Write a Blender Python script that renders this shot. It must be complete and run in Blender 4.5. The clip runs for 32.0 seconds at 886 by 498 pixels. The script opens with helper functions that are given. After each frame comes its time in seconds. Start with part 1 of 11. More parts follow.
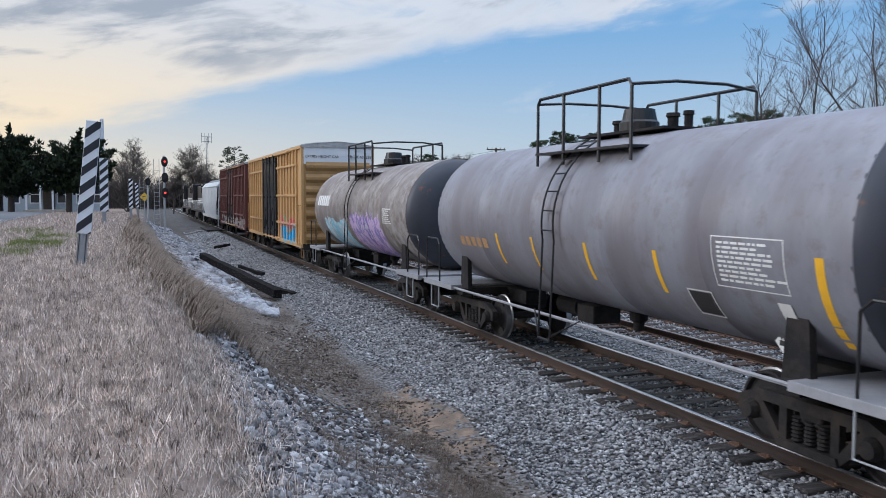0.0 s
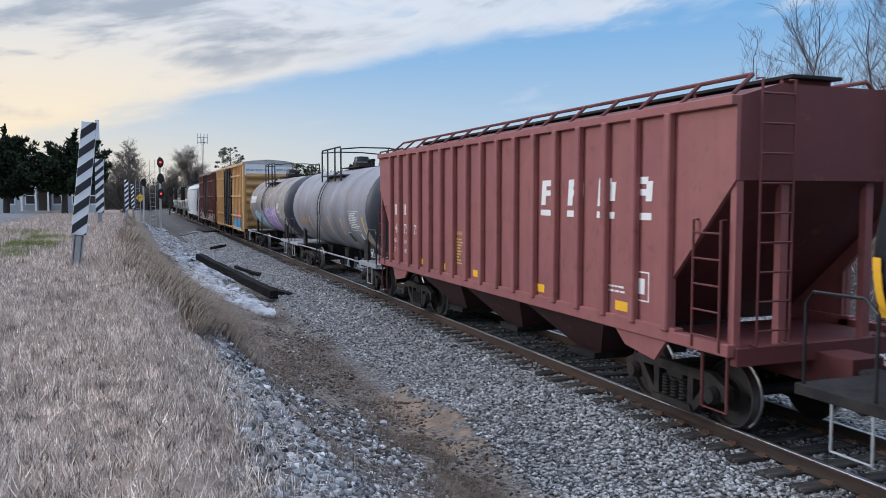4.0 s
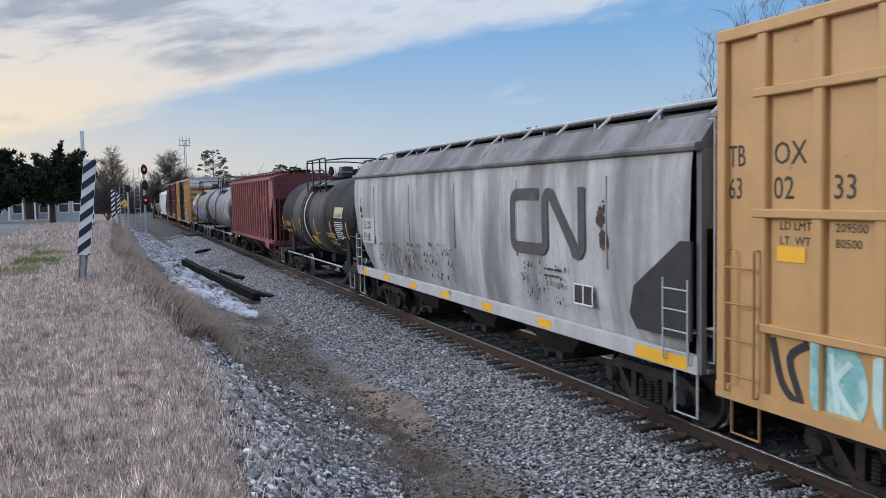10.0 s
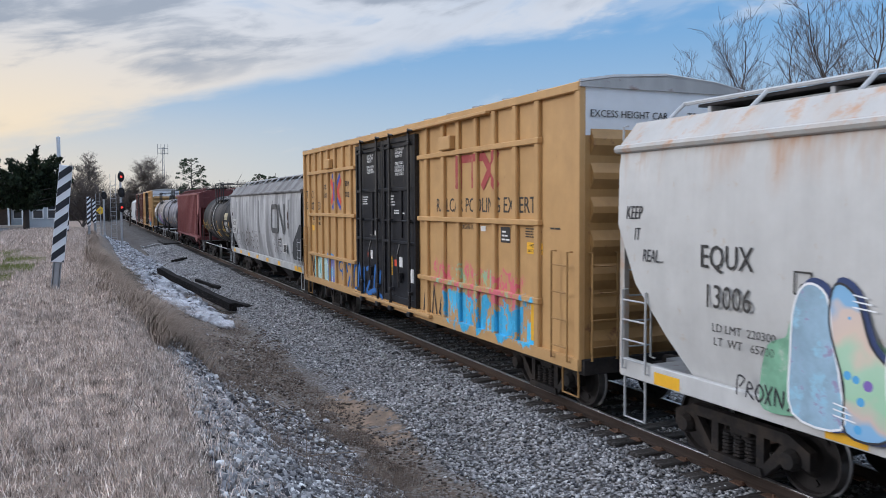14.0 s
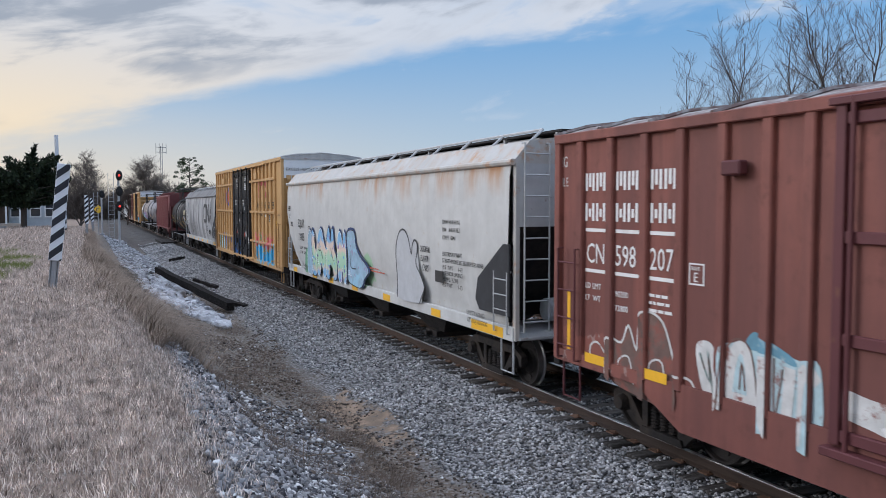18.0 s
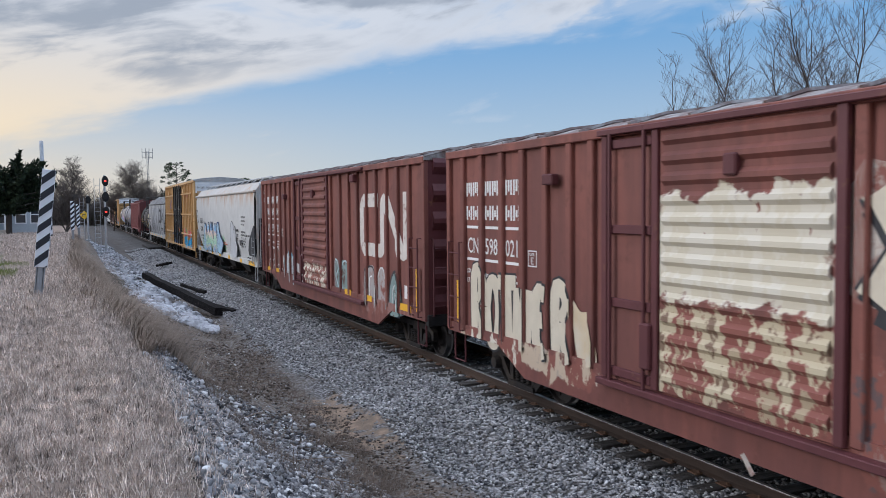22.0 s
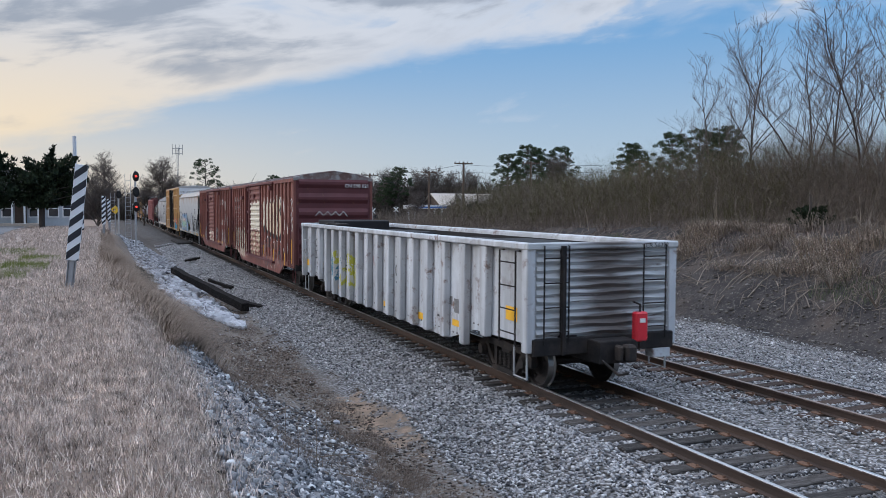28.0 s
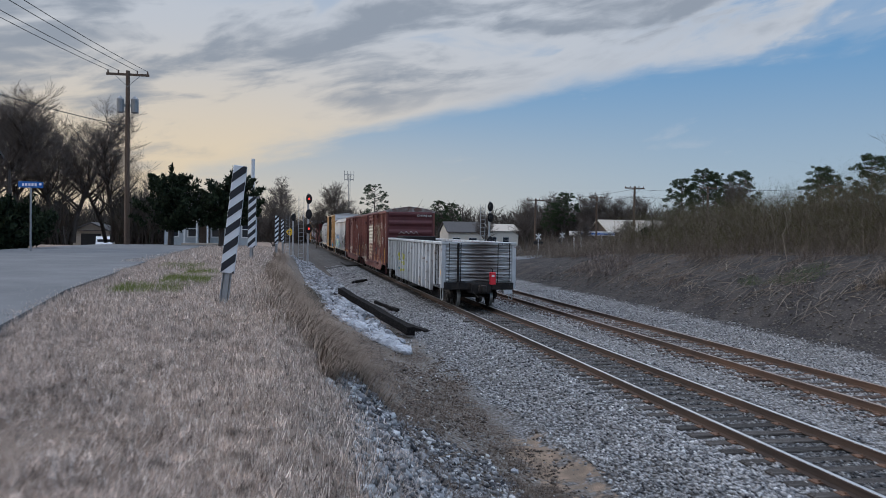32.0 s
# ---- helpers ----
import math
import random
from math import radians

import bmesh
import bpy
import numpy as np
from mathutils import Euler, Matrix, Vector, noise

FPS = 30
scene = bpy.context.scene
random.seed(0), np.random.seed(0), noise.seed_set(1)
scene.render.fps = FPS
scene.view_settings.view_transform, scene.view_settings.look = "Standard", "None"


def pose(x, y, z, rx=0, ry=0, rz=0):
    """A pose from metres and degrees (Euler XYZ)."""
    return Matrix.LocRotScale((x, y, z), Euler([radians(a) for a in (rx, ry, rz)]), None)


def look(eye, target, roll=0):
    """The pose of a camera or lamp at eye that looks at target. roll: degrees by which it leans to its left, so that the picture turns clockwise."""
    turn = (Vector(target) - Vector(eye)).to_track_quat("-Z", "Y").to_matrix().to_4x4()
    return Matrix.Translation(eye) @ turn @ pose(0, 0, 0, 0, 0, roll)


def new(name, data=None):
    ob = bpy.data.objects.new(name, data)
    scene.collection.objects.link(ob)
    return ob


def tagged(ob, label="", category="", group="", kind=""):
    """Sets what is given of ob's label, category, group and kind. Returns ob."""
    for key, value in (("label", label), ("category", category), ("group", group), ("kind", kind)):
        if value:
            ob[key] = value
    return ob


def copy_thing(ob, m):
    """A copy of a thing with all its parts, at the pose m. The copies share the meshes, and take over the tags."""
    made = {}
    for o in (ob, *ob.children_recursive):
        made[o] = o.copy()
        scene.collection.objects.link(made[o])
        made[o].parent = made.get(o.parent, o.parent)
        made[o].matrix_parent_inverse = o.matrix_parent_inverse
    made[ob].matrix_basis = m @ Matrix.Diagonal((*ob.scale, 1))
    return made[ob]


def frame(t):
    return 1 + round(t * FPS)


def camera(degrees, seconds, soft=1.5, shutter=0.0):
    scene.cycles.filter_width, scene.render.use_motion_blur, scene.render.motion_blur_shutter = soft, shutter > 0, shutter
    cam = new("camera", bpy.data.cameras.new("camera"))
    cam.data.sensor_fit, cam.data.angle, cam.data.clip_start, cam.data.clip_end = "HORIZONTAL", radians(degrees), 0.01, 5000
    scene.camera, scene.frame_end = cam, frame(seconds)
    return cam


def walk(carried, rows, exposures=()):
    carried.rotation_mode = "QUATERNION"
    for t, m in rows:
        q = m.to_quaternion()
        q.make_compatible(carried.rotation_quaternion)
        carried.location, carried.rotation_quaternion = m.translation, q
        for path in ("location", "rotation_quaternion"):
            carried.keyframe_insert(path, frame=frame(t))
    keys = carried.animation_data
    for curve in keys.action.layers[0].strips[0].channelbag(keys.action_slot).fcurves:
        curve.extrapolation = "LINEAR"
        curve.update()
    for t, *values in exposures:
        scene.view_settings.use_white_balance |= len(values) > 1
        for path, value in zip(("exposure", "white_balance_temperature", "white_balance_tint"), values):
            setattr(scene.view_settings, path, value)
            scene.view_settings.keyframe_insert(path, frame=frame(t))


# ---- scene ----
cam = camera(58.0, 32.0, soft=0.6, shutter=0.2)
PATH = [
    (0, (-7.411, 0.536, 3.083), (-3.840, 9.853, 2.426), 0.16),
    (0.5, (-7.411, 0.536, 3.083), (-3.831, 9.849, 2.423), 0.10),
    (1, (-7.411, 0.536, 3.083), (-3.838, 9.850, 2.398), 0.12),
    (1.5, (-7.411, 0.536, 3.083), (-3.852, 9.853, 2.366), -0.02),
    (2, (-7.411, 0.536, 3.083), (-3.860, 9.855, 2.349), -0.04),
    (2.5, (-7.411, 0.536, 3.083), (-3.855, 9.853, 2.349), 0.00),
    (3, (-7.411, 0.536, 3.083), (-3.840, 9.849, 2.369), 0.03),
    (3.5, (-7.411, 0.536, 3.083), (-3.826, 9.846, 2.405), -0.02),
    (5.5, (-7.411, 0.536, 3.083), (-3.712, 9.808, 2.504), 0.31),
    (6, (-7.411, 0.536, 3.083), (-3.714, 9.812, 2.542), 0.22),
    (6.5, (-7.493, -0.403, 3.255), (-4.002, 8.949, 2.659), -0.39),
    (7, (-7.534, -0.844, 3.323), (-4.147, 8.545, 2.704), -0.66),
    (7.5, (-7.573, -1.357, 3.406), (-4.264, 8.056, 2.737), -0.95),
    (8, (-7.580, -1.460, 3.420), (-4.209, 7.929, 2.724), -0.89),
    (8.5, (-7.580, -1.460, 3.420), (-4.065, 7.874, 2.697), -0.88),
    (9, (-7.580, -1.460, 3.420), (-3.936, 7.824, 2.696), -0.91),
    (9.5, (-7.580, -1.460, 3.420), (-3.855, 7.793, 2.704), -1.05),
    (10, (-7.580, -1.460, 3.420), (-3.808, 7.774, 2.707), -1.28),
    (10.5, (-7.580, -1.460, 3.420), (-3.768, 7.759, 2.729), -1.39),
    (11, (-7.580, -1.460, 3.420), (-3.754, 7.754, 2.742), -1.50),
    (11.5, (-7.580, -1.460, 3.420), (-3.757, 7.755, 2.739), -1.47),
    (12, (-7.580, -1.460, 3.420), (-3.743, 7.750, 2.748), -1.31),
    (12.5, (-7.580, -1.460, 3.420), (-3.694, 7.731, 2.776), -1.02),
    (13, (-7.580, -1.460, 3.420), (-3.627, 7.705, 2.805), -0.74),
    (13.5, (-7.580, -1.460, 3.420), (-3.577, 7.685, 2.833), -0.50),
    (14, (-7.580, -1.460, 3.420), (-3.556, 7.677, 2.857), -0.35),
    (14.5, (-7.580, -1.460, 3.420), (-3.560, 7.680, 2.865), -0.29),
    (16.5, (-7.580, -1.460, 3.420), (-3.613, 7.703, 2.873), -0.04),
    (17, (-7.580, -1.460, 3.420), (-3.618, 7.706, 2.879), 0.00),
    (17.5, (-7.580, -1.460, 3.420), (-3.596, 7.696, 2.869), -0.00),
    (18, (-7.580, -1.460, 3.420), (-3.532, 7.667, 2.865), -0.02),
    (18.5, (-7.580, -1.460, 3.420), (-3.435, 7.624, 2.865), -0.03),
    (19, (-7.580, -1.460, 3.420), (-3.354, 7.587, 2.878), -0.04),
    (19.5, (-7.580, -1.460, 3.420), (-3.320, 7.572, 2.898), -0.23),
    (20, (-7.580, -1.460, 3.420), (-3.329, 7.578, 2.921), -0.39),
    (20.5, (-7.580, -1.460, 3.420), (-3.360, 7.593, 2.925), -0.47),
    (21, (-7.580, -1.460, 3.420), (-3.375, 7.599, 2.913), -0.39),
    (21.5, (-7.580, -1.460, 3.420), (-3.384, 7.603, 2.906), -0.43),
    (22, (-7.580, -1.460, 3.420), (-3.401, 7.610, 2.899), -0.51),
    (22.5, (-7.580, -1.460, 3.420), (-3.419, 7.618, 2.890), -0.60),
    (23, (-7.580, -1.460, 3.420), (-3.417, 7.617, 2.894), -0.62),
    (23.5, (-7.580, -1.460, 3.420), (-3.397, 7.609, 2.921), -0.51),
    (24, (-7.580, -1.460, 3.420), (-3.365, 7.596, 2.949), -0.44),
    (24.5, (-7.580, -1.460, 3.420), (-3.331, 7.581, 2.961), -0.40),
    (26.5, (-7.580, -1.460, 3.420), (-3.429, 7.623, 2.899), -0.69),
    (27, (-7.580, -1.460, 3.420), (-3.535, 7.670, 2.882), -0.50),
    (27.5, (-7.580, -1.460, 3.420), (-3.632, 7.712, 2.874), -0.13),
    (28, (-7.580, -1.460, 3.420), (-3.694, 7.739, 2.890), 0.24),
    (28.5, (-7.580, -1.460, 3.420), (-3.855, 7.806, 2.898), 0.58),
    (29, (-7.580, -1.460, 3.420), (-4.195, 7.933, 2.859), 0.90),
    (29.5, (-7.580, -1.460, 3.420), (-4.601, 8.067, 2.824), 1.03),
    (30, (-7.580, -1.460, 3.420), (-4.931, 8.165, 2.839), 0.81),
    (30.5, (-7.580, -1.460, 3.420), (-5.160, 8.230, 2.916), 0.33),
    (31, (-7.580, -1.460, 3.420), (-5.323, 8.273, 2.992), -0.05),
    (31.5, (-7.580, -1.460, 3.420), (-5.451, 8.303, 3.040), -0.20),
    (31.6, (-7.580, -1.460, 3.420), (-5.451, 8.303, 3.040), -0.20),
    (31.7, (-7.542, -1.140, 3.384), (-5.438, 8.630, 3.030), -0.04),
    (31.8, (-7.478, -0.606, 3.325), (-5.416, 9.174, 3.013), 0.24),
    (31.9, (-7.401, 0.035, 3.254), (-5.389, 9.827, 2.993), 0.57),
    (32, (-7.325, 0.676, 3.183), (-5.363, 10.479, 2.973), 0.90),
]
walk(cam, [(t, look(eye, target, roll)) for t, eye, target, roll in PATH], exposures=[(0, 0.15, 5750, 10), (6, 0.24, 5750, 10), (8, 0.06, 5750, 11), (12, 0.15, 5800, 11), (14, 0.1, 5800, 11), (16.5, -0.03, 5800, 11), (18, 0.09, 5800, 11), (27, 0.06, 5800, 11), (29, 0.02, 5800, 11), (31, -0.17, 5850, 10), (32, -0.25, 5850, 10)])

# ---- sky and sun ----
SUN_AZ, SUN_EL = radians(-62), radians(20)      # azimuth from +y towards +x


def sky_world():
    w = bpy.data.worlds.new("evening_sky")
    scene.world = w
    w.use_nodes = True
    nt = w.node_tree
    nt.nodes.clear()
    N, L = nt.nodes.new, nt.links.new

    def val(op, a, b=None, c=None, clamp=False):
        n = N("ShaderNodeMath")
        n.operation, n.use_clamp = op, clamp
        for k, v in enumerate((a, b, c)):
            if v is None:
                continue
            if isinstance(v, (int, float)):
                n.inputs[k].default_value = v
            else:
                L(v, n.inputs[k])
        return n.outputs[0]

    def smooth(v, lo, hi):
        n = N("ShaderNodeMapRange")
        n.interpolation_type = "SMOOTHSTEP"
        L(v, n.inputs[0])
        n.inputs[1].default_value, n.inputs[2].default_value = lo, hi
        return n.outputs[0]

    def mix(f, a, b):
        n = N("ShaderNodeMix")
        n.data_type = "RGBA"
        L(f, n.inputs[0])
        for k, v in ((6, a), (7, b)):
            if isinstance(v, tuple):
                n.inputs[k].default_value = (*v, 1)
            else:
                L(v, n.inputs[k])
        return n.outputs[2]

    co = N("ShaderNodeTexCoord").outputs["Generated"]
    sep = N("ShaderNodeSeparateXYZ")
    L(co, sep.inputs[0])
    x, y, z = sep.outputs
    sky = N("ShaderNodeTexSky")
    sky.sky_type, sky.sun_disc = "NISHITA", False
    sky.sun_elevation, sky.sun_rotation = SUN_EL, SUN_AZ
    sky.air_density, sky.dust_density, sky.ozone_density = 1.0, 1.2, 3.0
    az = val("ARCTAN2", x, y)                                  # radians, + to the right of the track
    hyp = val("SQRT", val("ADD", val("MULTIPLY", x, x), val("MULTIPLY", y, y)))
    el = val("ARCTAN2", z, hyp)
    # clear sky: deep blue above, pale and warm at the horizon
    base = mix(smooth(el, -0.02, 0.30), (0.62, 0.70, 0.72), (0.155, 0.41, 0.72))
    glow = val("MULTIPLY", smooth(az, 0.65, -0.45), smooth(el, 0.17, 0.0))
    base = mix(glow, base, (1.10, 0.84, 0.54))
    nis = N("ShaderNodeMix")
    nis.data_type, nis.blend_type = "RGBA", "MIX"
    nis.inputs[0].default_value = 0.88
    scale = N("ShaderNodeVectorMath")
    scale.operation = "SCALE"
    L(sky.outputs[0], scale.inputs[0])
    scale.inputs["Scale"].default_value = 0.10
    L(scale.outputs[0], nis.inputs[6])
    L(base, nis.inputs[7])
    # streaky cloud sheet whose lower edge climbs to the right
    past = val("MAXIMUM", val("SUBTRACT", az, 0.36), 0.0)
    level = val("SUBTRACT", el, val("ADD", val("MULTIPLY_ADD", az, 0.27, 0.090), val("MULTIPLY", past, -0.22)))

    drift = val("SUBTRACT", el, val("MULTIPLY", az, 0.17))

    def cloud(su, sv, scale_, detail, rough, dist, seed):
        comb = N("ShaderNodeCombineXYZ")
        L(val("MULTIPLY", az, su), comb.inputs[0])
        L(val("MULTIPLY", drift, sv), comb.inputs[1])
        comb.inputs[2].default_value = seed
        n = N("ShaderNodeTexNoise")
        L(comb.outputs[0], n.inputs["Vector"])
        n.inputs["Scale"].default_value, n.inputs["Detail"].default_value = scale_, detail
        n.inputs["Roughness"].default_value, n.inputs["Distortion"].default_value = rough, dist
        return val("SUBTRACT", n.outputs[0], 0.5)

    big = cloud(1.0, 2.6, 2.6, 5, 0.50, 0.4, 1.7)
    streak = cloud(1.0, 3.8, 5.0, 7, 0.52, 0.6, 4.2)
    wisp = cloud(1.0, 3.0, 14.0, 6, 0.55, 0.5, 8.8)
    e = val("ADD", level, val("ADD", val("MULTIPLY", big, 0.07), val("MULTIPLY_ADD", streak, 0.06, val("MULTIPLY", wisp, 0.02))))
    cover = val("POWER", smooth(e, -0.010, 0.022), 0.8)
    holes = val("MULTIPLY", smooth(val("ADD", big, val("MULTIPLY", streak, 0.9)), -0.02, -0.13), smooth(val("MULTIPLY_ADD", az, 0.25, el), 0.22, 0.36))
    cover = val("MULTIPLY", cover, val("SUBTRACT", 1.0, val("MULTIPLY", holes, 0.6)))
    rag = smooth(val("ADD", val("MULTIPLY", streak, 1.0), val("MULTIPLY", wisp, 0.6)), -0.24, 0.06)
    thin = smooth(az, 0.34, 0.72)
    cover = val("MULTIPLY", cover, val("SUBTRACT", 1.0, val("MULTIPLY", thin, val("SUBTRACT", 1.0, rag))))
    cover = val("MULTIPLY", cover, smooth(az, 1.15, 0.75))
    low = val("MULTIPLY", smooth(val("ADD", streak, val("MULTIPLY", wisp, 0.5)), 0.12, 0.26), val("MULTIPLY", smooth(el, 0.03, 0.08), 0.30))
    cover = val("MAXIMUM", cover, low)
    veil = val("MULTIPLY", smooth(val("ADD", streak, val("MULTIPLY", wisp, 0.7)), -0.08, 0.20), val("MULTIPLY", smooth(val("MULTIPLY_ADD", az, -0.05, el), 0.17, 0.27), 0.55))
    cover = val("MAXIMUM", cover, val("MULTIPLY", veil, smooth(az, 1.5, 0.9)))
    dark = val("MULTIPLY", smooth(val("ADD", val("MULTIPLY", big, 0.9), val("ADD", val("MULTIPLY", streak, 1.1), val("MULTIPLY", wisp, 0.45))), -0.04, 0.22), smooth(e, 0.0, 0.07))
    warm = val("MULTIPLY", smooth(el, 0.27, 0.05), smooth(az, 0.50, -0.10))
    lit = mix(warm, (0.74, 0.75, 0.76), (1.06, 0.84, 0.55))
    col = mix(val("MULTIPLY", dark, 0.80), lit, (0.33, 0.37, 0.42))
    full = mix(cover, nis.outputs[2], col)
    dim = N("ShaderNodeVectorMath")
    dim.operation = "SCALE"
    L(full, dim.inputs[0])
    dim.inputs["Scale"].default_value = 0.86
    full = dim.outputs[0]
    # a veiled sky is brighter overhead than near the horizon
    over = smooth(el, 0.42, 1.1)
    full = mix(over, full, (1.75, 1.85, 2.05))
    bg = N("ShaderNodeBackground")
    L(full, bg.inputs[0])
    bg.inputs[1].default_value = 1.0
    L(bg.outputs[0], N("ShaderNodeOutputWorld").inputs[0])


sky_world()
sun = new("sun", bpy.data.lights.new("sun", "SUN"))
sun.data.energy, sun.data.angle, sun.data.color = 1.5, radians(24), (1.0, 0.92, 0.84)
sun.matrix_world = look((0, 0, 0), (-math.sin(SUN_AZ) * math.cos(SUN_EL), -math.cos(SUN_AZ) * math.cos(SUN_EL), -math.sin(SUN_EL)))


# ---- materials ----
def material(name, color, rough=0.8, metal=0.0, var=0.25, scale=6.0, bump=0.15, bump_scale=None, second=None, second_at=(0.45, 0.62),
             second_scale=1.4, stretch=(1, 1, 1), coords="Object", random=0.0, spec=0.4, third=None, third_at=(0.6, 0.7), third_scale=9.0):
    """Two scales of variation on a base colour, a second colour in patches, fine relief."""
    m = bpy.data.materials.new(name)
    m.use_nodes = True
    nt = m.node_tree
    N, L = nt.nodes.new, nt.links.new
    b = nt.nodes["Principled BSDF"]
    b.inputs["Roughness"].default_value, b.inputs["Metallic"].default_value = rough, metal
    b.inputs["Specular IOR Level"].default_value = spec
    co = N("ShaderNodeTexCoord").outputs[coords]
    mp = N("ShaderNodeMapping")
    mp.inputs["Scale"].default_value = stretch
    L(co, mp.inputs[0])

    def noise_(sc, detail=6.0, rg=0.6):
        n = N("ShaderNodeTexNoise")
        L(mp.outputs[0], n.inputs["Vector"])
        n.inputs["Scale"].default_value, n.inputs["Detail"].default_value, n.inputs["Roughness"].default_value = sc, detail, rg
        return n.outputs[0]

    def ramp(v, lo, hi):
        n = N("ShaderNodeMapRange")
        L(v, n.inputs[0])
        n.inputs[1].default_value, n.inputs[2].default_value = lo, hi
        return n.outputs[0]

    def mixc(f, a, c, mode="MIX"):
        n = N("ShaderNodeMix")
        n.data_type, n.blend_type = "RGBA", mode
        if isinstance(f, float):
            n.inputs[0].default_value = f
        else:
            L(f, n.inputs[0])
        for k, v in ((6, a), (7, c)):
            if isinstance(v, tuple):
                n.inputs[k].default_value = (*v[:3], 1)
            else:
                L(v, n.inputs[k])
        return n.outputs[2]

    dark = tuple(c * (1 - var) for c in color)
    light = tuple(min(1, c * (1 + var)) for c in color)
    c = mixc(ramp(noise_(scale), 0.3, 0.7), dark, light)
    c = mixc(ramp(noise_(scale * 0.13, 3), 0.3, 0.7), c, mixc(0.5, c, tuple(v * (1 - var * 0.6) for v in color)))
    if second:
        c = mixc(ramp(noise_(second_scale, 8, 0.68), *second_at), c, second)
    if third:
        c = mixc(ramp(noise_(third_scale, 8, 0.7), *third_at), c, third)
    if random:
        oi = N("ShaderNodeObjectInfo")
        hs = N("ShaderNodeHueSaturation")
        L(ramp(oi.outputs["Random"], 0, 1), hs.inputs["Value"])
        mr = hs.inputs["Value"].links[0].from_node
        mr.inputs[3].default_value, mr.inputs[4].default_value = 1 - random, 1 + random
        L(c, hs.inputs["Color"])
        c = hs.outputs[0]
    L(c, b.inputs["Base Color"])
    if bump:
        bp = N("ShaderNodeBump")
        bp.inputs["Strength"].default_value, bp.inputs["Distance"].default_value = bump, 0.02
        L(noise_(bump_scale or scale * 4, 5), bp.inputs["Height"])
        L(bp.outputs[0], b.inputs["Normal"])
    return m


def island(name, colors, rough=0.9, patch=0.0, patch_scale=2.5):
    """One of several colours for each loose piece of a mesh."""
    m = bpy.data.materials.new(name)
    m.use_nodes = True
    nt = m.node_tree
    N, L = nt.nodes.new, nt.links.new
    b = nt.nodes["Principled BSDF"]
    b.inputs["Roughness"].default_value = rough
    b.inputs["Specular IOR Level"].default_value = 0.25
    g = N("ShaderNodeNewGeometry")
    r = N("ShaderNodeValToRGB")
    el = r.color_ramp.elements
    while len(el) < len(colors):
        el.new(0.5)
    for k, c in enumerate(colors):
        el[k].position, el[k].color = k / max(1, len(colors) - 1), (*c, 1)
    L(g.outputs["Random Per Island"], r.inputs[0])
    c = r.outputs[0]
    if patch:       # tufts and bare spots
        tc = N("ShaderNodeTexCoord")
        n = N("ShaderNodeTexNoise")
        n.inputs["Scale"].default_value, n.inputs["Detail"].default_value, n.inputs["Roughness"].default_value = patch_scale, 6, 0.65
        L(tc.outputs["Object"], n.inputs["Vector"])
        mr = N("ShaderNodeMapRange")
        L(n.outputs[0], mr.inputs[0])
        mr.inputs[1].default_value, mr.inputs[2].default_value, mr.inputs[3].default_value, mr.inputs[4].default_value = 0.32, 0.68, 1 - patch, 1 + patch * 0.7
        hs = N("ShaderNodeHueSaturation")
        L(mr.outputs[0], hs.inputs["Value"])
        L(c, hs.inputs["Color"])
        c = hs.outputs[0]
    L(c, b.inputs["Base Color"])
    return m


# ---- mesh helpers ----
def mesh_object(name, bm, mat, parent=None, label="", smooth=False):
    me = bpy.data.meshes.new(name)
    bmesh.ops.recalc_face_normals(bm, faces=bm.faces)
    bm.to_mesh(me)
    bm.free()
    me.materials.append(mat)
    if smooth:
        me.polygons.foreach_set("use_smooth", [True] * len(me.polygons))
    ob = new(name, me)
    if parent:
        ob.parent = parent
    if label:
        ob["label"] = label
    return ob


def part(name, bm, mat, parent, label="", smooth=False):
    return mesh_object(name, bm, mat, parent, label, smooth)


def data_object(name, verts, faces, mat, parent=None):
    me = bpy.data.meshes.new(name)
    me.from_pydata(verts, [], faces)
    me.materials.append(mat)
    ob = new(name, me)
    if parent:
        ob.parent = parent
    return ob


def thing(name, label, category, m=None, group="", kind=""):
    ob = new(name)
    ob.empty_display_size = 0.2
    if m is not None:
        ob.matrix_basis = m
    return tagged(ob, label, category, group, kind)


def box(bm, x0, x1, y0, y1, z0, z1, bevel=0.0):
    r = bmesh.ops.create_cube(bm, size=1.0)
    vs = r["verts"]
    for v in vs:
        v.co = Vector(((x0 + x1) / 2 + v.co.x * (x1 - x0), (y0 + y1) / 2 + v.co.y * (y1 - y0), (z0 + z1) / 2 + v.co.z * (z1 - z0)))
    if bevel:
        es = list({e for v in vs for e in v.link_edges})
        bmesh.ops.bevel(bm, geom=es, offset=bevel, segments=1, affect="EDGES", profile=0.5)
    return bm


def boxes(rows, bevel=0.0):
    bm = bmesh.new()
    for r in rows:
        box(bm, *r, bevel=bevel)
    return bm


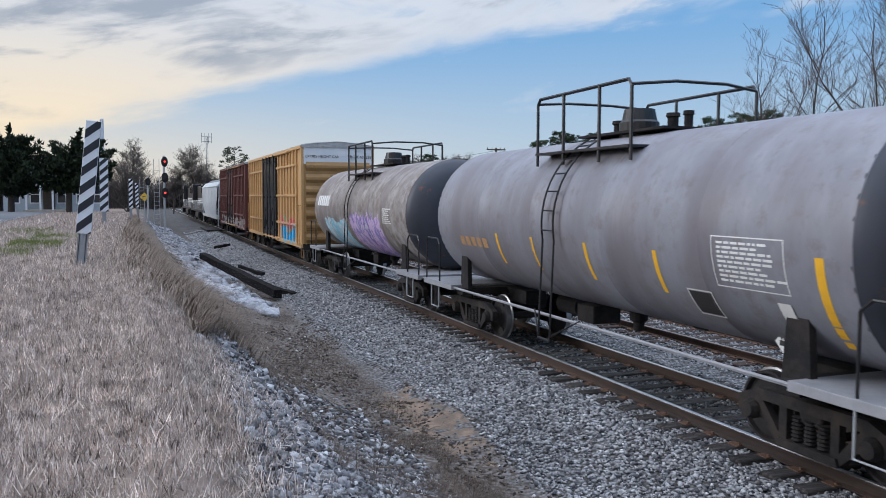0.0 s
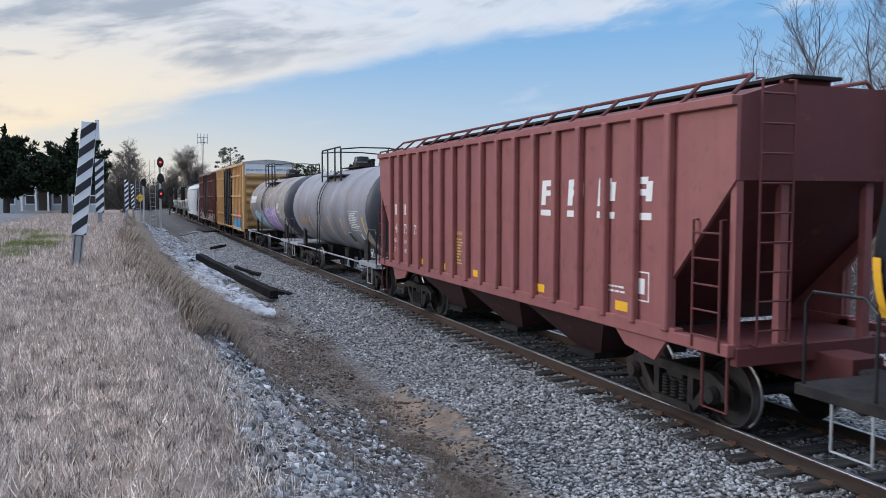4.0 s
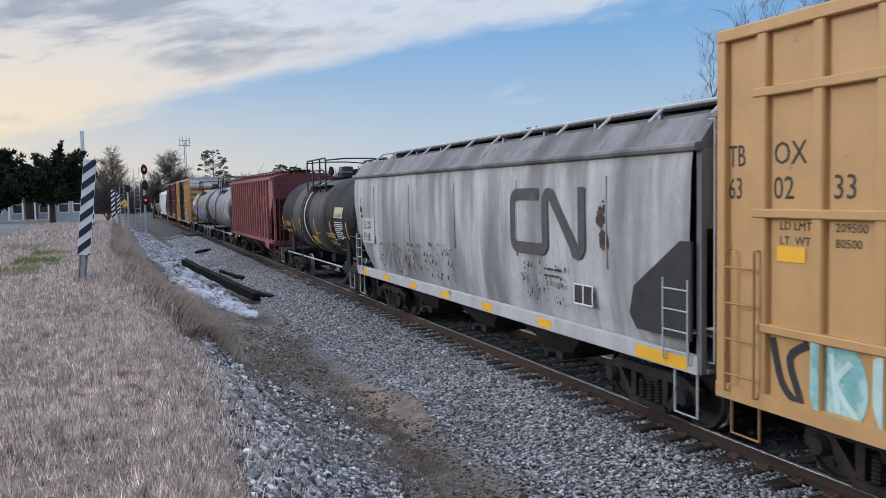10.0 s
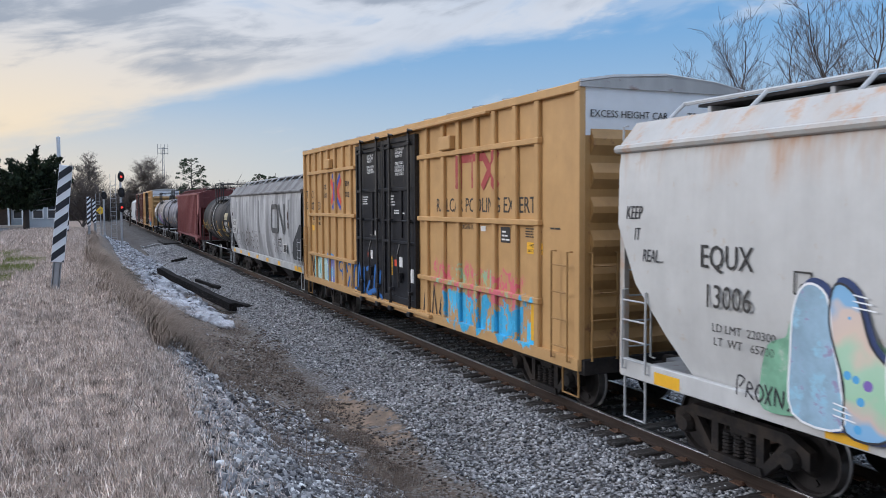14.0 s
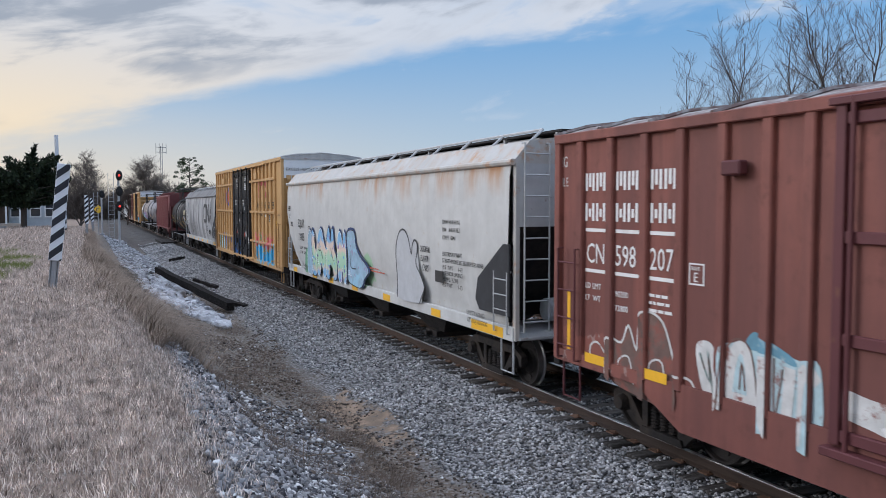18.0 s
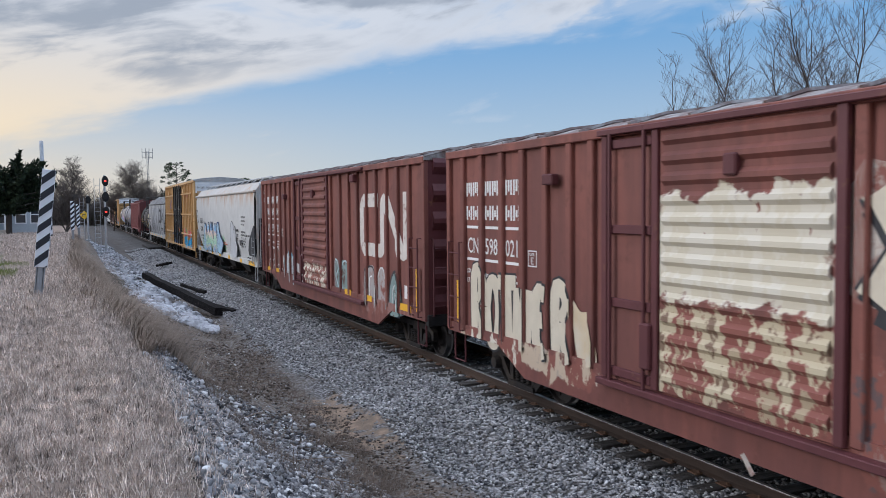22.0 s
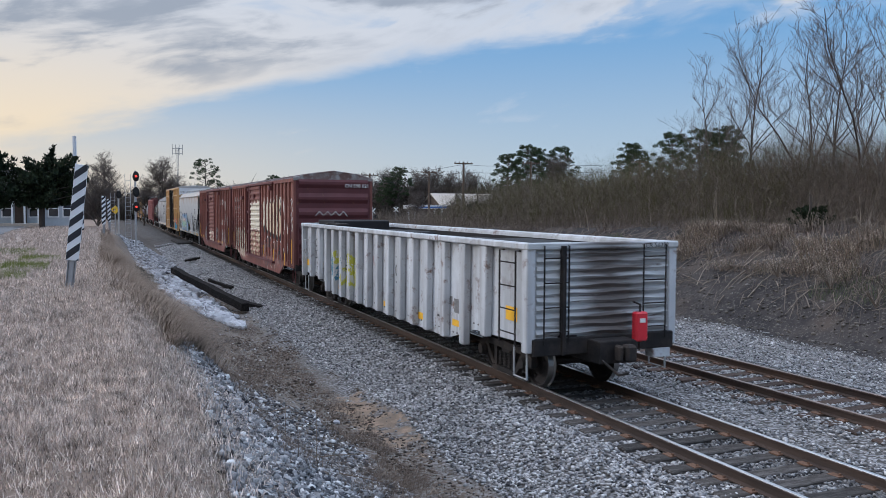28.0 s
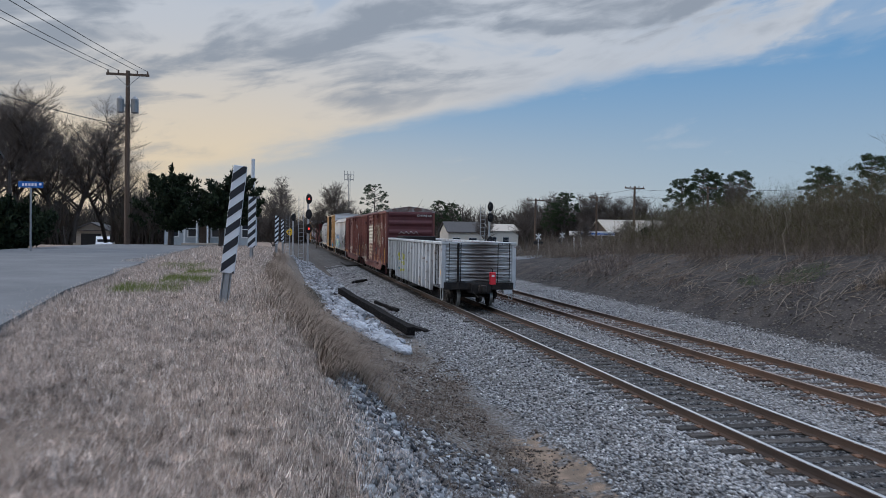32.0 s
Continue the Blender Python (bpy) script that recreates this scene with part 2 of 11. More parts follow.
def tube(bm, pts, r, sides=6, r1=None, caps=True):
    """A round bar along points; r1: radius at its end."""
    pts = [Vector(p) for p in pts]
    rings = []
    n = len(pts)
    for i, p in enumerate(pts):
        d = (pts[min(i + 1, n - 1)] - pts[max(i - 1, 0)]).normalized()
        a = d.orthogonal().normalized() if i == 0 else (rings[-1][1] - d * rings[-1][1].dot(d)).normalized()
        b = d.cross(a)
        rr = r if r1 is None else r + (r1 - r) * i / max(1, n - 1)
        rings.append(([bm.verts.new(p + (a * math.cos(2 * math.pi * k / sides) + b * math.sin(2 * math.pi * k / sides)) * rr) for k in range(sides)], a))
    for (p, _), (q, _) in zip(rings, rings[1:]):
        for k in range(sides):
            bm.faces.new((p[k], p[(k + 1) % sides], q[(k + 1) % sides], q[k]))
    if caps and sides > 2:
        bm.faces.new(rings[0][0][::-1])
        bm.faces.new(rings[-1][0])
    return bm


def tubes(lines, r, sides=6):
    bm = bmesh.new()
    for pts in lines:
        tube(bm, pts, r, sides)
    return bm


def lathe(bm, prof, axis="y", center=(0, 0, 0), sides=24):
    """Rings of (along, radius) about an axis."""
    c = Vector(center)
    rings = []
    for a, r in prof:
        ring = []
        for k in range(sides):
            t = 2 * math.pi * k / sides
            u, v = r * math.cos(t), r * math.sin(t)
            co = {"x": (a, u, v), "y": (u, a, v), "z": (u, v, a)}[axis]
            ring.append(bm.verts.new(c + Vector(co)))
        rings.append(ring)
    for p, q in zip(rings, rings[1:]):
        for k in range(sides):
            bm.faces.new((p[k], p[(k + 1) % sides], q[(k + 1) % sides], q[k]))
    for ring in (rings[0], rings[-1]):
        if len({tuple(v.co) for v in ring}) > 2:
            bm.faces.new(ring)
    return bm


def prism(bm, outline, y0, y1):
    """An outline of (x, z) drawn along y."""
    a = [bm.verts.new((x, y0, z)) for x, z in outline]
    b = [bm.verts.new((x, y1, z)) for x, z in outline]
    n = len(a)
    for k in range(n):
        bm.faces.new((a[k], a[(k + 1) % n], b[(k + 1) % n], b[k]))
    bm.faces.new(a)
    bm.faces.new(b[::-1])
    return bm


def slab(bm, outline, x0, x1):
    """An outline of (y, z) drawn along x."""
    a = [bm.verts.new((x0, y, z)) for y, z in outline]
    b = [bm.verts.new((x1, y, z)) for y, z in outline]
    n = len(a)
    for k in range(n):
        bm.faces.new((a[k], a[(k + 1) % n], b[(k + 1) % n], b[k]))
    bm.faces.new(a[::-1])
    bm.faces.new(b)
    return bm


# ---- ground ----
GAUGE = 1.505                       # between rail centres
TRACKS = (GAUGE / 2, 3.95 + GAUGE / 2)
CX = TRACKS[0]                      # the train's centre line


def lerp(x, xs, zs):
    return float(np.interp(x, xs, zs))


def plateau(y):
    return lerp(y, (-40, -2, 12, 28, 55, 95, 140, 400), (1.8, 1.9, 2.25, 2.2, 2.0, 0.3, -0.1, -0.3))


def bank(y):
    return lerp(y, (-60, 30, 55, 80, 120, 500), (3.2, 3.0, 2.2, 0.5, 0.2, 0.0))


def edge_shift(y):
    """How far the lip of the bank is worn back."""
    return lerp(y, (6, 10, 14, 20, 30, 45, 60, 80), (0, -0.05, -0.30, -0.58, -0.78, -0.70, -0.4, 0))


def ground_z(x, y, rough=True):
    o = edge_shift(y)
    h, r = plateau(y), bank(y)
    xs = (-400, -9.0, -7.35 + o, -6.9 + o, -6.3 + o, -5.4 + 0.8 * o, -4.5 + 0.4 * o, -3.7, -2.9, -2.1, -1.35, -0.9, 2.1, 2.7, 3.3, 6.3, 7.2, 10.6, 11.3, 13.0, 16.0, 22, 80, 400)
    d = -0.55 if h > 1 else -0.4
    zs = (h, h, h - 0.05, h - 0.28, lerp(0.66, (0, 1), (d, h)), lerp(0.30, (0, 1), (d, h)), d + 0.22, d - 0.05, d - 0.08, d + 0.12, -0.235, -0.2,
          -0.2, -0.27, -0.19, -0.19, -0.42, -0.48, -0.35, 0.28 * r, 0.8 * r, r, r * 1.05, r)
    z = lerp(x, xs, zs)
    if rough:
        bumpy = 0.03 if -1.6 < x < 10 else 0.10 if -7.2 < x < -2 or 10.6 < x < 40 else 0.05
        z += bumpy * noise.noise((x * 0.7, y * 0.45, 3.1)) + 0.35 * bumpy * noise.noise((x * 2.3, y * 1.9, 7.7))
    return z


def ground_material():
    m = material("ground_cover", (0.20, 0.16, 0.115), rough=0.95, scale=9, bump=0.6, bump_scale=30, spec=0.1)
    nt = m.node_tree
    N, L = nt.nodes.new, nt.links.new
    b = nt.nodes["Principled BSDF"]
    tc = N("ShaderNodeTexCoord").outputs["Object"]
    sep = N("ShaderNodeSeparateXYZ")
    L(tc, sep.inputs[0])

    def noi(sc, detail=6, rg=0.6):
        n = N("ShaderNodeTexNoise")
        L(tc, n.inputs["Vector"])
        n.inputs["Scale"].default_value, n.inputs["Detail"].default_value, n.inputs["Roughness"].default_value = sc, detail, rg
        return n.outputs[0]

    def math_(op, a, c):
        n = N("ShaderNodeMath")
        n.operation = op
        for k, v in enumerate((a, c)):
            if isinstance(v, (int, float)):
                n.inputs[k].default_value = v
            else:
                L(v, n.inputs[k])
        return n.outputs[0]

    def step(v, lo, hi):
        n = N("ShaderNodeMapRange")
        L(v, n.inputs[0])
        n.inputs[1].default_value, n.inputs[2].default_value = lo, hi
        return n.outputs[0]

    def mixc(f, a, c):
        n = N("ShaderNodeMix")
        n.data_type = "RGBA"
        L(f, n.inputs[0])
        for k, v in ((6, a), (7, c)):
            if isinstance(v, tuple):
                n.inputs[k].default_value = (*v, 1)
            else:
                L(v, n.inputs[k])
        return n.outputs[2]

    x = math_("ADD", sep.outputs[0], math_("MULTIPLY", math_("SUBTRACT", noi(0.55, 5), 0.5), 2.2))
    # straw tones lowered so the base reads as shade in gaps between blades
    grass = mixc(step(noi(0.6), 0.35, 0.65), (0.27, 0.21, 0.172), (0.185, 0.143, 0.116))
    grass = mixc(step(noi(0.23, 4), 0.62, 0.72), grass, (0.15, 0.16, 0.06))
    dirt = mixc(step(noi(1.3), 0.35, 0.65), (0.075, 0.058, 0.046), (0.135, 0.105, 0.082))
    dirt = mixc(step(noi(14, 4), 0.45, 0.6), dirt, (0.21, 0.20, 0.19))
    vor = N("ShaderNodeTexVoronoi")
    L(tc, vor.inputs["Vector"])
    vor.inputs["Scale"].default_value = 17
    hue = N("ShaderNodeSeparateColor")
    L(vor.outputs["Color"], hue.inputs[0])
    stone = mixc(hue.outputs[0], (0.13, 0.13, 0.135), (0.36, 0.35, 0.35))
    stone = mixc(step(vor.outputs["Distance"], 0.35, 0.7), stone, (0.07, 0.065, 0.06))
    soil = mixc(step(noi(0.9), 0.4, 0.6), (0.056, 0.050, 0.048), (0.030, 0.028, 0.029))
    soil = mixc(step(noi(0.35), 0.56, 0.70), soil, (0.085, 0.067, 0.056))
    soil = mixc(step(noi(11, 5), 0.54, 0.68), soil, (0.12, 0.11, 0.10))
    clay = mixc(step(noi(3), 0.4, 0.6), (0.30, 0.22, 0.16), (0.19, 0.145, 0.11))
    c = mixc(step(x, -7.2, -6.8), grass, dirt)
    c = mixc(step(x, -3.1, -2.5), c, stone)
    c = mixc(step(x, 10.4, 10.9), c, soil)
    # strip between the main rails darkened to stand for shade under the train
    under_train = math_("MULTIPLY", step(sep.outputs[0], -0.05, 0.1), step(sep.outputs[0], 1.56, 1.4))
    c = mixc(under_train, c, mixc(hue.outputs[1], (0.03, 0.029, 0.03), (0.12, 0.116, 0.114)))
    # old grimy gravel past the far crossing
    far = math_("MULTIPLY", step(sep.outputs[1], 62, 84), math_("MULTIPLY", step(sep.outputs[0], -6.6, -5.6), step(sep.outputs[0], 11, 10)))
    c = mixc(math_("MULTIPLY", far, 0.8), c, mixc(step(noi(0.8), 0.4, 0.6), (0.085, 0.08, 0.078), (0.05, 0.046, 0.044)))
    # eroded sandy clay in the ditch
    dx = math_("MULTIPLY", math_("ADD", sep.outputs[0], 3.05), 1.5)
    dy = math_("MULTIPLY", math_("SUBTRACT", sep.outputs[1], 12.9), 0.36)
    rr = math_("ADD", math_("ADD", math_("MULTIPLY", dx, dx), math_("MULTIPLY", dy, dy)), math_("MULTIPLY", math_("SUBTRACT", noi(2.2, 8, 0.7), 0.5), 5.0))
    c = mixc(step(rr, 0.50, 0.25), c, clay)
    L(c, b.inputs["Base Color"])
    return m


def spaced(*runs):
    out = []
    for a, b_, st in runs:
        out += list(np.arange(a, b_, st))
    return out


def build_ground():
    xs = [-1500, -700, -300, -150, -90, -60, -40] + spaced((-30, -12, 2), (-12, -7.5, 0.5), (-7.5, -1.2, 0.16), (-1.2, 10.4, 0.6), (10.4, 20, 0.4), (20, 40, 2)) + [40, 55, 80, 120, 200, 400, 900, 1800]
    ys = [-300, -100, -60, -40, -25, -15, -8, -4] + spaced((-2, 4, 0.5), (4, 26, 0.22), (26, 50, 0.5), (50, 100, 2), (100, 200, 8)) + [200, 230, 270, 330, 420, 600, 1000, 1800, 4000]
    verts = [(float(x), float(y), ground_z(x, y)) for y in ys for x in xs]
    nx = len(xs)
    faces = [(j * nx + i, j * nx + i + 1, (j + 1) * nx + i + 1, (j + 1) * nx + i) for j in range(len(ys) - 1) for i in range(nx - 1)]
    ob = data_object("ground", verts, faces, ground_material())
    ob.data.polygons.foreach_set("use_smooth", [True] * len(faces))
    return tagged(ob, "dry winter grass, eroded bank and gravel beside the railway", "ground", kind="structure")


ground = build_ground()

M_ASPHALT = material("old_asphalt", (0.115, 0.118, 0.125), rough=0.9, scale=40, var=0.2, bump=0.25, bump_scale=120, second=(0.15, 0.152, 0.158), second_scale=0.4)


def road_edge(y):
    return lerp(y, (-40, 6, 10.7, 20, 32, 44, 75, 110), (-8.6, -9.72, -10.02, -10.66, -11.3, -11.83, -12.2, -9.5))


def build_road():
    ys = spaced((-40, 8, 4), (8, 90, 2))
    verts, faces = [], []
    for k, y in enumerate(ys):
        e = road_edge(y) + 0.05 * noise.noise((0.3, y * 0.8, 1))
        for x in (e, e - 1.4, e - 3.3, e - 5.2, e - 6.6):
            verts.append((x, y, ground_z(x, y, False) + 0.012 + 0.03 * (1 - abs(x - e + 3.3) / 3.3)))
        if k:
            a = 5 * (k - 1)
            faces += [(a + i, a + i + 1, a + i + 6, a + i + 5) for i in range(4)]
    ob = data_object("road", verts, faces, M_ASPHALT)
    mod = ob.modifiers.new("thick", "SOLIDIFY")
    mod.thickness, mod.offset = 0.08, -1
    return tagged(ob, "worn grey asphalt road along the top of the bank", "road", kind="structure")


build_road()

# ---- track ----
M_RAIL_SIDE = material("rusty_rail", (0.055, 0.039, 0.032), rough=0.85, scale=14, var=0.3, bump=0.2, stretch=(1, 0.1, 1), second=(0.085, 0.055, 0.04), second_scale=2)
M_RAIL_RUST = material("brown_rusty_rail", (0.062, 0.042, 0.033), rough=0.85, scale=14, var=0.3, bump=0.2, stretch=(1, 0.1, 1), second=(0.12, 0.070, 0.046), second_scale=2)
M_RAIL_TOP = material("polished_rail", (0.74, 0.73, 0.72), rough=0.36, metal=1.0, scale=5, var=0.1, bump=0.02, stretch=(1, 0.05, 1))
M_RAIL_DULL = material("dull_rail_top", (0.36, 0.29, 0.25), rough=0.42, metal=0.8, scale=5, var=0.2, bump=0.05, stretch=(1, 0.05, 1))
M_TIE = material("weathered_tie", (0.042, 0.036, 0.033), rough=0.95, scale=8, var=0.35, bump=0.5, stretch=(1, 9, 9), random=0.35, second=(0.10, 0.092, 0.085), second_scale=2.2)
M_TIE_RUST = material("rusty_tie", (0.060, 0.040, 0.031), rough=0.95, scale=8, var=0.35, bump=0.5, stretch=(1, 9, 9), random=0.3)
M_PLATE = material("tie_plate", (0.15, 0.085, 0.055), rough=0.8, scale=20, var=0.3)


def build_track(cx, top, side, tie_mat, near, far, label):
    tr = thing("railway_track", label, "railway track", pose(cx, 0, 0), kind="structure")
    for s in (-1, 1):
        x = s * GAUGE / 2
        prof = [(-0.07, -0.17), (0.07, -0.17), (0.07, -0.155), (0.012, -0.135), (0.012, -0.045), (0.036, -0.035), (0.036, -0.006), (-0.036, -0.006), (-0.036, -0.035), (-0.012, -0.045), (-0.012, -0.135), (-0.07, -0.155)]
        bm = bmesh.new()
        cuts = [-40, 0, 40, 80, 120, 170, 230, 300, 400, 600]
        for a, b in zip(cuts, cuts[1:]):
            prism(bm, [(x + u, v) for u, v in prof], a, b)
        rail = part("rail", bm, side, tr)
        bm = bmesh.new()
        for a, b in zip(cuts, cuts[1:]):
            prism(bm, [(x - 0.037, -0.012), (x + 0.037, -0.012), (x + 0.028, 0.0), (x - 0.028, 0.0)], a, b)
        part("rail_head", bm, top, rail, "bright worn rail head")
    bm = boxes([(-1.3, 1.3, -0.115, 0.115, -0.345, -0.168)], bevel=0.012)
    for k, v in enumerate(bm.verts):
        v.co += Vector((0.012 * math.sin(k * 3.7), 0.01 * math.sin(k * 5.1), 0.006 * math.sin(k * 2.3)))
    first = part("tie", bm, tie_mat, tr)
    first.location = (0, near, 0)
    n = int((far - near) / 0.52)
    rnd = random.Random(int(cx * 100))
    for k in range(1, n):
        t = first.copy()
        scene.collection.objects.link(t)
        t.location = (rnd.uniform(-0.05, 0.05), near + 0.52 * k + rnd.uniform(-0.03, 0.03), rnd.uniform(-0.012, 0.008))
        t.rotation_euler = (rnd.uniform(-0.02, 0.02), rnd.uniform(-0.008, 0.008), rnd.uniform(-0.02, 0.02))
    bm = boxes([(s * GAUGE / 2 - 0.17, s * GAUGE / 2 + 0.17, near + 0.52 * k - 0.09, near + 0.52 * k + 0.09, -0.17, -0.150) for k in range(min(n, 80)) for s in (-1, 1)]
               + [(s * GAUGE / 2 + u - 0.014, s * GAUGE / 2 + u + 0.014, near + 0.52 * k + w - 0.014, near + 0.52 * k + w + 0.014, -0.15, -0.122)
                  for k in range(min(n, 50)) for s in (-1, 1) for u, w in ((-0.095, -0.05), (0.095, 0.05))])
    tagged(part("tie_plates", bm, M_PLATE, tr, "rusty tie plates and spikes"), kind="stuff")
    return tr


build_track(TRACKS[0], M_RAIL_TOP, M_RAIL_SIDE, M_TIE, 1.0, 120.0, "main railway track with polished rails on weathered timber ties")
build_track(TRACKS[1], M_RAIL_DULL, M_RAIL_RUST, M_TIE_RUST, 3.0, 130.0, "second railway track with rusty rails on dark ties")

# ---- striped marker posts ----
M_GALV = material("galvanised_post", (0.30, 0.31, 0.33), rough=0.55, metal=0.4, var=0.15, scale=6, bump=0.05)
M_PANEL_W = material("white_reflective_sheet", (0.64, 0.67, 0.72), rough=0.5, var=0.08, scale=4, bump=0.02)
M_PANEL_B = material("black_reflective_sheet", (0.018, 0.021, 0.03), rough=0.45, var=0.2, scale=4, bump=0.02)


def marker_post(x, y, lean, w=0.20, h=1.34, turn=0.0, n=6):
    th = thing("marker_post", "black and white striped marker panel on a steel post", "marker post", pose(x, y, plateau(y), 0, lean, turn), group="striped marker posts")
    part("post", boxes([(-0.045, 0.045, -0.02, 0.02, -0.3, 0.45), (-0.06, -0.035, -0.02, 0.05, -0.3, 0.45), (0.035, 0.06, -0.02, 0.05, -0.3, 0.45)]), M_GALV, th, "galvanised channel post")
    part("panel", boxes([(-w / 2, w / 2, -0.035, 0.035, 0.36, 0.36 + h)], 0.006), M_PANEL_W, th, "white panel")
    pitch = h / n
    for k in range(-1, n + 1):
        z0 = 0.36 + pitch * k
        zl, zr, t = z0, z0 + w * 0.9, pitch * 0.5
        pts = [(-w / 2 + 0.003, zl), (w / 2 - 0.003, zr), (w / 2 - 0.003, zr + t), (-w / 2 + 0.003, zl + t)]
        lo, hi = 0.363, 0.36 + h - 0.003
        clipped = []
        for i in range(4):
            (xa, za), (xb, zb) = pts[i], pts[(i + 1) % 4]
            steps = [0.0] + sorted(((lim - za) / (zb - za)) for lim in (lo, hi) if za != zb and 0 < (lim - za) / (zb - za) < 1)
            clipped += [(xa + (xb - xa) * f, min(hi, max(lo, za + (zb - za) * f))) for f in steps]
        if max(z for _, z in clipped) - min(z for _, z in clipped) < 0.01:
            continue
        bm = bmesh.new()
        a = [bm.verts.new((px, -0.0385, pz)) for px, pz in clipped]
        b = [bm.verts.new((px, -0.0345, pz)) for px, pz in clipped]
        m = len(a)
        for i in range(m):
            if (a[i].co - a[(i + 1) % m].co).length > 1e-5:
                bm.faces.new((a[i], a[(i + 1) % m], b[(i + 1) % m], b[i]))
        bm.faces.new(a)
        part("stripe", bm, M_PANEL_B, th, "black diagonal stripe")
    return th


marker_post(-8.085, 11.6, 6.3, 0.178, 1.43)
marker_post(-8.40, 29.0, 0.6, 0.26, 1.75)
marker_post(-7.66, 41.8, 0.5, 0.18, 1.42)
marker_post(-7.35, 51.5, -1.0, 0.18, 1.42)
# tall white pole with a flat top blade
th = thing("white_pole", "thin white pole with a flat blade at its top", "pole", pose(-9.22, 53.5, plateau(53.5) - 0.3))
part("pole", tubes([[(0, 0, -0.2), (-0.05, 0, 6.0)]], 0.06, 8), M_PANEL_W, th)
part("blade", boxes([(-0.16, 0.06, -0.02, 0.02, 4.0, 6.0)], 0.01), M_PANEL_W, th)

# ---- loose cover: ballast, gravel, rocks, grass, weeds ----
RNG = np.random.default_rng(7)


def tri_object(name, V, F, mat, label, category, kind="stuff", smooth=False):
    """A mesh of triangles from arrays."""
    me = bpy.data.meshes.new(name)
    me.vertices.add(len(V))
    me.vertices.foreach_set("co", np.asarray(V, np.float32).ravel())
    me.loops.add(3 * len(F))
    me.loops.foreach_set("vertex_index", np.asarray(F, np.int32).ravel())
    me.polygons.add(len(F))
    me.polygons.foreach_set("loop_start", np.arange(0, 3 * len(F), 3, dtype=np.int32))
    me.update(calc_edges=True)
    me.materials.append(mat)
    if smooth:
        me.polygons.foreach_set("use_smooth", [True] * len(F))
    return tagged(new(name, me), label, category, kind=kind)


OCT_V = np.array([(1, 0, 0), (-1, 0, 0), (0, 1, 0), (0, -1, 0), (0, 0, 1), (0, 0, -1), (0.7, 0.7, 0.55), (-0.7, -0.7, 0.55)], float)
OCT_F = np.array([(0, 6, 4), (6, 2, 4), (2, 1, 4), (1, 7, 4), (7, 3, 4), (3, 0, 4), (0, 2, 6), (1, 3, 7), (2, 0, 5), (1, 2, 5), (3, 1, 5), (0, 3, 5)])


def stones(P, size):
    """Broken stones at places P (n, 3) with sizes (n,)."""
    n = len(P)
    V = OCT_V[None] * (1 + RNG.uniform(-0.45, 0.40, (n, 8, 3))) * np.stack([RNG.uniform(0.75, 1.35, n), RNG.uniform(0.65, 1.1, n), RNG.uniform(0.5, 0.85, n)], -1)[:, None]
    a, b = RNG.uniform(0, 2 * np.pi, n), RNG.normal(0, 0.45, n)
    ca, sa, cb, sb = np.cos(a)[:, None], np.sin(a)[:, None], np.cos(b)[:, None], np.sin(b)[:, None]
    x, y, z = V[..., 0], V[..., 1], V[..., 2]
    y, z = y * cb - z * sb, y * sb + z * cb
    x, y = x * ca - y * sa, x * sa + y * ca
    V = np.stack([x, y, z], -1) * (size / 2)[:, None, None] + P[:, None]
    F = (OCT_F[None] + 8 * np.arange(n)[:, None, None]).reshape(-1, 3)
    return V.reshape(-1, 3), F


def scatter(n, x0, x1, y0, y1, keep=None, power=1.0):
    """Places on the ground, denser towards y0 with power above 1."""
    x = RNG.uniform(x0, x1, n)
    y = y0 + (y1 - y0) * RNG.uniform(0, 1, n) ** power
    if keep is not None:
        k = keep(x, y)
        x, y = x[k], y[k]
    z = np.array([ground_z(a, b) for a, b in zip(x, y)])
    return np.stack([x, y, z], -1)


M_BALLAST = island("crushed_granite", ((0.035, 0.036, 0.042), (0.14, 0.14, 0.148), (0.27, 0.268, 0.272), (0.37, 0.367, 0.372), (0.46, 0.45, 0.448), (0.17, 0.155, 0.15), (0.68, 0.675, 0.675)), patch=0.25, patch_scale=1.2)
M_CHIPS = island("bank_gravel_stone", ((0.022, 0.022, 0.026), (0.07, 0.07, 0.077), (0.20, 0.20, 0.21), (0.36, 0.358, 0.36), (0.09, 0.083, 0.08), (0.28, 0.278, 0.285), (0.70, 0.695, 0.69)))
M_ROCK = material("white_limestone", (0.43, 0.44, 0.47), rough=0.9, var=0.25, scale=5, bump=0.5, bump_scale=14, second=(0.26, 0.255, 0.25), second_at=(0.58, 0.72), second_scale=3, random=0.22)
M_ROCK_I = island("white_limestone_far", ((0.035, 0.035, 0.042), (0.27, 0.28, 0.30), (0.42, 0.43, 0.46), (0.12, 0.124, 0.135), (0.56, 0.57, 0.595)))


def wob(x, y, s=0.8):
    return np.array([noise.noise((a * s, b * s * 0.6, 5.5)) for a, b in zip(x, y)])


def between(first):
    """Clear of the ties."""
    return lambda x, y: np.abs((y - first + 0.26) % 0.52 - 0.26) > 0.125


def beside_ties(x, y):
    """Stones stop short of the tie ends, but for a few that lie on them."""
    return (x < -0.62 + 0.12 * wob(x, y, 3.0)) | between(1.0)(x, y) | (RNG.uniform(0, 1, len(x)) < 0.12)


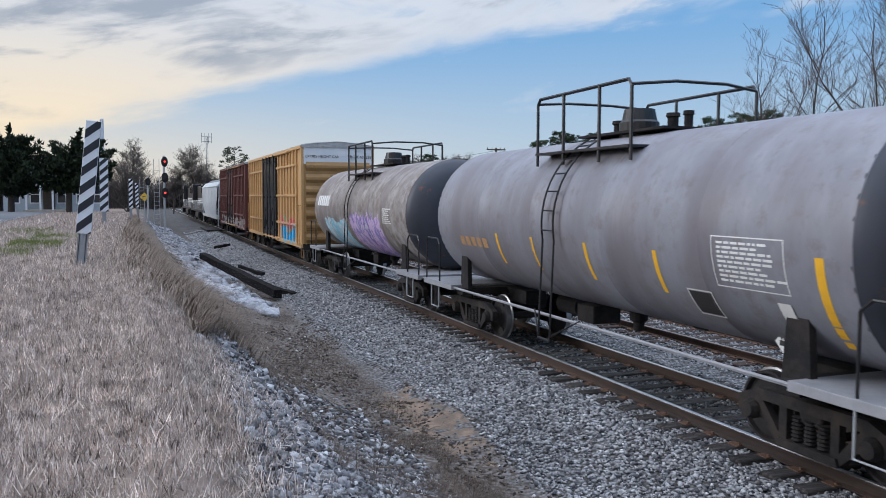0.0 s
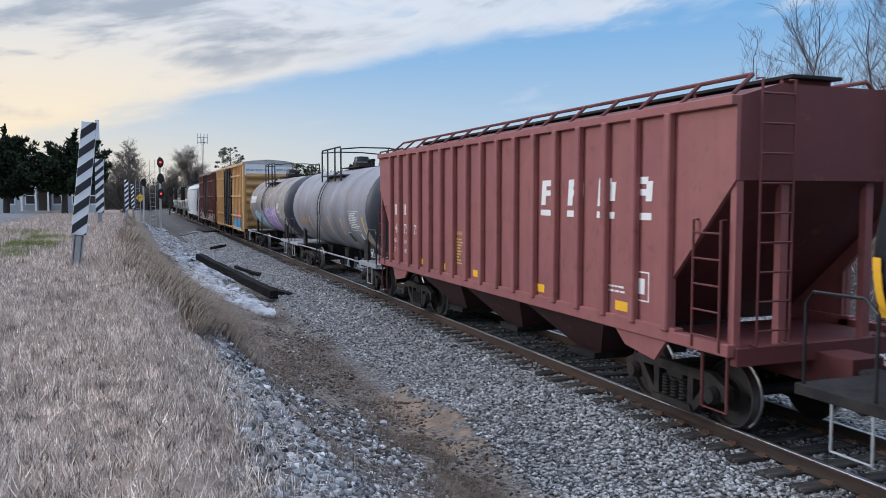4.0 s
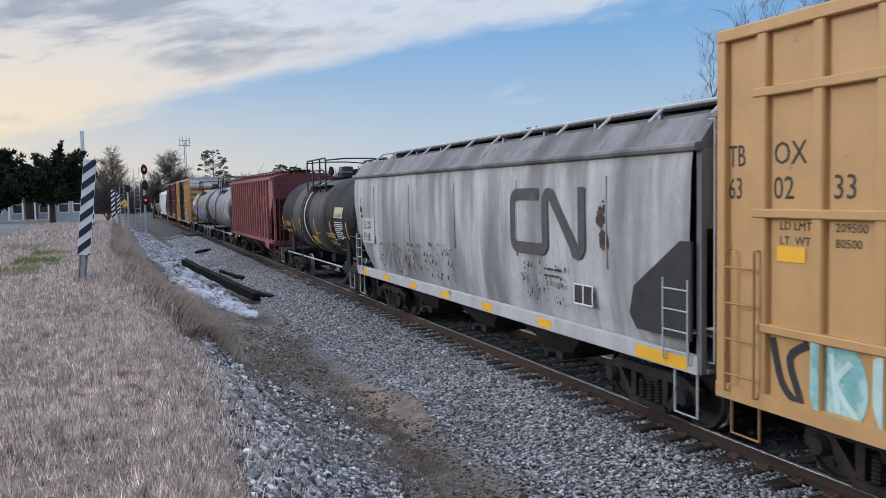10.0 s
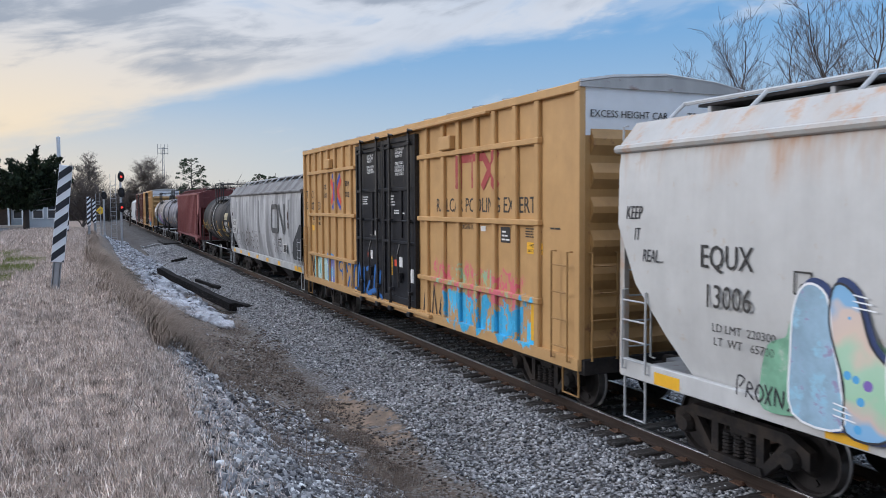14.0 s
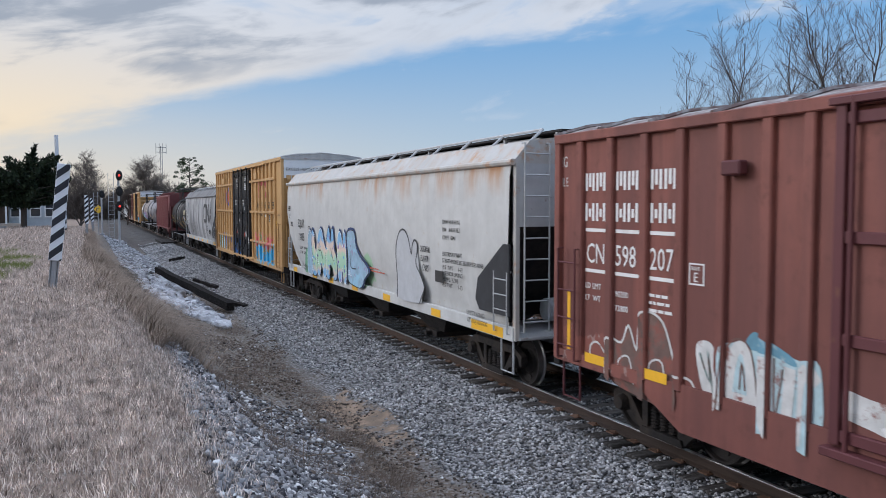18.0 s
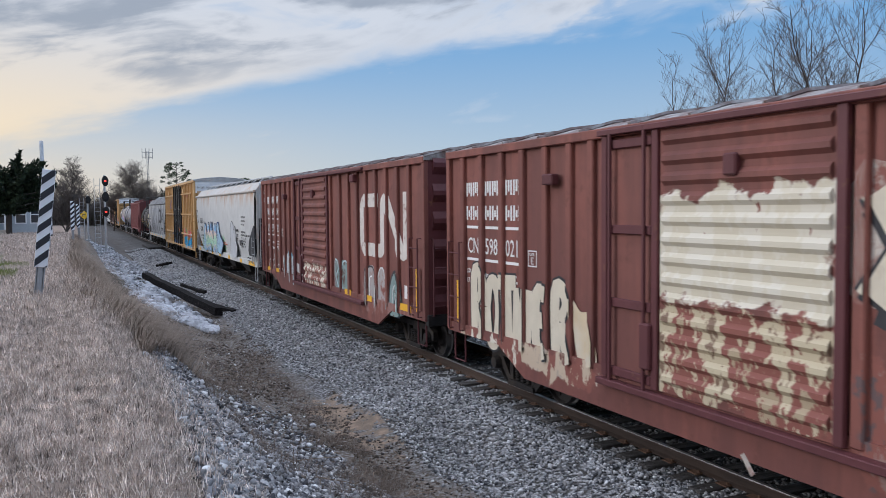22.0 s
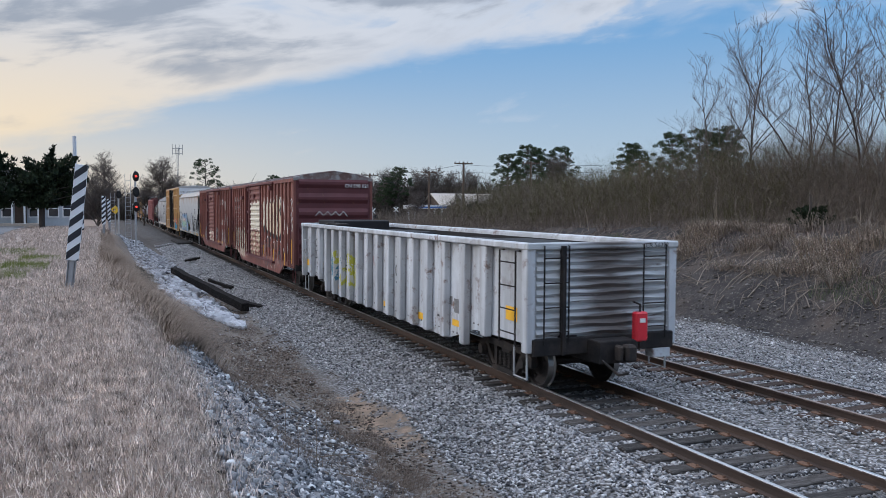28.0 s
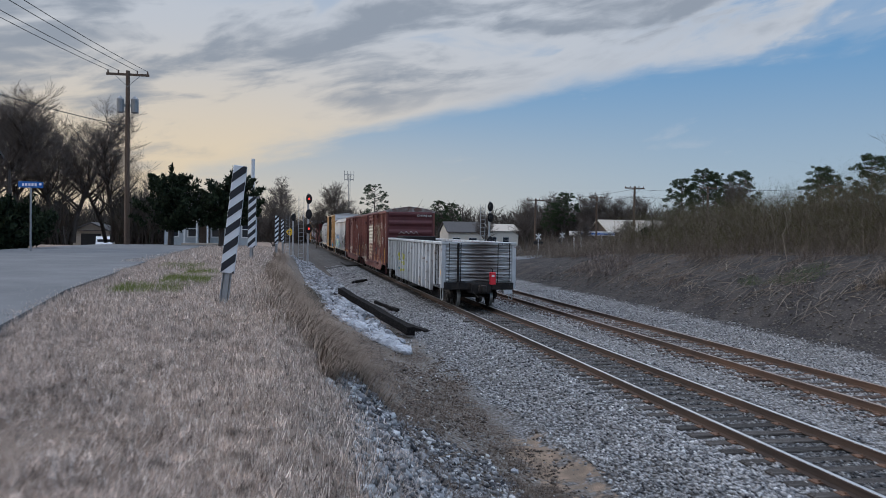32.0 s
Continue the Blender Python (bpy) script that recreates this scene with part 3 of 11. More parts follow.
P = np.concatenate([
    scatter(16500, -3.0, -0.05, 2.2, 14, lambda x, y: (x > -2.65 + 0.35 * wob(x, y)) & beside_ties(x, y)),
    scatter(15500, -3.0, -0.05, 14, 42, lambda x, y: (x > -2.65 + 0.35 * wob(x, y)) & beside_ties(x, y), 1.3),
    scatter(15000, -3.3, -0.45, 42, 80, None, 1.2), scatter(2500, -4.2, -2.6, 22, 70, lambda x, y: wob(x, y, 0.8) > 0.05),
    scatter(9000, 2.0, 4.0, 3.5, 45, None, 1.4), scatter(13000, 4.0, 5.4, 4, 50, between(3.0), 1.4),
    scatter(20000, 5.5, 11.0, 6, 50, None, 1.4)])
P[:, 2] += 0.012
tri_object("ballast", *stones(P, RNG.uniform(0.035, 0.085, len(P)) * np.interp(P[:, 1], (40, 70), (1.0, 1.6))), M_BALLAST, "grey crushed granite ballast around the tracks", "gravel")

# darker stones between the rails: shade below the cars put into their colour
M_TRAIN_SHADE = island("train_shade_ballast", ((0.02, 0.02, 0.023), (0.075, 0.075, 0.08), (0.15, 0.15, 0.155), (0.23, 0.23, 0.232), (0.09, 0.08, 0.076), (0.42, 0.42, 0.422)), patch=0.25, patch_scale=1.2)
P = scatter(26000, 0.05, 1.45, 1.5, 46, between(1.0), 1.4)
P[:, 2] += 0.012
tri_object("oily_ballast", *stones(P, RNG.uniform(0.035, 0.08, len(P))), M_TRAIN_SHADE, "oil-darkened ballast between the main rails", "gravel")

P = scatter(34000, -7.0, -3.7, 1.5, 13.5, lambda x, y: (x > -6.85 + 0.3 * wob(x, y)) & (x < -4.1 + 0.12 * (13 - y) * 0.2 + 0.5 * wob(x, y, 0.5)) & (RNG.uniform(0, 1, len(x)) > (y - 6) / 9), 1.15)
P[:, 2] += 0.015
tri_object("bank_gravel", *stones(P, RNG.uniform(0.028, 0.082, len(P)) * (1 + 0.9 * RNG.uniform(0, 1, len(P)) ** 5)), M_CHIPS, "pale broken gravel spilling down the bank", "gravel")
P = scatter(9000, -7.0, -3.6, -6, 1.5, lambda x, y: (x > -6.85 + 0.3 * wob(x, y)) & (x < -4.0 + 0.5 * wob(x, y, 0.5)))
tri_object("bank_gravel", *stones(P, RNG.uniform(0.028, 0.085, len(P))), M_CHIPS, "pale broken gravel spilling down the bank", "gravel")
P = scatter(9000, -2.9, -0.1, -6, 2.2, lambda x, y: x > -2.65 + 0.35 * wob(x, y))
tri_object("ballast", *stones(P, RNG.uniform(0.035, 0.085, len(P))), M_BALLAST, "grey crushed granite ballast around the tracks", "gravel")
P = scatter(2600, -6.3, -2.4, 6, 48, lambda x, y: RNG.uniform(0, 1, len(x)) > 0.3)
tri_object("scattered_stones", *stones(P, RNG.uniform(0.02, 0.09, len(P))), M_CHIPS, "scattered stones on bare dirt in the ditch", "gravel")


def rock_mesh(seed):
    r = random.Random(seed)
    bm = bmesh.new()
    bmesh.ops.create_icosphere(bm, subdivisions=1, radius=1.0)
    ax = [r.uniform(0.75, 1.25), r.uniform(0.7, 1.0), r.uniform(0.5, 0.8)]
    for v in bm.verts:
        k = 1 + r.uniform(-0.28, 0.22)
        v.co = Vector((v.co.x * ax[0] * k, v.co.y * ax[1] * k, v.co.z * ax[2] * k))
    for _ in range(3):
        n = Vector((r.uniform(-1, 1), r.uniform(-1, 1), r.uniform(0, 1))).normalized()
        bmesh.ops.bisect_plane(bm, geom=list(bm.verts) + list(bm.edges) + list(bm.faces), plane_co=n * 0.62, plane_no=n, clear_outer=True)
        edges = [e for e in bm.edges if e.is_boundary]
        if edges:
            bmesh.ops.holes_fill(bm, edges=edges)
    me = bpy.data.meshes.new("rock")
    bmesh.ops.recalc_face_normals(bm, faces=bm.faces)
    bm.to_mesh(me)
    bm.free()
    me.materials.append(M_ROCK)
    return me


def pile_spot(r, near=True):
    """A place on the washed rock apron that runs down the bank."""
    while True:
        y = 24.8 + (58 if not near else 17) * r.random() ** (1.0 if near else 0.8)
        lo = lerp(y, (24.8, 26.6, 29.5, 31.4, 35.7, 52, 82), (-3.7, -4.35, -5.2, -5.65, -6.05, -6.3, -6.3))
        hi = lerp(y, (24.8, 26.6, 32.5, 43, 62, 82), (-3.5, -3.4, -3.42, -3.3, -3.3, -4.6))
        if lo < hi:
            return r.uniform(lo, hi), y


pile = thing("rock_apron", "white broken limestone rocks lining the ditch bank", "rocks", kind="structure")
ROCKS = [rock_mesh(k) for k in range(10)]
rnd = random.Random(5)
for k in range(300):
    x, y = pile_spot(rnd)
    o = new("rock", ROCKS[k % 10])
    o.parent = pile
    s = rnd.uniform(0.10, 0.25)
    o.matrix_basis = Matrix.LocRotScale((x, y, ground_z(x, y) + s * 0.42), Euler((rnd.uniform(-0.5, 0.5), rnd.uniform(-0.5, 0.5), rnd.uniform(0, 6.3))), (s, s, s))
Q = [q for q in (pile_spot(rnd, k % 3 == 0) for k in range(9600)) if noise.noise((q[0] * 1.1, q[1] * 0.7, 4.0)) > -0.2]
P = np.array([(x, y, ground_z(x, y) + 0.03) for x, y in Q])
tri_object("small_rocks", *stones(P, RNG.uniform(0.08, 0.27, len(P))), M_ROCK_I, "smaller white rocks filling the apron", "rocks")
o = thing("stone", "single white stone lying in the ditch", "stone", pose(-3.72, 12.7, ground_z(-3.72, 12.7) + 0.03))
so = new("stone_body", ROCKS[3])
so.parent, so.scale = o, (0.09, 0.09, 0.09)

# old poles beside the rocks
M_POLE = material("charred_timber", (0.011, 0.010, 0.0105), rough=0.9, var=0.5, scale=6, bump=0.5, stretch=(8, 1, 8), second=(0.024, 0.021, 0.02), second_scale=2, spec=0.08)


def fallen_pole(a, b, r, label):
    a, b = Vector(a), Vector(b)
    th = thing("fallen_pole", label, "timber pole", Matrix.Translation(a))
    bm = bmesh.new()
    n = 9
    pts = [(b - a) * k / n + Vector((0.012 * math.sin(k * 2.3), 0, 0.012 * math.sin(k * 1.7) - 0.05)) for k in range(n + 1)]
    tube(bm, pts, r * 0.98, 4, r * 0.9)
    for v in bm.verts:
        v.co += Vector((0.012 * math.sin(v.co.y * 9 + v.co.z * 31), 0, 0.014 * math.sin(v.co.y * 7 + v.co.x * 23)))
    part("log", bm, M_POLE, th)


fallen_pole((-2.85, 28.6, -0.30), (-4.65, 38.3, 0.42), 0.21, "charred black square timber beam on the rocks")
fallen_pole((-2.2, 29.0, -0.42), (-3.1, 32.5, -0.28), 0.15, "broken black timber stub on gravel")
fallen_pole((-2.2, 36.5, -0.36), (-2.9, 39.5, -0.22), 0.11, "thin dark timber beside the ballast")
for k, (x, y) in enumerate(((-2.55, 56), (-2.35, 55.2))):
    fallen_pole((x, y, ground_z(x, y) + 0.12), (x + 0.7, y + 0.5, ground_z(x, y) + 0.25), 0.16, "short black log piece by the ballast")


# ---- dry grass and weeds ----
def blades(P, h, w, lean, bend=0.5, toward=None):
    """Narrow two-piece blades: base at P, height h, width w."""
    n = len(P)
    a = RNG.uniform(0, 2 * np.pi, n) if toward is None else RNG.normal(toward, 0.9, n)
    d = np.stack([np.cos(a), np.sin(a), np.zeros(n)], -1)
    side = np.stack([-np.sin(a), np.cos(a), np.zeros(n)], -1) * (w / 2)[:, None]
    up = np.array([0, 0, 1.0])
    mid = P + d * (lean * h * 0.35)[:, None] + up * (h * 0.6)[:, None]
    tip = P + d * (lean * h)[:, None] + up * (h * (1 - bend * np.clip(lean, 0, 1) * 0.5))[:, None]
    V = np.stack([P - side, P + side, mid + side * 0.7, mid - side * 0.7, tip], 1).reshape(-1, 3)
    b = 5 * np.arange(n)[:, None]
    F = np.concatenate([b + [0, 1, 2], b + [0, 2, 3], b + [3, 2, 4]], 0)
    return V, F


def single(P, h, w, lean):
    n = len(P)
    a = RNG.uniform(0, 2 * np.pi, n)
    d = np.stack([np.cos(a), np.sin(a), np.zeros(n)], -1)
    b_ = RNG.uniform(0, 2 * np.pi, n)
    side = np.stack([np.cos(b_), np.sin(b_), np.zeros(n)], -1) * (w / 2)[:, None]
    tip = P + d * (lean * h)[:, None] + np.array([0, 0, 1.0]) * h[:, None]
    V = np.stack([P - side, P + side, tip], 1).reshape(-1, 3)
    return V, np.arange(3 * n).reshape(-1, 3)


M_STRAW = island("straw_grass", ((0.135, 0.105, 0.088), (0.45, 0.36, 0.305), (0.60, 0.495, 0.425), (0.75, 0.63, 0.55), (0.30, 0.24, 0.205), (0.94, 0.82, 0.73), (0.51, 0.41, 0.352)), patch=0.85, patch_scale=9.0)
M_WEED = island("brown_weeds", ((0.10, 0.075, 0.058), (0.17, 0.13, 0.10), (0.26, 0.20, 0.155), (0.14, 0.105, 0.082), (0.33, 0.26, 0.205), (0.22, 0.17, 0.13)), patch=0.4, patch_scale=2.0)
M_GREEN = island("green_tuft", ((0.10, 0.13, 0.035), (0.16, 0.19, 0.05), (0.22, 0.24, 0.08)))


def patchy(x, y):
    return RNG.uniform(0, 1, len(x)) < 0.62 + 0.55 * wob(x, y, 1.1)


def tufts(centres, n, r):
    """Several blades round each place."""
    P = np.repeat(centres, n, 0)
    P[:, :2] += RNG.normal(0, r, (len(P), 2))
    return P


V1, F1 = single(Pg := tufts(scatter(15500, -9.9, -6.75, 0.6, 9, lambda x, y: patchy(x, y) & (x < -6.66 + 0.25 * wob(x, y, 0.9))), 11, 0.045), RNG.uniform(0.02, 0.085, len(Pg)) * (1 + 0.8 * wob(Pg[:, 0], Pg[:, 1], 2.6)), RNG.uniform(0.004, 0.009, len(Pg)), RNG.uniform(0, 0.85, len(Pg)))
tri_object("dry_grass", V1, F1, M_STRAW, "short straw-coloured winter grass on the bank top", "grass")
V1, F1 = single(Pg := tufts(scatter(11000, -10.6, -6.75, 9, 22, lambda x, y: patchy(x, y) & (x < -6.85 + np.array([edge_shift(b) for b in y]))), 10, 0.07), RNG.uniform(0.025, 0.095, len(Pg)) * (1 + 0.7 * wob(Pg[:, 0], Pg[:, 1], 2.0)), RNG.uniform(0.006, 0.012, len(Pg)), RNG.uniform(0, 0.7, len(Pg)))
tri_object("dry_grass", V1, F1, M_STRAW, "short straw-coloured winter grass on the bank top", "grass")
V1, F1 = single(Pg := scatter(45000, -11.4, -6.7, 22, 60, lambda x, y: patchy(x, y) & (x < -6.85 + np.array([edge_shift(b) for b in y])), 1.4), RNG.uniform(0.05, 0.16, len(Pg)), RNG.uniform(0.014, 0.03, len(Pg)), RNG.uniform(0, 1.0, len(Pg)))
tri_object("dry_grass", V1, F1, M_STRAW, "short straw-coloured winter grass on the bank top", "grass")
V1, F1 = single(Pg := scatter(16000, -10.4, -6.9, -4, 0.6, patchy), RNG.uniform(0.03, 0.11, len(Pg)), RNG.uniform(0.005, 0.009, len(Pg)), RNG.uniform(0, 1.2, len(Pg)))
tri_object("dry_grass", V1, F1, M_STRAW, "short straw-coloured winter grass on the bank top", "grass")
# grass along the broken edge of the road
ey = RNG.uniform(3, 62, 5200)
ex = np.array([road_edge(b) for b in ey]) + RNG.uniform(-0.06, 0.22, len(ey))
Pg = tufts(np.stack([ex, ey, [ground_z(a, b) for a, b in zip(ex, ey)]], -1), 6, 0.035)
V1, F1 = single(Pg, RNG.uniform(0.05, 0.13, len(Pg)), RNG.uniform(0.005, 0.011, len(Pg)), RNG.uniform(0, 0.8, len(Pg)))
tri_object("verge_grass", V1, F1, M_STRAW, "ragged dry grass along the road's broken edge", "grass")
# bleached straw lying loose on top
V1, F1 = blades(Pg := scatter(5000, -9.9, -6.8, 0.8, 14, lambda x, y: wob(x, y, 1.9) > -0.25), RNG.uniform(0.04, 0.10, len(Pg)), RNG.uniform(0.003, 0.005, len(Pg)), RNG.uniform(0.8, 3.0, len(Pg)), 0.9)
tri_object("loose_straw", V1, F1, island("bleached_straw", ((0.40, 0.33, 0.27), (0.50, 0.42, 0.35), (0.60, 0.51, 0.43))), "bleached loose straw lying on the grass", "straw")
Pg = np.concatenate([scatter(n, x - r, x + r, y - 1.6 * r, y + 1.6 * r) for n, x, y, r in ((1500, -9.3, 13.5, 0.5), (1200, -9.0, 15.5, 0.4), (900, -8.9, 18, 0.4), (700, -9.2, 3.4, 0.28), (900, -9.7, 21, 0.5))])
V1, F1 = single(Pg, RNG.uniform(0.05, 0.14, len(Pg)), RNG.uniform(0.006, 0.013, len(Pg)), RNG.uniform(0, 0.9, len(Pg)))
tri_object("green_grass", V1, F1, M_GREEN, "small tufts of fresh green grass", "grass")
# thin straw creeping over the edge stones
V1, F1 = blades(Pg := scatter(9000, -6.95, -6.1, 0.8, 9, lambda x, y: RNG.uniform(0, 1, len(x)) < np.clip(0.75 - 1.1 * (x + 6.8) + 0.8 * wob(x, y, 1.6), 0, 1)), RNG.uniform(0.05, 0.14, len(Pg)), RNG.uniform(0.003, 0.006, len(Pg)), RNG.uniform(0.3, 1.8, len(Pg)), 0.9)
tri_object("edge_straw", V1, F1, M_STRAW, "thin straw creeping over the edge stones", "grass")
# long weeds hanging over the edge of the bank
def overhang(x, y):
    c = np.interp(y, (5, 9, 10, 13, 20, 32, 60), (-6.9, -6.9, -6.75, -6.5, -6.85, -7.05, -7.1))
    c = c + 0.8 * np.array([edge_shift(b) for b in y])
    w = np.interp(y, (5, 8.5, 10, 13, 20, 34, 60), (0.02, 0.08, 0.45, 0.62, 0.34, 0.28, 0.28))
    return RNG.uniform(0, 1, len(x)) < np.exp(-((x - c) / w) ** 2) * (0.75 + 0.7 * wob(x, y, 0.9))


Pg = scatter(150000, -7.8, -4.9, 8, 50, overhang, 1.5)
tuft = 1 + 0.7 * wob(Pg[:, 0], Pg[:, 1], 0.9)
V1, F1 = blades(Pg, RNG.uniform(0.12, 0.40, len(Pg)) * tuft, RNG.uniform(0.004, 0.010, len(Pg)), RNG.uniform(0.7, 2.5, len(Pg)), 1.1, 0.1)
tri_object("long_weeds", V1, F1, M_WEED, "long brown dead weeds drooping over the bank edge", "weeds")
Pg = np.concatenate([scatter(26000, -6.0, -3.1, 6.5, 26, lambda x, y: wob(x, y, 0.7) > -0.12), scatter(12000, -4.6, -3.3, 5, 12, lambda x, y: (wob(x, y, 1.0) > -0.2) & (x > -4.35 + 0.05 * (y - 8)))])
V1, F1 = blades(Pg, RNG.uniform(0.04, 0.17, len(Pg)), RNG.uniform(0.003, 0.007, len(Pg)), RNG.uniform(0.5, 2.2, len(Pg)), 1.1, 0.0)
tri_object("ditch_weeds", V1, F1, island("ditch_weeds", ((0.06, 0.045, 0.036), (0.10, 0.075, 0.058), (0.15, 0.115, 0.09), (0.21, 0.165, 0.13)), patch=0.4, patch_scale=1.6), "thin dead weeds and stalks in the ditch", "weeds")
P = scatter(12000, -5.9, -2.6, 6, 30, lambda x, y: wob(x + 9, y, 1.1) > -0.1)
tri_object("ditch_clods", *stones(P, RNG.uniform(0.015, 0.075, len(P)) * (1 + RNG.uniform(0, 1, len(P)) ** 8)), island("ditch_clods", ((0.03, 0.025, 0.022), (0.07, 0.055, 0.045), (0.11, 0.085, 0.068), (0.16, 0.13, 0.105))), "dark clods and bark scraps in the ditch", "soil")
# near-black blades added to draw the shade under the worn lip of the bank
def lip_shade_keep(x, y):
    c = np.interp(y, (22.5, 26, 29, 33, 38), (-7.2, -6.95, -6.5, -6.05, -6.1))
    return np.abs(x - c) < 0.34 + 0.5 * wob(x, y, 1.3)


Pg = scatter(16000, -7.7, -5.5, 22.5, 38, lip_shade_keep)
V1, F1 = blades(Pg, RNG.uniform(0.10, 0.34, len(Pg)), RNG.uniform(0.02, 0.045, len(Pg)), RNG.uniform(0.3, 1.6, len(Pg)), 1.0, 0.1)
tri_object("dark_creeper", V1, F1, island("dark_creeper", ((0.012, 0.013, 0.010), (0.022, 0.024, 0.015), (0.035, 0.034, 0.022), (0.05, 0.043, 0.032))), "near-black blades standing for the shade under the worn bank lip", "creeper")
# a few tall bare stalks near the gravel
bm = bmesh.new()
rnd = random.Random(9)
for x, y, h in ((-5.1, 8.6, 0.75), (-5.0, 8.9, 0.5), (-5.3, 9.6, 0.6), (-4.4, 10.4, 0.4), (-5.6, 7.4, 0.45), (-3.9, 17.5, 0.7), (-3.7, 18.2, 0.6)):
    z = ground_z(x, y)
    tx, ty = rnd.uniform(-0.15, 0.15), rnd.uniform(-0.15, 0.15)
    tube(bm, [(x, y, z - 0.02), (x + tx * 0.4, y + ty * 0.4, z + h * 0.5), (x + tx, y + ty, z + h)], 0.005, 4, 0.002)
    for k in range(6):
        f = rnd.uniform(0.3, 0.95)
        a = rnd.uniform(0, 6.3)
        p = Vector((x + tx * f, y + ty * f, z + h * f))
        tube(bm, [p, p + Vector((0.14 * math.cos(a), 0.14 * math.sin(a), 0.12))], 0.003, 3, 0.001)
tagged(mesh_object("weed_stalks", bm, M_WEED), "tall bare weed stalks beside the gravel", "weeds", kind="stuff")
# twigs and sticks
bm = bmesh.new()
for k in range(90):
    x, y = rnd.uniform(-5.2, -2.6), rnd.uniform(6, 34)
    z, a, l = ground_z(x, y) + 0.03, rnd.uniform(0, 6.3), rnd.uniform(0.15, 0.7)
    tube(bm, [(x, y, z), (x + l * 0.5 * math.cos(a), y + l * 0.5 * math.sin(a), z + 0.03), (x + l * math.cos(a + 0.2), y + l * math.sin(a + 0.2), z)], 0.009, 4, 0.004)
tagged(mesh_object("fallen_twigs", bm, M_WEED), "dead twigs scattered on the ditch dirt", "twigs", kind="stuff")


# ---- trees ----
M_BARK = material("grey_bark", (0.075, 0.062, 0.055), rough=0.95, var=0.35, scale=8, bump=0.5, stretch=(3, 3, 0.6))
M_TWIG = island("bare_twigs", ((0.085, 0.072, 0.066), (0.12, 0.10, 0.09), (0.16, 0.135, 0.12)))
M_NEEDLE = island("pine_needles", ((0.022, 0.036, 0.018), (0.036, 0.056, 0.026), (0.052, 0.076, 0.034), (0.030, 0.046, 0.026)))
M_CEDAR = island("cedar_sprays", ((0.006, 0.012, 0.007), (0.011, 0.020, 0.009), (0.019, 0.030, 0.013), (0.027, 0.036, 0.016)))
M_WOODS = island("far_bare_woods", ((0.045, 0.037, 0.034), (0.065, 0.053, 0.047), (0.085, 0.070, 0.060), (0.05, 0.048, 0.032)))


def limb_mesh(name, segs, sides, mat):
    """Tapered bars from (a, b, ra, rb) segments in one mesh."""
    A, B = np.array([s[0] for s in segs], float), np.array([s[1] for s in segs], float)
    ra, rb = np.array([s[2] for s in segs]), np.array([s[3] for s in segs])
    d = B - A
    d /= np.linalg.norm(d, axis=1)[:, None] + 1e-9
    ref = np.where(np.abs(d[:, 2:3]) > 0.9, np.array([[1.0, 0, 0]]), np.array([[0, 0, 1.0]]))
    u = np.cross(d, ref)
    u /= np.linalg.norm(u, axis=1)[:, None]
    w = np.cross(d, u)
    V = []
    for P, r in ((A, ra), (B, rb)):
        for k in range(sides):
            c, s_ = math.cos(2 * math.pi * k / sides), math.sin(2 * math.pi * k / sides)
            V.append(P + (u * c + w * s_) * r[:, None])
    V = np.stack(V, 1).reshape(-1, 3)
    base = 2 * sides * np.arange(len(segs))[:, None]
    F = np.concatenate([base + t for k in range(sides) for t in ([k, (k + 1) % sides, sides + k], [(k + 1) % sides, sides + (k + 1) % sides, sides + k])], 0)
    return array_mesh(name, V, F, mat)


def array_mesh(name, V, F, mat):
    me = bpy.data.meshes.new(name)
    me.vertices.add(len(V))
    me.vertices.foreach_set("co", np.asarray(V, np.float32).ravel())
    me.loops.add(3 * len(F))
    me.loops.foreach_set("vertex_index", np.asarray(F, np.int32).ravel())
    me.polygons.add(len(F))
    me.polygons.foreach_set("loop_start", np.arange(0, 3 * len(F), 3, dtype=np.int32))
    me.update(calc_edges=True)
    me.materials.append(mat)
    return me


def child(name, me, parent):
    o = new(name, me)
    o.parent = parent
    return o


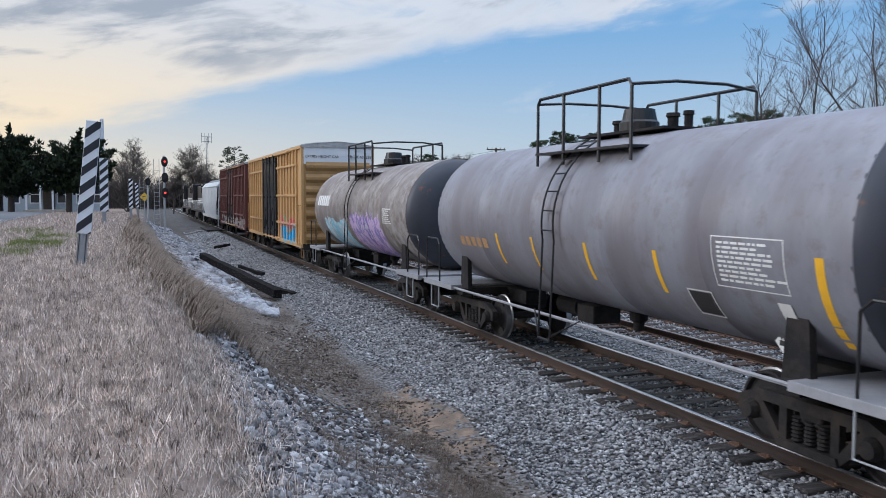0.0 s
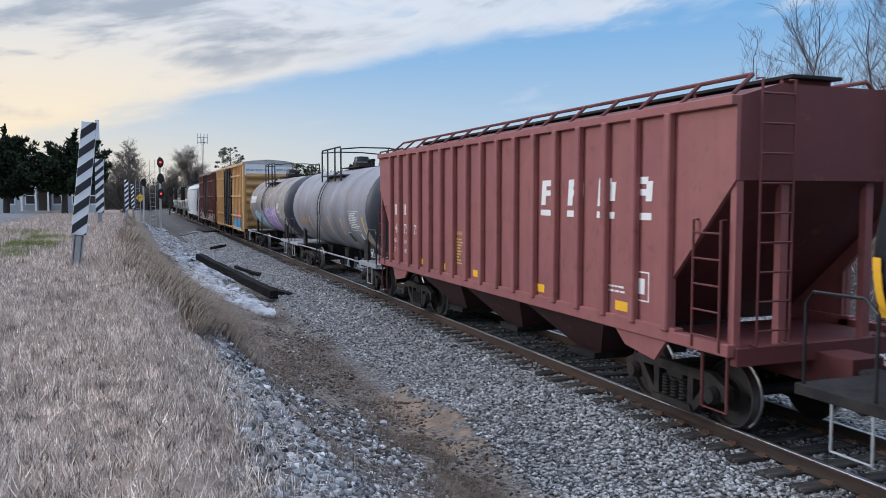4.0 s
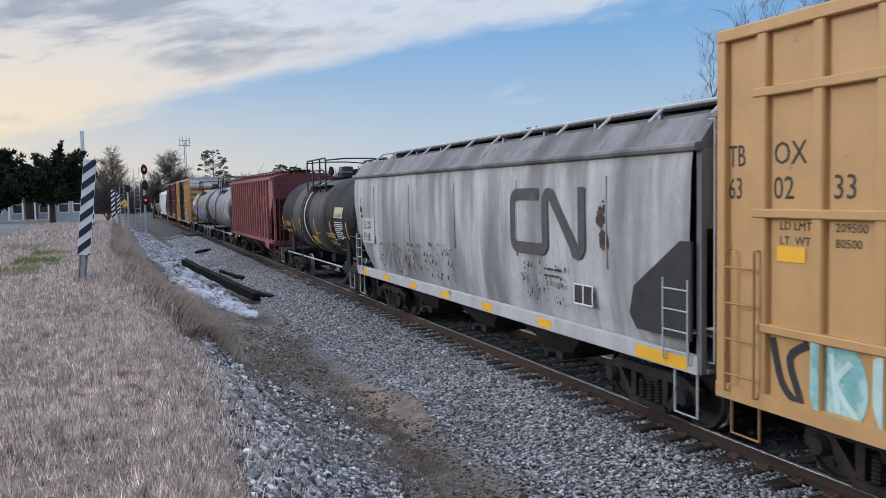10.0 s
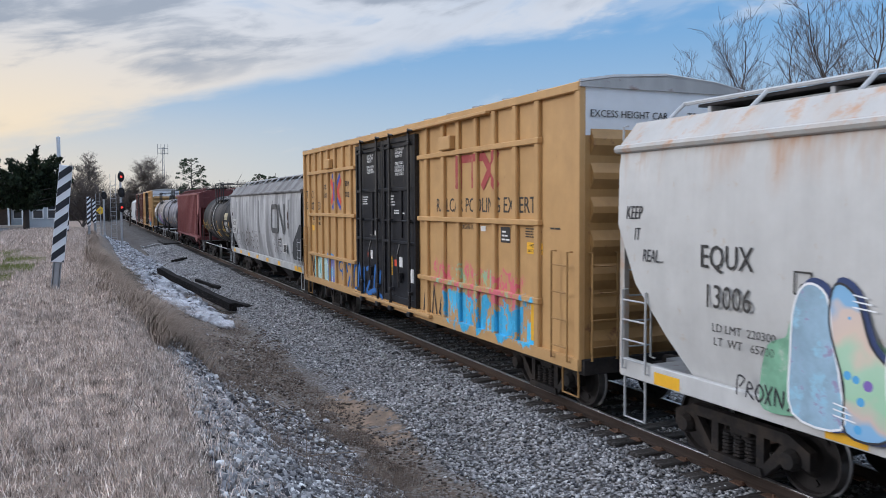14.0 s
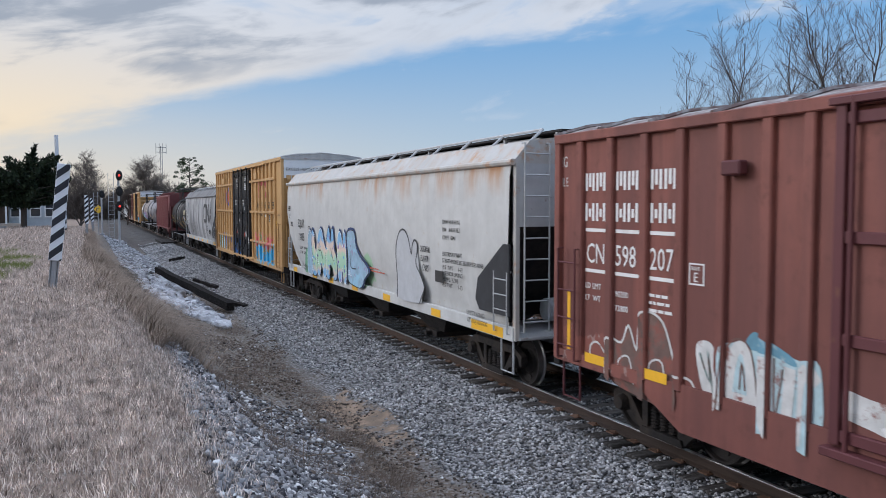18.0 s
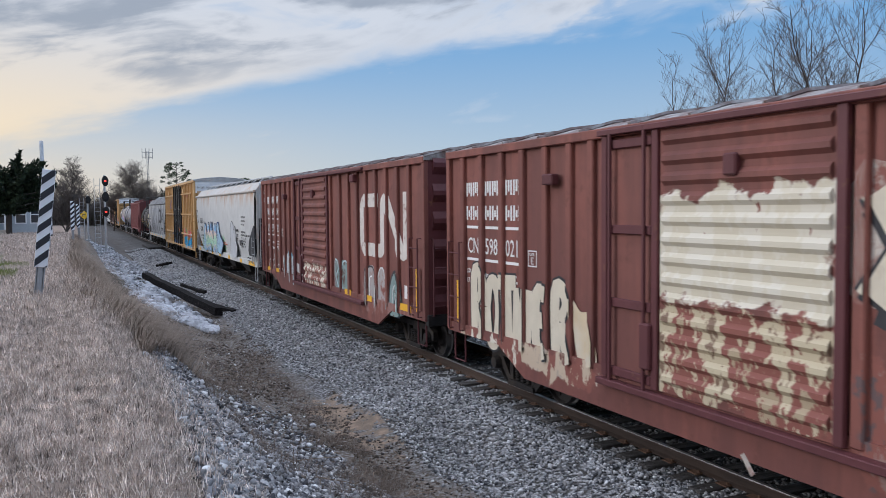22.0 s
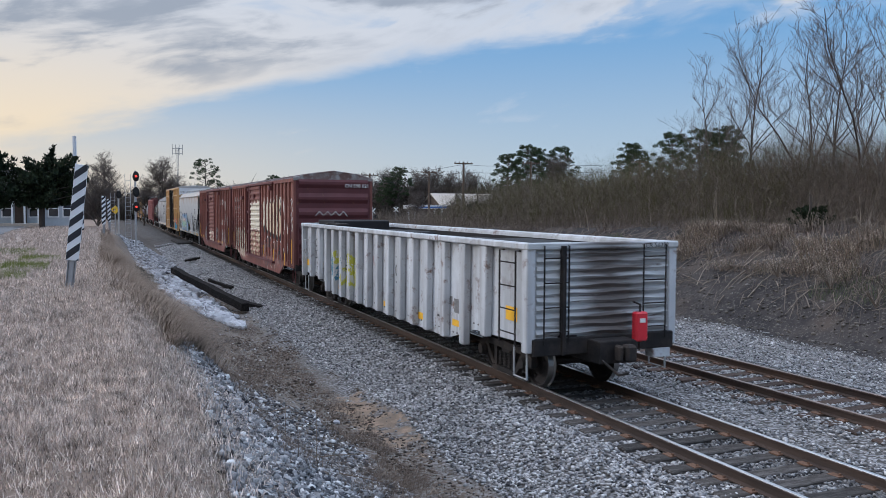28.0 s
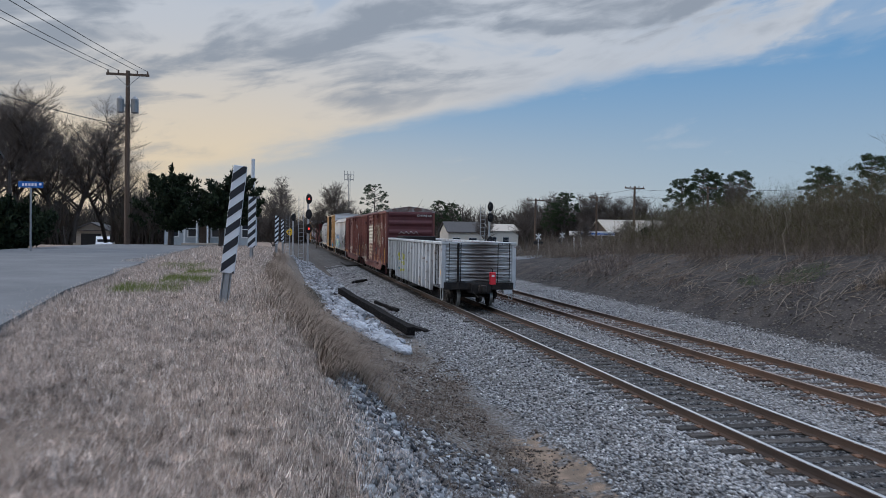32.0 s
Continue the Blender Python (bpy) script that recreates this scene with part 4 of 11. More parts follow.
def bare_segments(seed, height, spread, trunk_r, first=0.3, levels=4, kids=(9, 6, 5, 4), bend=0.18, lift=0.28):
    """Trunk and limb segments, then twig segments, of a leafless tree that is `height` high."""
    r = random.Random(seed)
    thick, fine = [], []

    def grow(p, d, length, rad, level):
        n = 6 if level == 0 else 4 if level < 3 else 2
        pts = [p]
        for k in range(n):
            d = (d + Vector((r.gauss(0, bend), r.gauss(0, bend), r.gauss(0.05, bend * 0.6)))).normalized()
            pts.append(pts[-1] + d * length / n)
        rr = rad if level < 2 else min(rad, 0.03 if level == 2 else 0.015)
        for k in range(n):
            f0, f1 = k / n, (k + 1) / n
            (thick if level < 2 else fine).append((pts[k], pts[k + 1], max(0.006, rr * (1 - 0.8 * f0)), max(0.005, rr * (1 - 0.8 * f1))))
        if level + 1 >= levels:
            return
        for k in range(kids[level]):
            f = r.uniform(first if level == 0 else 0.2, 1.0)
            i = min(n - 1, int(f * n))
            q = pts[i].lerp(pts[i + 1], f * n - i)
            a = r.uniform(0, 6.283)
            side = Vector((math.cos(a), math.sin(a), 0))
            dirn = (d * r.uniform(0.4, 0.9) + side * spread * r.uniform(0.5, 1.2) + Vector((0, 0, lift))).normalized()
            grow(q, dirn, length * (r.uniform(0.34, 0.46) * (1.2 - 0.75 * f) if level == 0 else r.uniform(0.38, 0.62)), max(0.008, rad * (1 - 0.75 * f) * 0.6), level + 1)

    grow(Vector((0, 0, -0.3)), Vector((r.uniform(-0.05, 0.05), r.uniform(-0.05, 0.05), 1)), height * 0.9, trunk_r, 0)
    top = max(s[1].z for s in thick + fine)
    k = height / top
    sc = lambda v: Vector((v.x * k, v.y * k, v.z * k))
    return [(sc(a), sc(b), ra, rb) for a, b, ra, rb in thick], [(sc(a), sc(b), ra, rb) for a, b, ra, rb in fine]


def bare_tree(seed, height, spread, trunk_r, m, label, fat=0.008, **kw):
    th = thing("bare_tree", label, "tree", m, group="bare winter trees")
    thick, fine = bare_segments(seed, height, spread, trunk_r, **kw)
    child("trunk", limb_mesh("trunk", thick, 6, M_BARK), th)
    child("crown", limb_mesh("crown", [(a, b, max(ra, fat), max(rb, fat * 0.7)) for a, b, ra, rb in fine], 3, M_TWIG), th)
    return th


def on_ground(x, y, turn=0.0, s=1.0, z=None):
    return Matrix.Translation((x, y, ground_z(x, y, False) if z is None else z)) @ Matrix.Rotation(turn, 4, "Z") @ Matrix.Scale(s, 4)


def at_scale(th, x, y, turn, s, z=None):
    """A copy with its own size."""
    o = copy_thing(th, on_ground(x, y, turn, 1.0, z))
    o.scale = (s, s, s)
    return o


# leafless trees beyond the road
big = bare_tree(3, 15.0, 1.0, 0.26, on_ground(-32, 85, 0.4, z=2.0), "tall bare broad-crowned tree behind the utility pole", 0.009, kids=(32, 11, 10, 5), first=0.2, lift=0.24, bend=0.14)
at_scale(big, -29.4, 86, 2.2, 0.95, 2.0)
at_scale(big, -35.5, 84, 4.0, 0.92, 2.0)
at_scale(big, -25.6, 90, 1.2, 0.90, 1.8)
at_scale(big, -22.6, 93, 3.3, 0.52, 1.6)
at_scale(big, -39.5, 86, 5.0, 1.0, 2.0)
at_scale(big, -19.6, 97, 5.6, 0.48, 1.2)
at_scale(big, -30.5, 92, 0.9, 0.98, 1.6)
at_scale(big, -27.4, 84, 5.2, 1.0, 1.9)
at_scale(big, -33.6, 80, 1.7, 0.98, 2.0)
at_scale(big, -37.6, 90, 3.7, 1.1, 1.8)
at_scale(big, -24.2, 86, 2.7, 0.80, 1.9)
bushy = bare_tree(8, 9.4, 1.0, 0.17, on_ground(-8.5, 95, 0), "dense bushy bare tree beside the road", 0.009, kids=(42, 12, 11, 4), first=0.06, lift=0.25, bend=0.15)
at_scale(bushy, -10.6, 98, 2, 0.8)
at_scale(bushy, -13.5, 100, 4.1, 0.62)
at_scale(bushy, -17.5, 99, 1.1, 0.5)
mid = bare_tree(12, 12.8, 1.1, 0.22, on_ground(2.5, 150, 0), "bare rounded tree beyond the crossing", 0.013, kids=(36, 12, 10, 4), first=0.2, lift=0.2, bend=0.16)
for x, y, t, s in ((-1.2, 152, 2, 0.7), (5.0, 154, 4, 0.66), (13.5, 158, 1, 0.6), (17, 160, 5, 0.62), (22.5, 118, 0.4, 0.5), (32.0, 128, 3, 0.72), (38.5, 135, 1.4, 0.78), (41, 136, 4.2, 0.85), (44.5, 133, 0.7, 0.82),
                   (48, 135, 3.6, 0.86), (52, 134, 5.1, 0.8), (56, 138, 2.0, 0.84), (58.5, 108, 0.2, 0.93), (30.4, 98, 1, 0.42), (39, 104, 2.6, 0.42)):
    at_scale(mid, x, y, t, s)
# tall thin trunks on the cutting
slim = bare_tree(21, 10.5, 0.62, 0.075, on_ground(22.4, 30, 0.3), "tall thin bare sapling on the cutting slope", 0.007, kids=(12, 5, 4, 3), first=0.3, lift=0.12, bend=0.14)
slim2 = bare_tree(25, 9.5, 0.7, 0.062, on_ground(23.6, 27.6, 1.0), "tall thin bare sapling on the cutting slope", 0.007, kids=(13, 5, 4, 3), first=0.25, lift=0.10, bend=0.2)
for k, (x, y, s) in enumerate(((23.6, 26, 1.0), (23.3, 24, 1.08), (23.6, 34, 0.9), (25, 34, 0.95), (21.9, 22.0, 1.0), (24.5, 21, 1.1), (26, 29, 1.0), (25.4, 25.2, 1.05), (21.7, 32.8, 0.6), (27.5, 31, 0.95))):
    at_scale((slim, slim2)[k % 2], x, y, k * 1.7, s)


def pine(seed, height, m, clumps=40, spread=2.6, low=0.4):
    r = random.Random(seed)
    g = np.random.default_rng(seed)
    th = thing("pine_tree", "dark green pine with an open ragged crown", "tree", m, group="pine trees")
    segs, centres = [], []
    p = Vector((0, 0, -0.3))
    n = 8
    for k in range(n):
        q = Vector((r.gauss(0, 0.12), r.gauss(0, 0.12), height * 0.95 * (k + 1) / n))
        segs.append((p, q, 0.2 * (1 - k / n) + 0.03, 0.2 * (1 - (k + 1) / n) + 0.03))
        p = q
    for k in range(clumps):
        f = low + (1 - low) * (k + r.random()) / clumps
        z = height * 0.97 * f
        a = r.uniform(0, 6.283)
        reach = spread * (1.05 - f) ** 0.42 * r.uniform(0.45, 1.0) * (0.65 if f < low + 0.1 else 1)
        c = Vector((math.cos(a) * reach, math.sin(a) * reach, z + reach * 0.18))
        segs.append((Vector((0, 0, z - reach * 0.2)), c, 0.05, 0.02))
        centres.append((c, r.uniform(0.36, 0.78) * (0.75 + 0.4 * (1 - f))))
    centres.append((Vector((0, 0, height * 0.96)), 0.6))
    child("trunk", limb_mesh("trunk", segs, 5, M_BARK), th)
    P, S = [], []
    for c, s in centres:
        m_ = int(190 * s)
        v = g.normal(0, 1, (m_, 3))
        v /= np.linalg.norm(v, axis=1)[:, None]
        v *= (g.uniform(0.2, 1, m_) ** 0.5)[:, None] * np.array([s, s, s * 0.52])
        P.append(v + np.array(c))
        S.append(np.full(m_, 0.20))
    P, S = np.concatenate(P), np.concatenate(S)
    child("crown", array_mesh("crown", *leafs(g, P, S), M_NEEDLE), th)
    return th


def leafs(g, P, S, up=0.2):
    """Small three-cornered sprays of size S at places P."""
    n = len(P)
    d = g.normal(0, 1, (n, 3)) + np.array([0, 0, up])
    d /= np.linalg.norm(d, axis=1)[:, None]
    e = np.cross(d, g.normal(0, 1, (n, 3)))
    e /= np.linalg.norm(e, axis=1)[:, None]
    V = np.stack([P - e * (S * 0.30)[:, None], P + e * (S * 0.30)[:, None], P + d * S[:, None]], 1).reshape(-1, 3)
    return V, np.arange(3 * n).reshape(-1, 3)


pa = pine(1, 13.0, on_ground(54, 110), 95, 4.5, 0.46)
pb = pine(2, 13.0, on_ground(60, 110), 85, 4.2, 0.42)
pine(4, 12.5, on_ground(9.4, 150), 52, 4.4, 0.40)
for th, x, y, t, s in ((pa, 51.5, 112, 2.2, 0.9), (pb, 57.2, 112, 4, 0.97), (pb, 66, 100, 1, 1.0), (pa, 68.5, 101, 3, 0.92), (pa, 62, 85, 5, 1.0), (pb, 63.8, 82, 2, 1.02), (pa, 66.5, 80, 0.6, 1.04), (pa, 36, 120, 4.4, 0.74), (pb, 34.2, 121, 1.6, 0.62),
                       (pa, 69.5, 84, 1.9, 1.0), (pb, 24.5, 165, 2.9, 0.75), (pa, 28, 168, 0.3, 0.72)):
    at_scale(th, x, y, t, s)


def cedar(seed, m, tops, label, low=1.1, lean_x=0.0):
    """Wide dark evergreen: ragged upright sprays on spreading limbs."""
    r = random.Random(seed)
    g = np.random.default_rng(seed)
    th = thing("cedar_tree", label, "tree", m, group="dark cedars")
    segs, P, S = [(Vector((0, 0, -0.3)), Vector((0.05, 0, 1.6)), 0.2, 0.17), (Vector((0.05, 0, 1.6)), Vector((0.0, 0, 3.4)), 0.17, 0.08)], [], []
    for k in range(78):
        h = low + (tops - low) * 0.72 * r.random()
        f = (h - low) / (tops - low)
        a = r.uniform(0, 6.283)
        reach = 2.4 * max(0.25, 1 - f) ** 0.7 * min(1, 0.7 + 1.2 * f) * r.uniform(0.25, 1.15)
        c = Vector((math.cos(a) * reach + lean_x * (h - low), math.sin(a) * reach * 0.8, h + 0.22 * reach))
        segs.append((Vector((0, 0, min(3.2, h))), c, 0.05, 0.012))
        u = g.uniform(-1.0, 1.0, 120)
        v = g.normal(0, 1, (120, 3)) * np.array([0.15, 0.15, 0.10]) * (1.25 - 0.9 * np.abs(u))[:, None]
        v += u[:, None] * np.array([0.42 * math.cos(a) + 0.5 * lean_x, 0.42 * math.sin(a), 0.34])
        P.append(v + np.array(c))
        S.append(g.uniform(0.12, 0.28, 120))
    for k in range(6):
        a, q = r.uniform(0, 6.283), 1.0 * r.random() ** 0.7 if k > 1 else 0.2
        cx, cy = math.cos(a) * q, math.sin(a) * q * 0.8
        z1 = low + (tops - low) * (1.0 if k == 0 else (1 - 0.28 * q) * r.uniform(0.70, 0.98))
        z0 = low + 0.25 * q * r.uniform(0, 1)
        lean = r.uniform(-0.25, 0.25) + lean_x * (z1 - z0)
        segs.append((Vector((0, 0, min(3.0, z0 + 0.3))), Vector((cx, cy, (z0 + z1) / 2)), 0.06, 0.02))
        m_ = int(520 * (z1 - z0) / 3.5)
        f = g.uniform(0, 1, m_) ** 1.25
        w = (0.62 * (1 - f) ** 1.1 + 0.03) * (0.7 + 0.5 * np.sin(f * 21 + k) ** 2)
        b_ = g.uniform(0, 6.283, m_)
        d_ = np.sqrt(g.uniform(0.1, 1, m_)) * w
        P.append(np.stack([cx + np.cos(b_) * d_ + lean * f, cy + np.sin(b_) * d_, z0 + (z1 - z0) * f], -1))
        S.append(g.uniform(0.14, 0.30, m_))
    child("trunk", limb_mesh("trunk", segs, 6, M_BARK), th)
    child("crown", array_mesh("crown", *leafs(g, np.concatenate(P), np.concatenate(S), 0.9), M_CEDAR), th)
    return th


cedar(5, on_ground(-14.1, 52, 0.3), 5.0, "dark spreading cedar tree beside the house")
cedar(6, on_ground(-11.1, 52, 0), 4.9, "dark leaning cedar tree at the road's end", 1.2, 0.22)
sm = cedar(9, on_ground(20.6, 58, 0, z=ground_z(20.6, 58)), 2.4, "small dark evergreen on the cutting slope", 0.2)
sm.scale = (0.5, 0.5, 0.8)
for x, y, s in ((17.5, 21.5, 0.36), (22.6, 24, 0.5)):
    o = copy_thing(sm, on_ground(x, y, x))
    o.scale = (s, s, s * 1.1)
sh = cedar(14, on_ground(-18.9, 38, 0, z=2.0), 2.4, "dark rounded evergreen shrub by the old house", 0.1)
sh.scale = (0.85, 0.85, 1.05)
o = copy_thing(sh, on_ground(-21.2, 39, 2, z=2.0))
o.scale = (0.9, 0.9, 1.15)


# ---- far woods and brush ----
def stems(g, P, h, w, lean=0.12, twigs=8, fan=0.35, kink=0.06):
    """Thin leafless stems with side twigs as narrow blades."""
    n = len(P)
    up = np.array([0, 0, 1.0])
    V, F, off = [], [], 0

    def add(A, B, wid, wid2):
        nonlocal off
        k = len(A)
        a = g.uniform(0, np.pi, k)
        s_ = np.stack([np.cos(a), np.sin(a), np.zeros(k)], -1)
        V.append(np.stack([A - s_ * wid[:, None], A + s_ * wid[:, None], B + s_ * wid2[:, None], B - s_ * wid2[:, None]], 1).reshape(-1, 3))
        b = off + 4 * np.arange(k)[:, None]
        F.append(np.concatenate([b + [0, 1, 2], b + [0, 2, 3]], 1).reshape(-1, 3))
        off += 4 * k

    d = np.concatenate([g.normal(0, lean, (n, 2)), np.ones((n, 1))], 1)
    M = P + d * (h * 0.5)[:, None] + g.normal(0, kink, (n, 3)) * h[:, None]
    T = P + d * h[:, None] + g.normal(0, kink, (n, 3)) * h[:, None]
    add(P, M, w, w * 0.7)
    add(M, T, w * 0.7, w * 0.25)
    for k in range(twigs):
        f = g.uniform(0.25, 1.0, n)[:, None]
        Q = np.where(f < 0.5, P + (M - P) * f * 2, M + (T - M) * (f * 2 - 1))
        L_ = h * g.uniform(0.12, 0.34, n)
        E = Q + np.concatenate([g.normal(0, fan, (n, 2)), g.uniform(0.25, 1.0, (n, 1))], 1) * L_[:, None]
        add(Q, E, w * 0.4, w * 0.15)
    return np.concatenate(V), np.concatenate(F)


def spots(g, n, x0, x1, y0, y1, keep=None, z=None):
    x, y = g.uniform(x0, x1, n), g.uniform(y0, y1, n)
    if keep is not None:
        k = keep(x, y)
        x, y = x[k], y[k]
    zz = np.array([ground_z(a, b, False) for a, b in zip(x, y)]) if z is None else np.full(len(x), z)
    return np.stack([x, y, zz - 0.05], -1)


G = np.random.default_rng(31)
for x0, x1, y0, y1, hh, n in ((-38, -17, 80, 94, 6.2, 2000), (-1, 40, 230, 270, 9.5, 1500), (-60, -1, 210, 260, 8.5, 1500), (-70, -14, 112, 135, 7.5, 1300), (30, 130, 190, 230, 10.5, 2200), (58, 110, 118, 150, 9.5, 1100), (36, 60, 132, 146, 9.3, 900), (14, 36, 205, 225, 8.5, 700), (110, 190, 60, 190, 11, 1200), (-120, -40, 90, 130, 11, 1200)):
    P = spots(G, n, x0, x1, y0, y1)
    if y0 < 100 and x1 == -17:     # open drive to the garage
        P[(P[:, 0] > -26.5 - 0.222 * (P[:, 1] - 78)) & (P[:, 0] < -22.2 - 0.195 * (P[:, 1] - 78)), 0] += 4.6
    far = 0.5 * (y0 + y1) / 100
    h = hh * G.uniform(0.55, 1.0, n) * (0.85 + 0.2 * np.array([noise.noise((a * 0.09, b * 0.05, 2.0)) for a, b in P[:, :2]]))
    tri_object("far_woods", *stems(G, P, h, G.uniform(0.05, 0.11, n) * far, 0.08, 16, 0.55), M_WOODS, "distant bare winter woods along the horizon", "woods")

M_BRUSH = island("brown_brush", ((0.075, 0.060, 0.052), (0.115, 0.090, 0.076), (0.165, 0.130, 0.108), (0.095, 0.085, 0.052), (0.23, 0.185, 0.15), (0.085, 0.068, 0.062)))
M_OLIVE = island("olive_brush", ((0.055, 0.058, 0.024), (0.085, 0.085, 0.036), (0.075, 0.066, 0.034), (0.115, 0.106, 0.048)))
M_DEAD = island("bleached_stems", ((0.15, 0.122, 0.10), (0.21, 0.175, 0.145), (0.12, 0.097, 0.08), (0.29, 0.245, 0.20)))


def ridge(x, y):
    return np.array([noise.noise((a * 0.28, b * 0.16, 9.0)) for a, b in zip(x, y)])


def brush_line(y):
    return np.interp(y, (8, 20, 26, 40, 60, 75, 95), (16.6, 16.4, 15.8, 15.2, 15.6, 17, 20))


for name_, mat, n, hmin, hmax, y0, y1, lab in (("brush", M_BRUSH, 21000, 1.2, 3.3, 10, 62, "dense brown leafless brush on the cutting slope"),
                                         ("brush", M_OLIVE, 7000, 2.0, 3.7, 24, 62, "olive-green brush along the top of the cutting"),
                                         ("brush", M_BRUSH, 3600, 1.0, 2.4, 60, 108, "low brown brush beyond the cutting")):
    P = spots(G, n, 13.5, 29, y0, y1, lambda x, y: (x > brush_line(y) + 1.3 * ridge(x, y) + (1.8 if mat is M_OLIVE else 0)) & (x < brush_line(y) + 11))
    k = len(P)
    rise = np.clip((P[:, 0] - brush_line(P[:, 1])) / 5.5, 0.22, 1)
    h = G.uniform(hmin, hmax, k) * rise * (1 + 0.45 * ridge(P[:, 0] + 40, P[:, 1]))
    tri_object(name_, *stems(G, P, h, G.uniform(0.004, 0.010, k) * (1.0 if y0 < 50 else 2.0), 0.34, 24, 0.95, 0.10), mat, lab, "brush")
# a taller thicket round the saplings
P = spots(G, 3200, 19.2, 27, 19.5, 32, lambda x, y: ((x - 23) / 3.6) ** 2 + ((y - 25.5) / 6) ** 2 < 1 + 0.5 * ridge(x, y))
h = G.uniform(1.4, 3.6, len(P)) * np.clip(1.25 - 0.7 * (((P[:, 0] - 23) / 3.6) ** 2 + ((P[:, 1] - 25.5) / 6) ** 2), 0.4, 1.2)
tri_object("brush", *stems(G, P, h, G.uniform(0.004, 0.010, len(P)), 0.22, 24, 0.7), M_BRUSH, "tall brown thicket round the bare saplings", "brush")
P = scatter(22000, 13.4, 17.2, 11, 27, lambda x, y: (wob(x + 5, y, 0.55) > 0.02 + 0.10 * np.abs(x - 15.4)) | (wob(x, y + 9, 1.4) > 0.30))
V1, F1 = blades(P, RNG.uniform(0.2, 0.7, len(P)), RNG.uniform(0.006, 0.014, len(P)), RNG.uniform(0.4, 1.8, len(P)), 1.1, math.pi)
tri_object("straw_thatch", V1, F1, island("straw_thatch", ((0.12, 0.09, 0.07), (0.26, 0.20, 0.155), (0.42, 0.33, 0.26), (0.56, 0.46, 0.37), (0.18, 0.17, 0.09)), patch=0.4, patch_scale=1.0), "tan dead grass thatch hanging on the slope", "grass")
# pale saplings and bent dead canes in front of the brush
P = spots(G, 260, 13.5, 20, 14, 70, lambda x, y: (x > brush_line(y) - 1.2) & (x < brush_line(y) + 2.2))
tri_object("dead_canes", *stems(G, P, G.uniform(0.9, 2.6, len(P)), G.uniform(0.008, 0.016, len(P)), 0.22, 5, 0.4), M_DEAD, "pale dead canes in front of the brush", "brush")
P = scatter(42000, 12.6, 18.5, 9, 66, lambda x, y: (wob(x, y, 0.45) > 0.22 - 0.13 * (x - 14.6)) & (x < brush_line(y) + 1.0))
V1, F1 = blades(P, RNG.uniform(0.15, 0.62, len(P)), RNG.uniform(0.006, 0.016, len(P)), RNG.uniform(0.2, 1.6, len(P)), 1.0)
tri_object("slope_grass", V1, F1, island("slope_straw", ((0.065, 0.052, 0.048), (0.115, 0.092, 0.083), (0.175, 0.14, 0.125), (0.27, 0.22, 0.19)), patch=0.4, patch_scale=0.9), "dead tan grass hanging on the cutting slope", "grass")
P = scatter(16000, 12.6, 15.6, 11, 36, lambda x, y: wob(x + 30, y, 0.45) > 0.22)
V1, F1 = blades(P, RNG.uniform(0.10, 0.34, len(P)), RNG.uniform(0.006, 0.014, len(P)), RNG.uniform(0.2, 1.0, len(P)), 0.8)
tri_object("green_weeds", V1, F1, island("slope_green", ((0.055, 0.075, 0.035), (0.085, 0.11, 0.055), (0.12, 0.14, 0.075))), "patches of green weeds on the cutting slope", "weeds")
# fans of bent dead stems and cut sticks at the foot
bm = bmesh.new()
rnd = random.Random(77)
for cx, cy, n in ((13.1, 16.6, 46), (14.3, 15.2, 40), (14.9, 20.8, 34), (15.9, 17.6, 44), (16.4, 20.5, 40), (16.2, 15.4, 44), (15.8, 25.5, 24), (14.0, 23.0, 24), (13.4, 19.0, 24), (12.6, 14.6, 30)):
    z = ground_z(cx, cy)
    for k in range(n):
        a, l = rnd.uniform(0, 6.283), rnd.uniform(0.5, 1.3)
        dx, dy = math.cos(a) * l * 0.9 - 0.25, math.sin(a) * l * 0.9
        ex, ey = cx + dx, cy + dy
        tube(bm, [(cx, cy, z), (cx + dx * 0.35, cy + dy * 0.35, z + l * 0.62), (cx + dx * 0.75, cy + dy * 0.75, z + l * 0.5), (ex, ey, ground_z(ex, ey) + 0.06)], 0.008, 3, 0.004)
tagged(mesh_object("bent_weeds", bm, M_DEAD), "fans of drooping bleached dead weed stems", "weeds", kind="stuff")
bm = bmesh.new()
for k in range(900):
    y = rnd.uniform(11, 56)
    x = rnd.uniform(12.2, 16.4)
    a, l = rnd.uniform(0, 6.283), rnd.uniform(0.3, 1.5)
    ex, ey = x + l * math.cos(a), y + l * math.sin(a)
    tube(bm, [(x, y, ground_z(x, y) + 0.05), ((x + ex) / 2, (y + ey) / 2, ground_z((x + ex) / 2, (y + ey) / 2) + 0.10), (ex, ey, ground_z(ex, ey) + 0.05)], rnd.uniform(0.008, 0.024), 4, 0.006)
tagged(mesh_object("cut_sticks", bm, M_DEAD), "cut sticks and dead branches on burnt soil", "sticks", kind="stuff")
P = scatter(9000, 11.0, 15.5, 9, 60, lambda x, y: RNG.uniform(0, 1, len(x)) > (x - 11) / 4.5)
tri_object("soil_clods", *stones(P, RNG.uniform(0.03, 0.16, len(P))), island("dark_clods", ((0.045, 0.04, 0.038), (0.08, 0.07, 0.062), (0.12, 0.105, 0.09), (0.17, 0.16, 0.15))), "dark clods and stones at the foot of the cutting", "gravel")

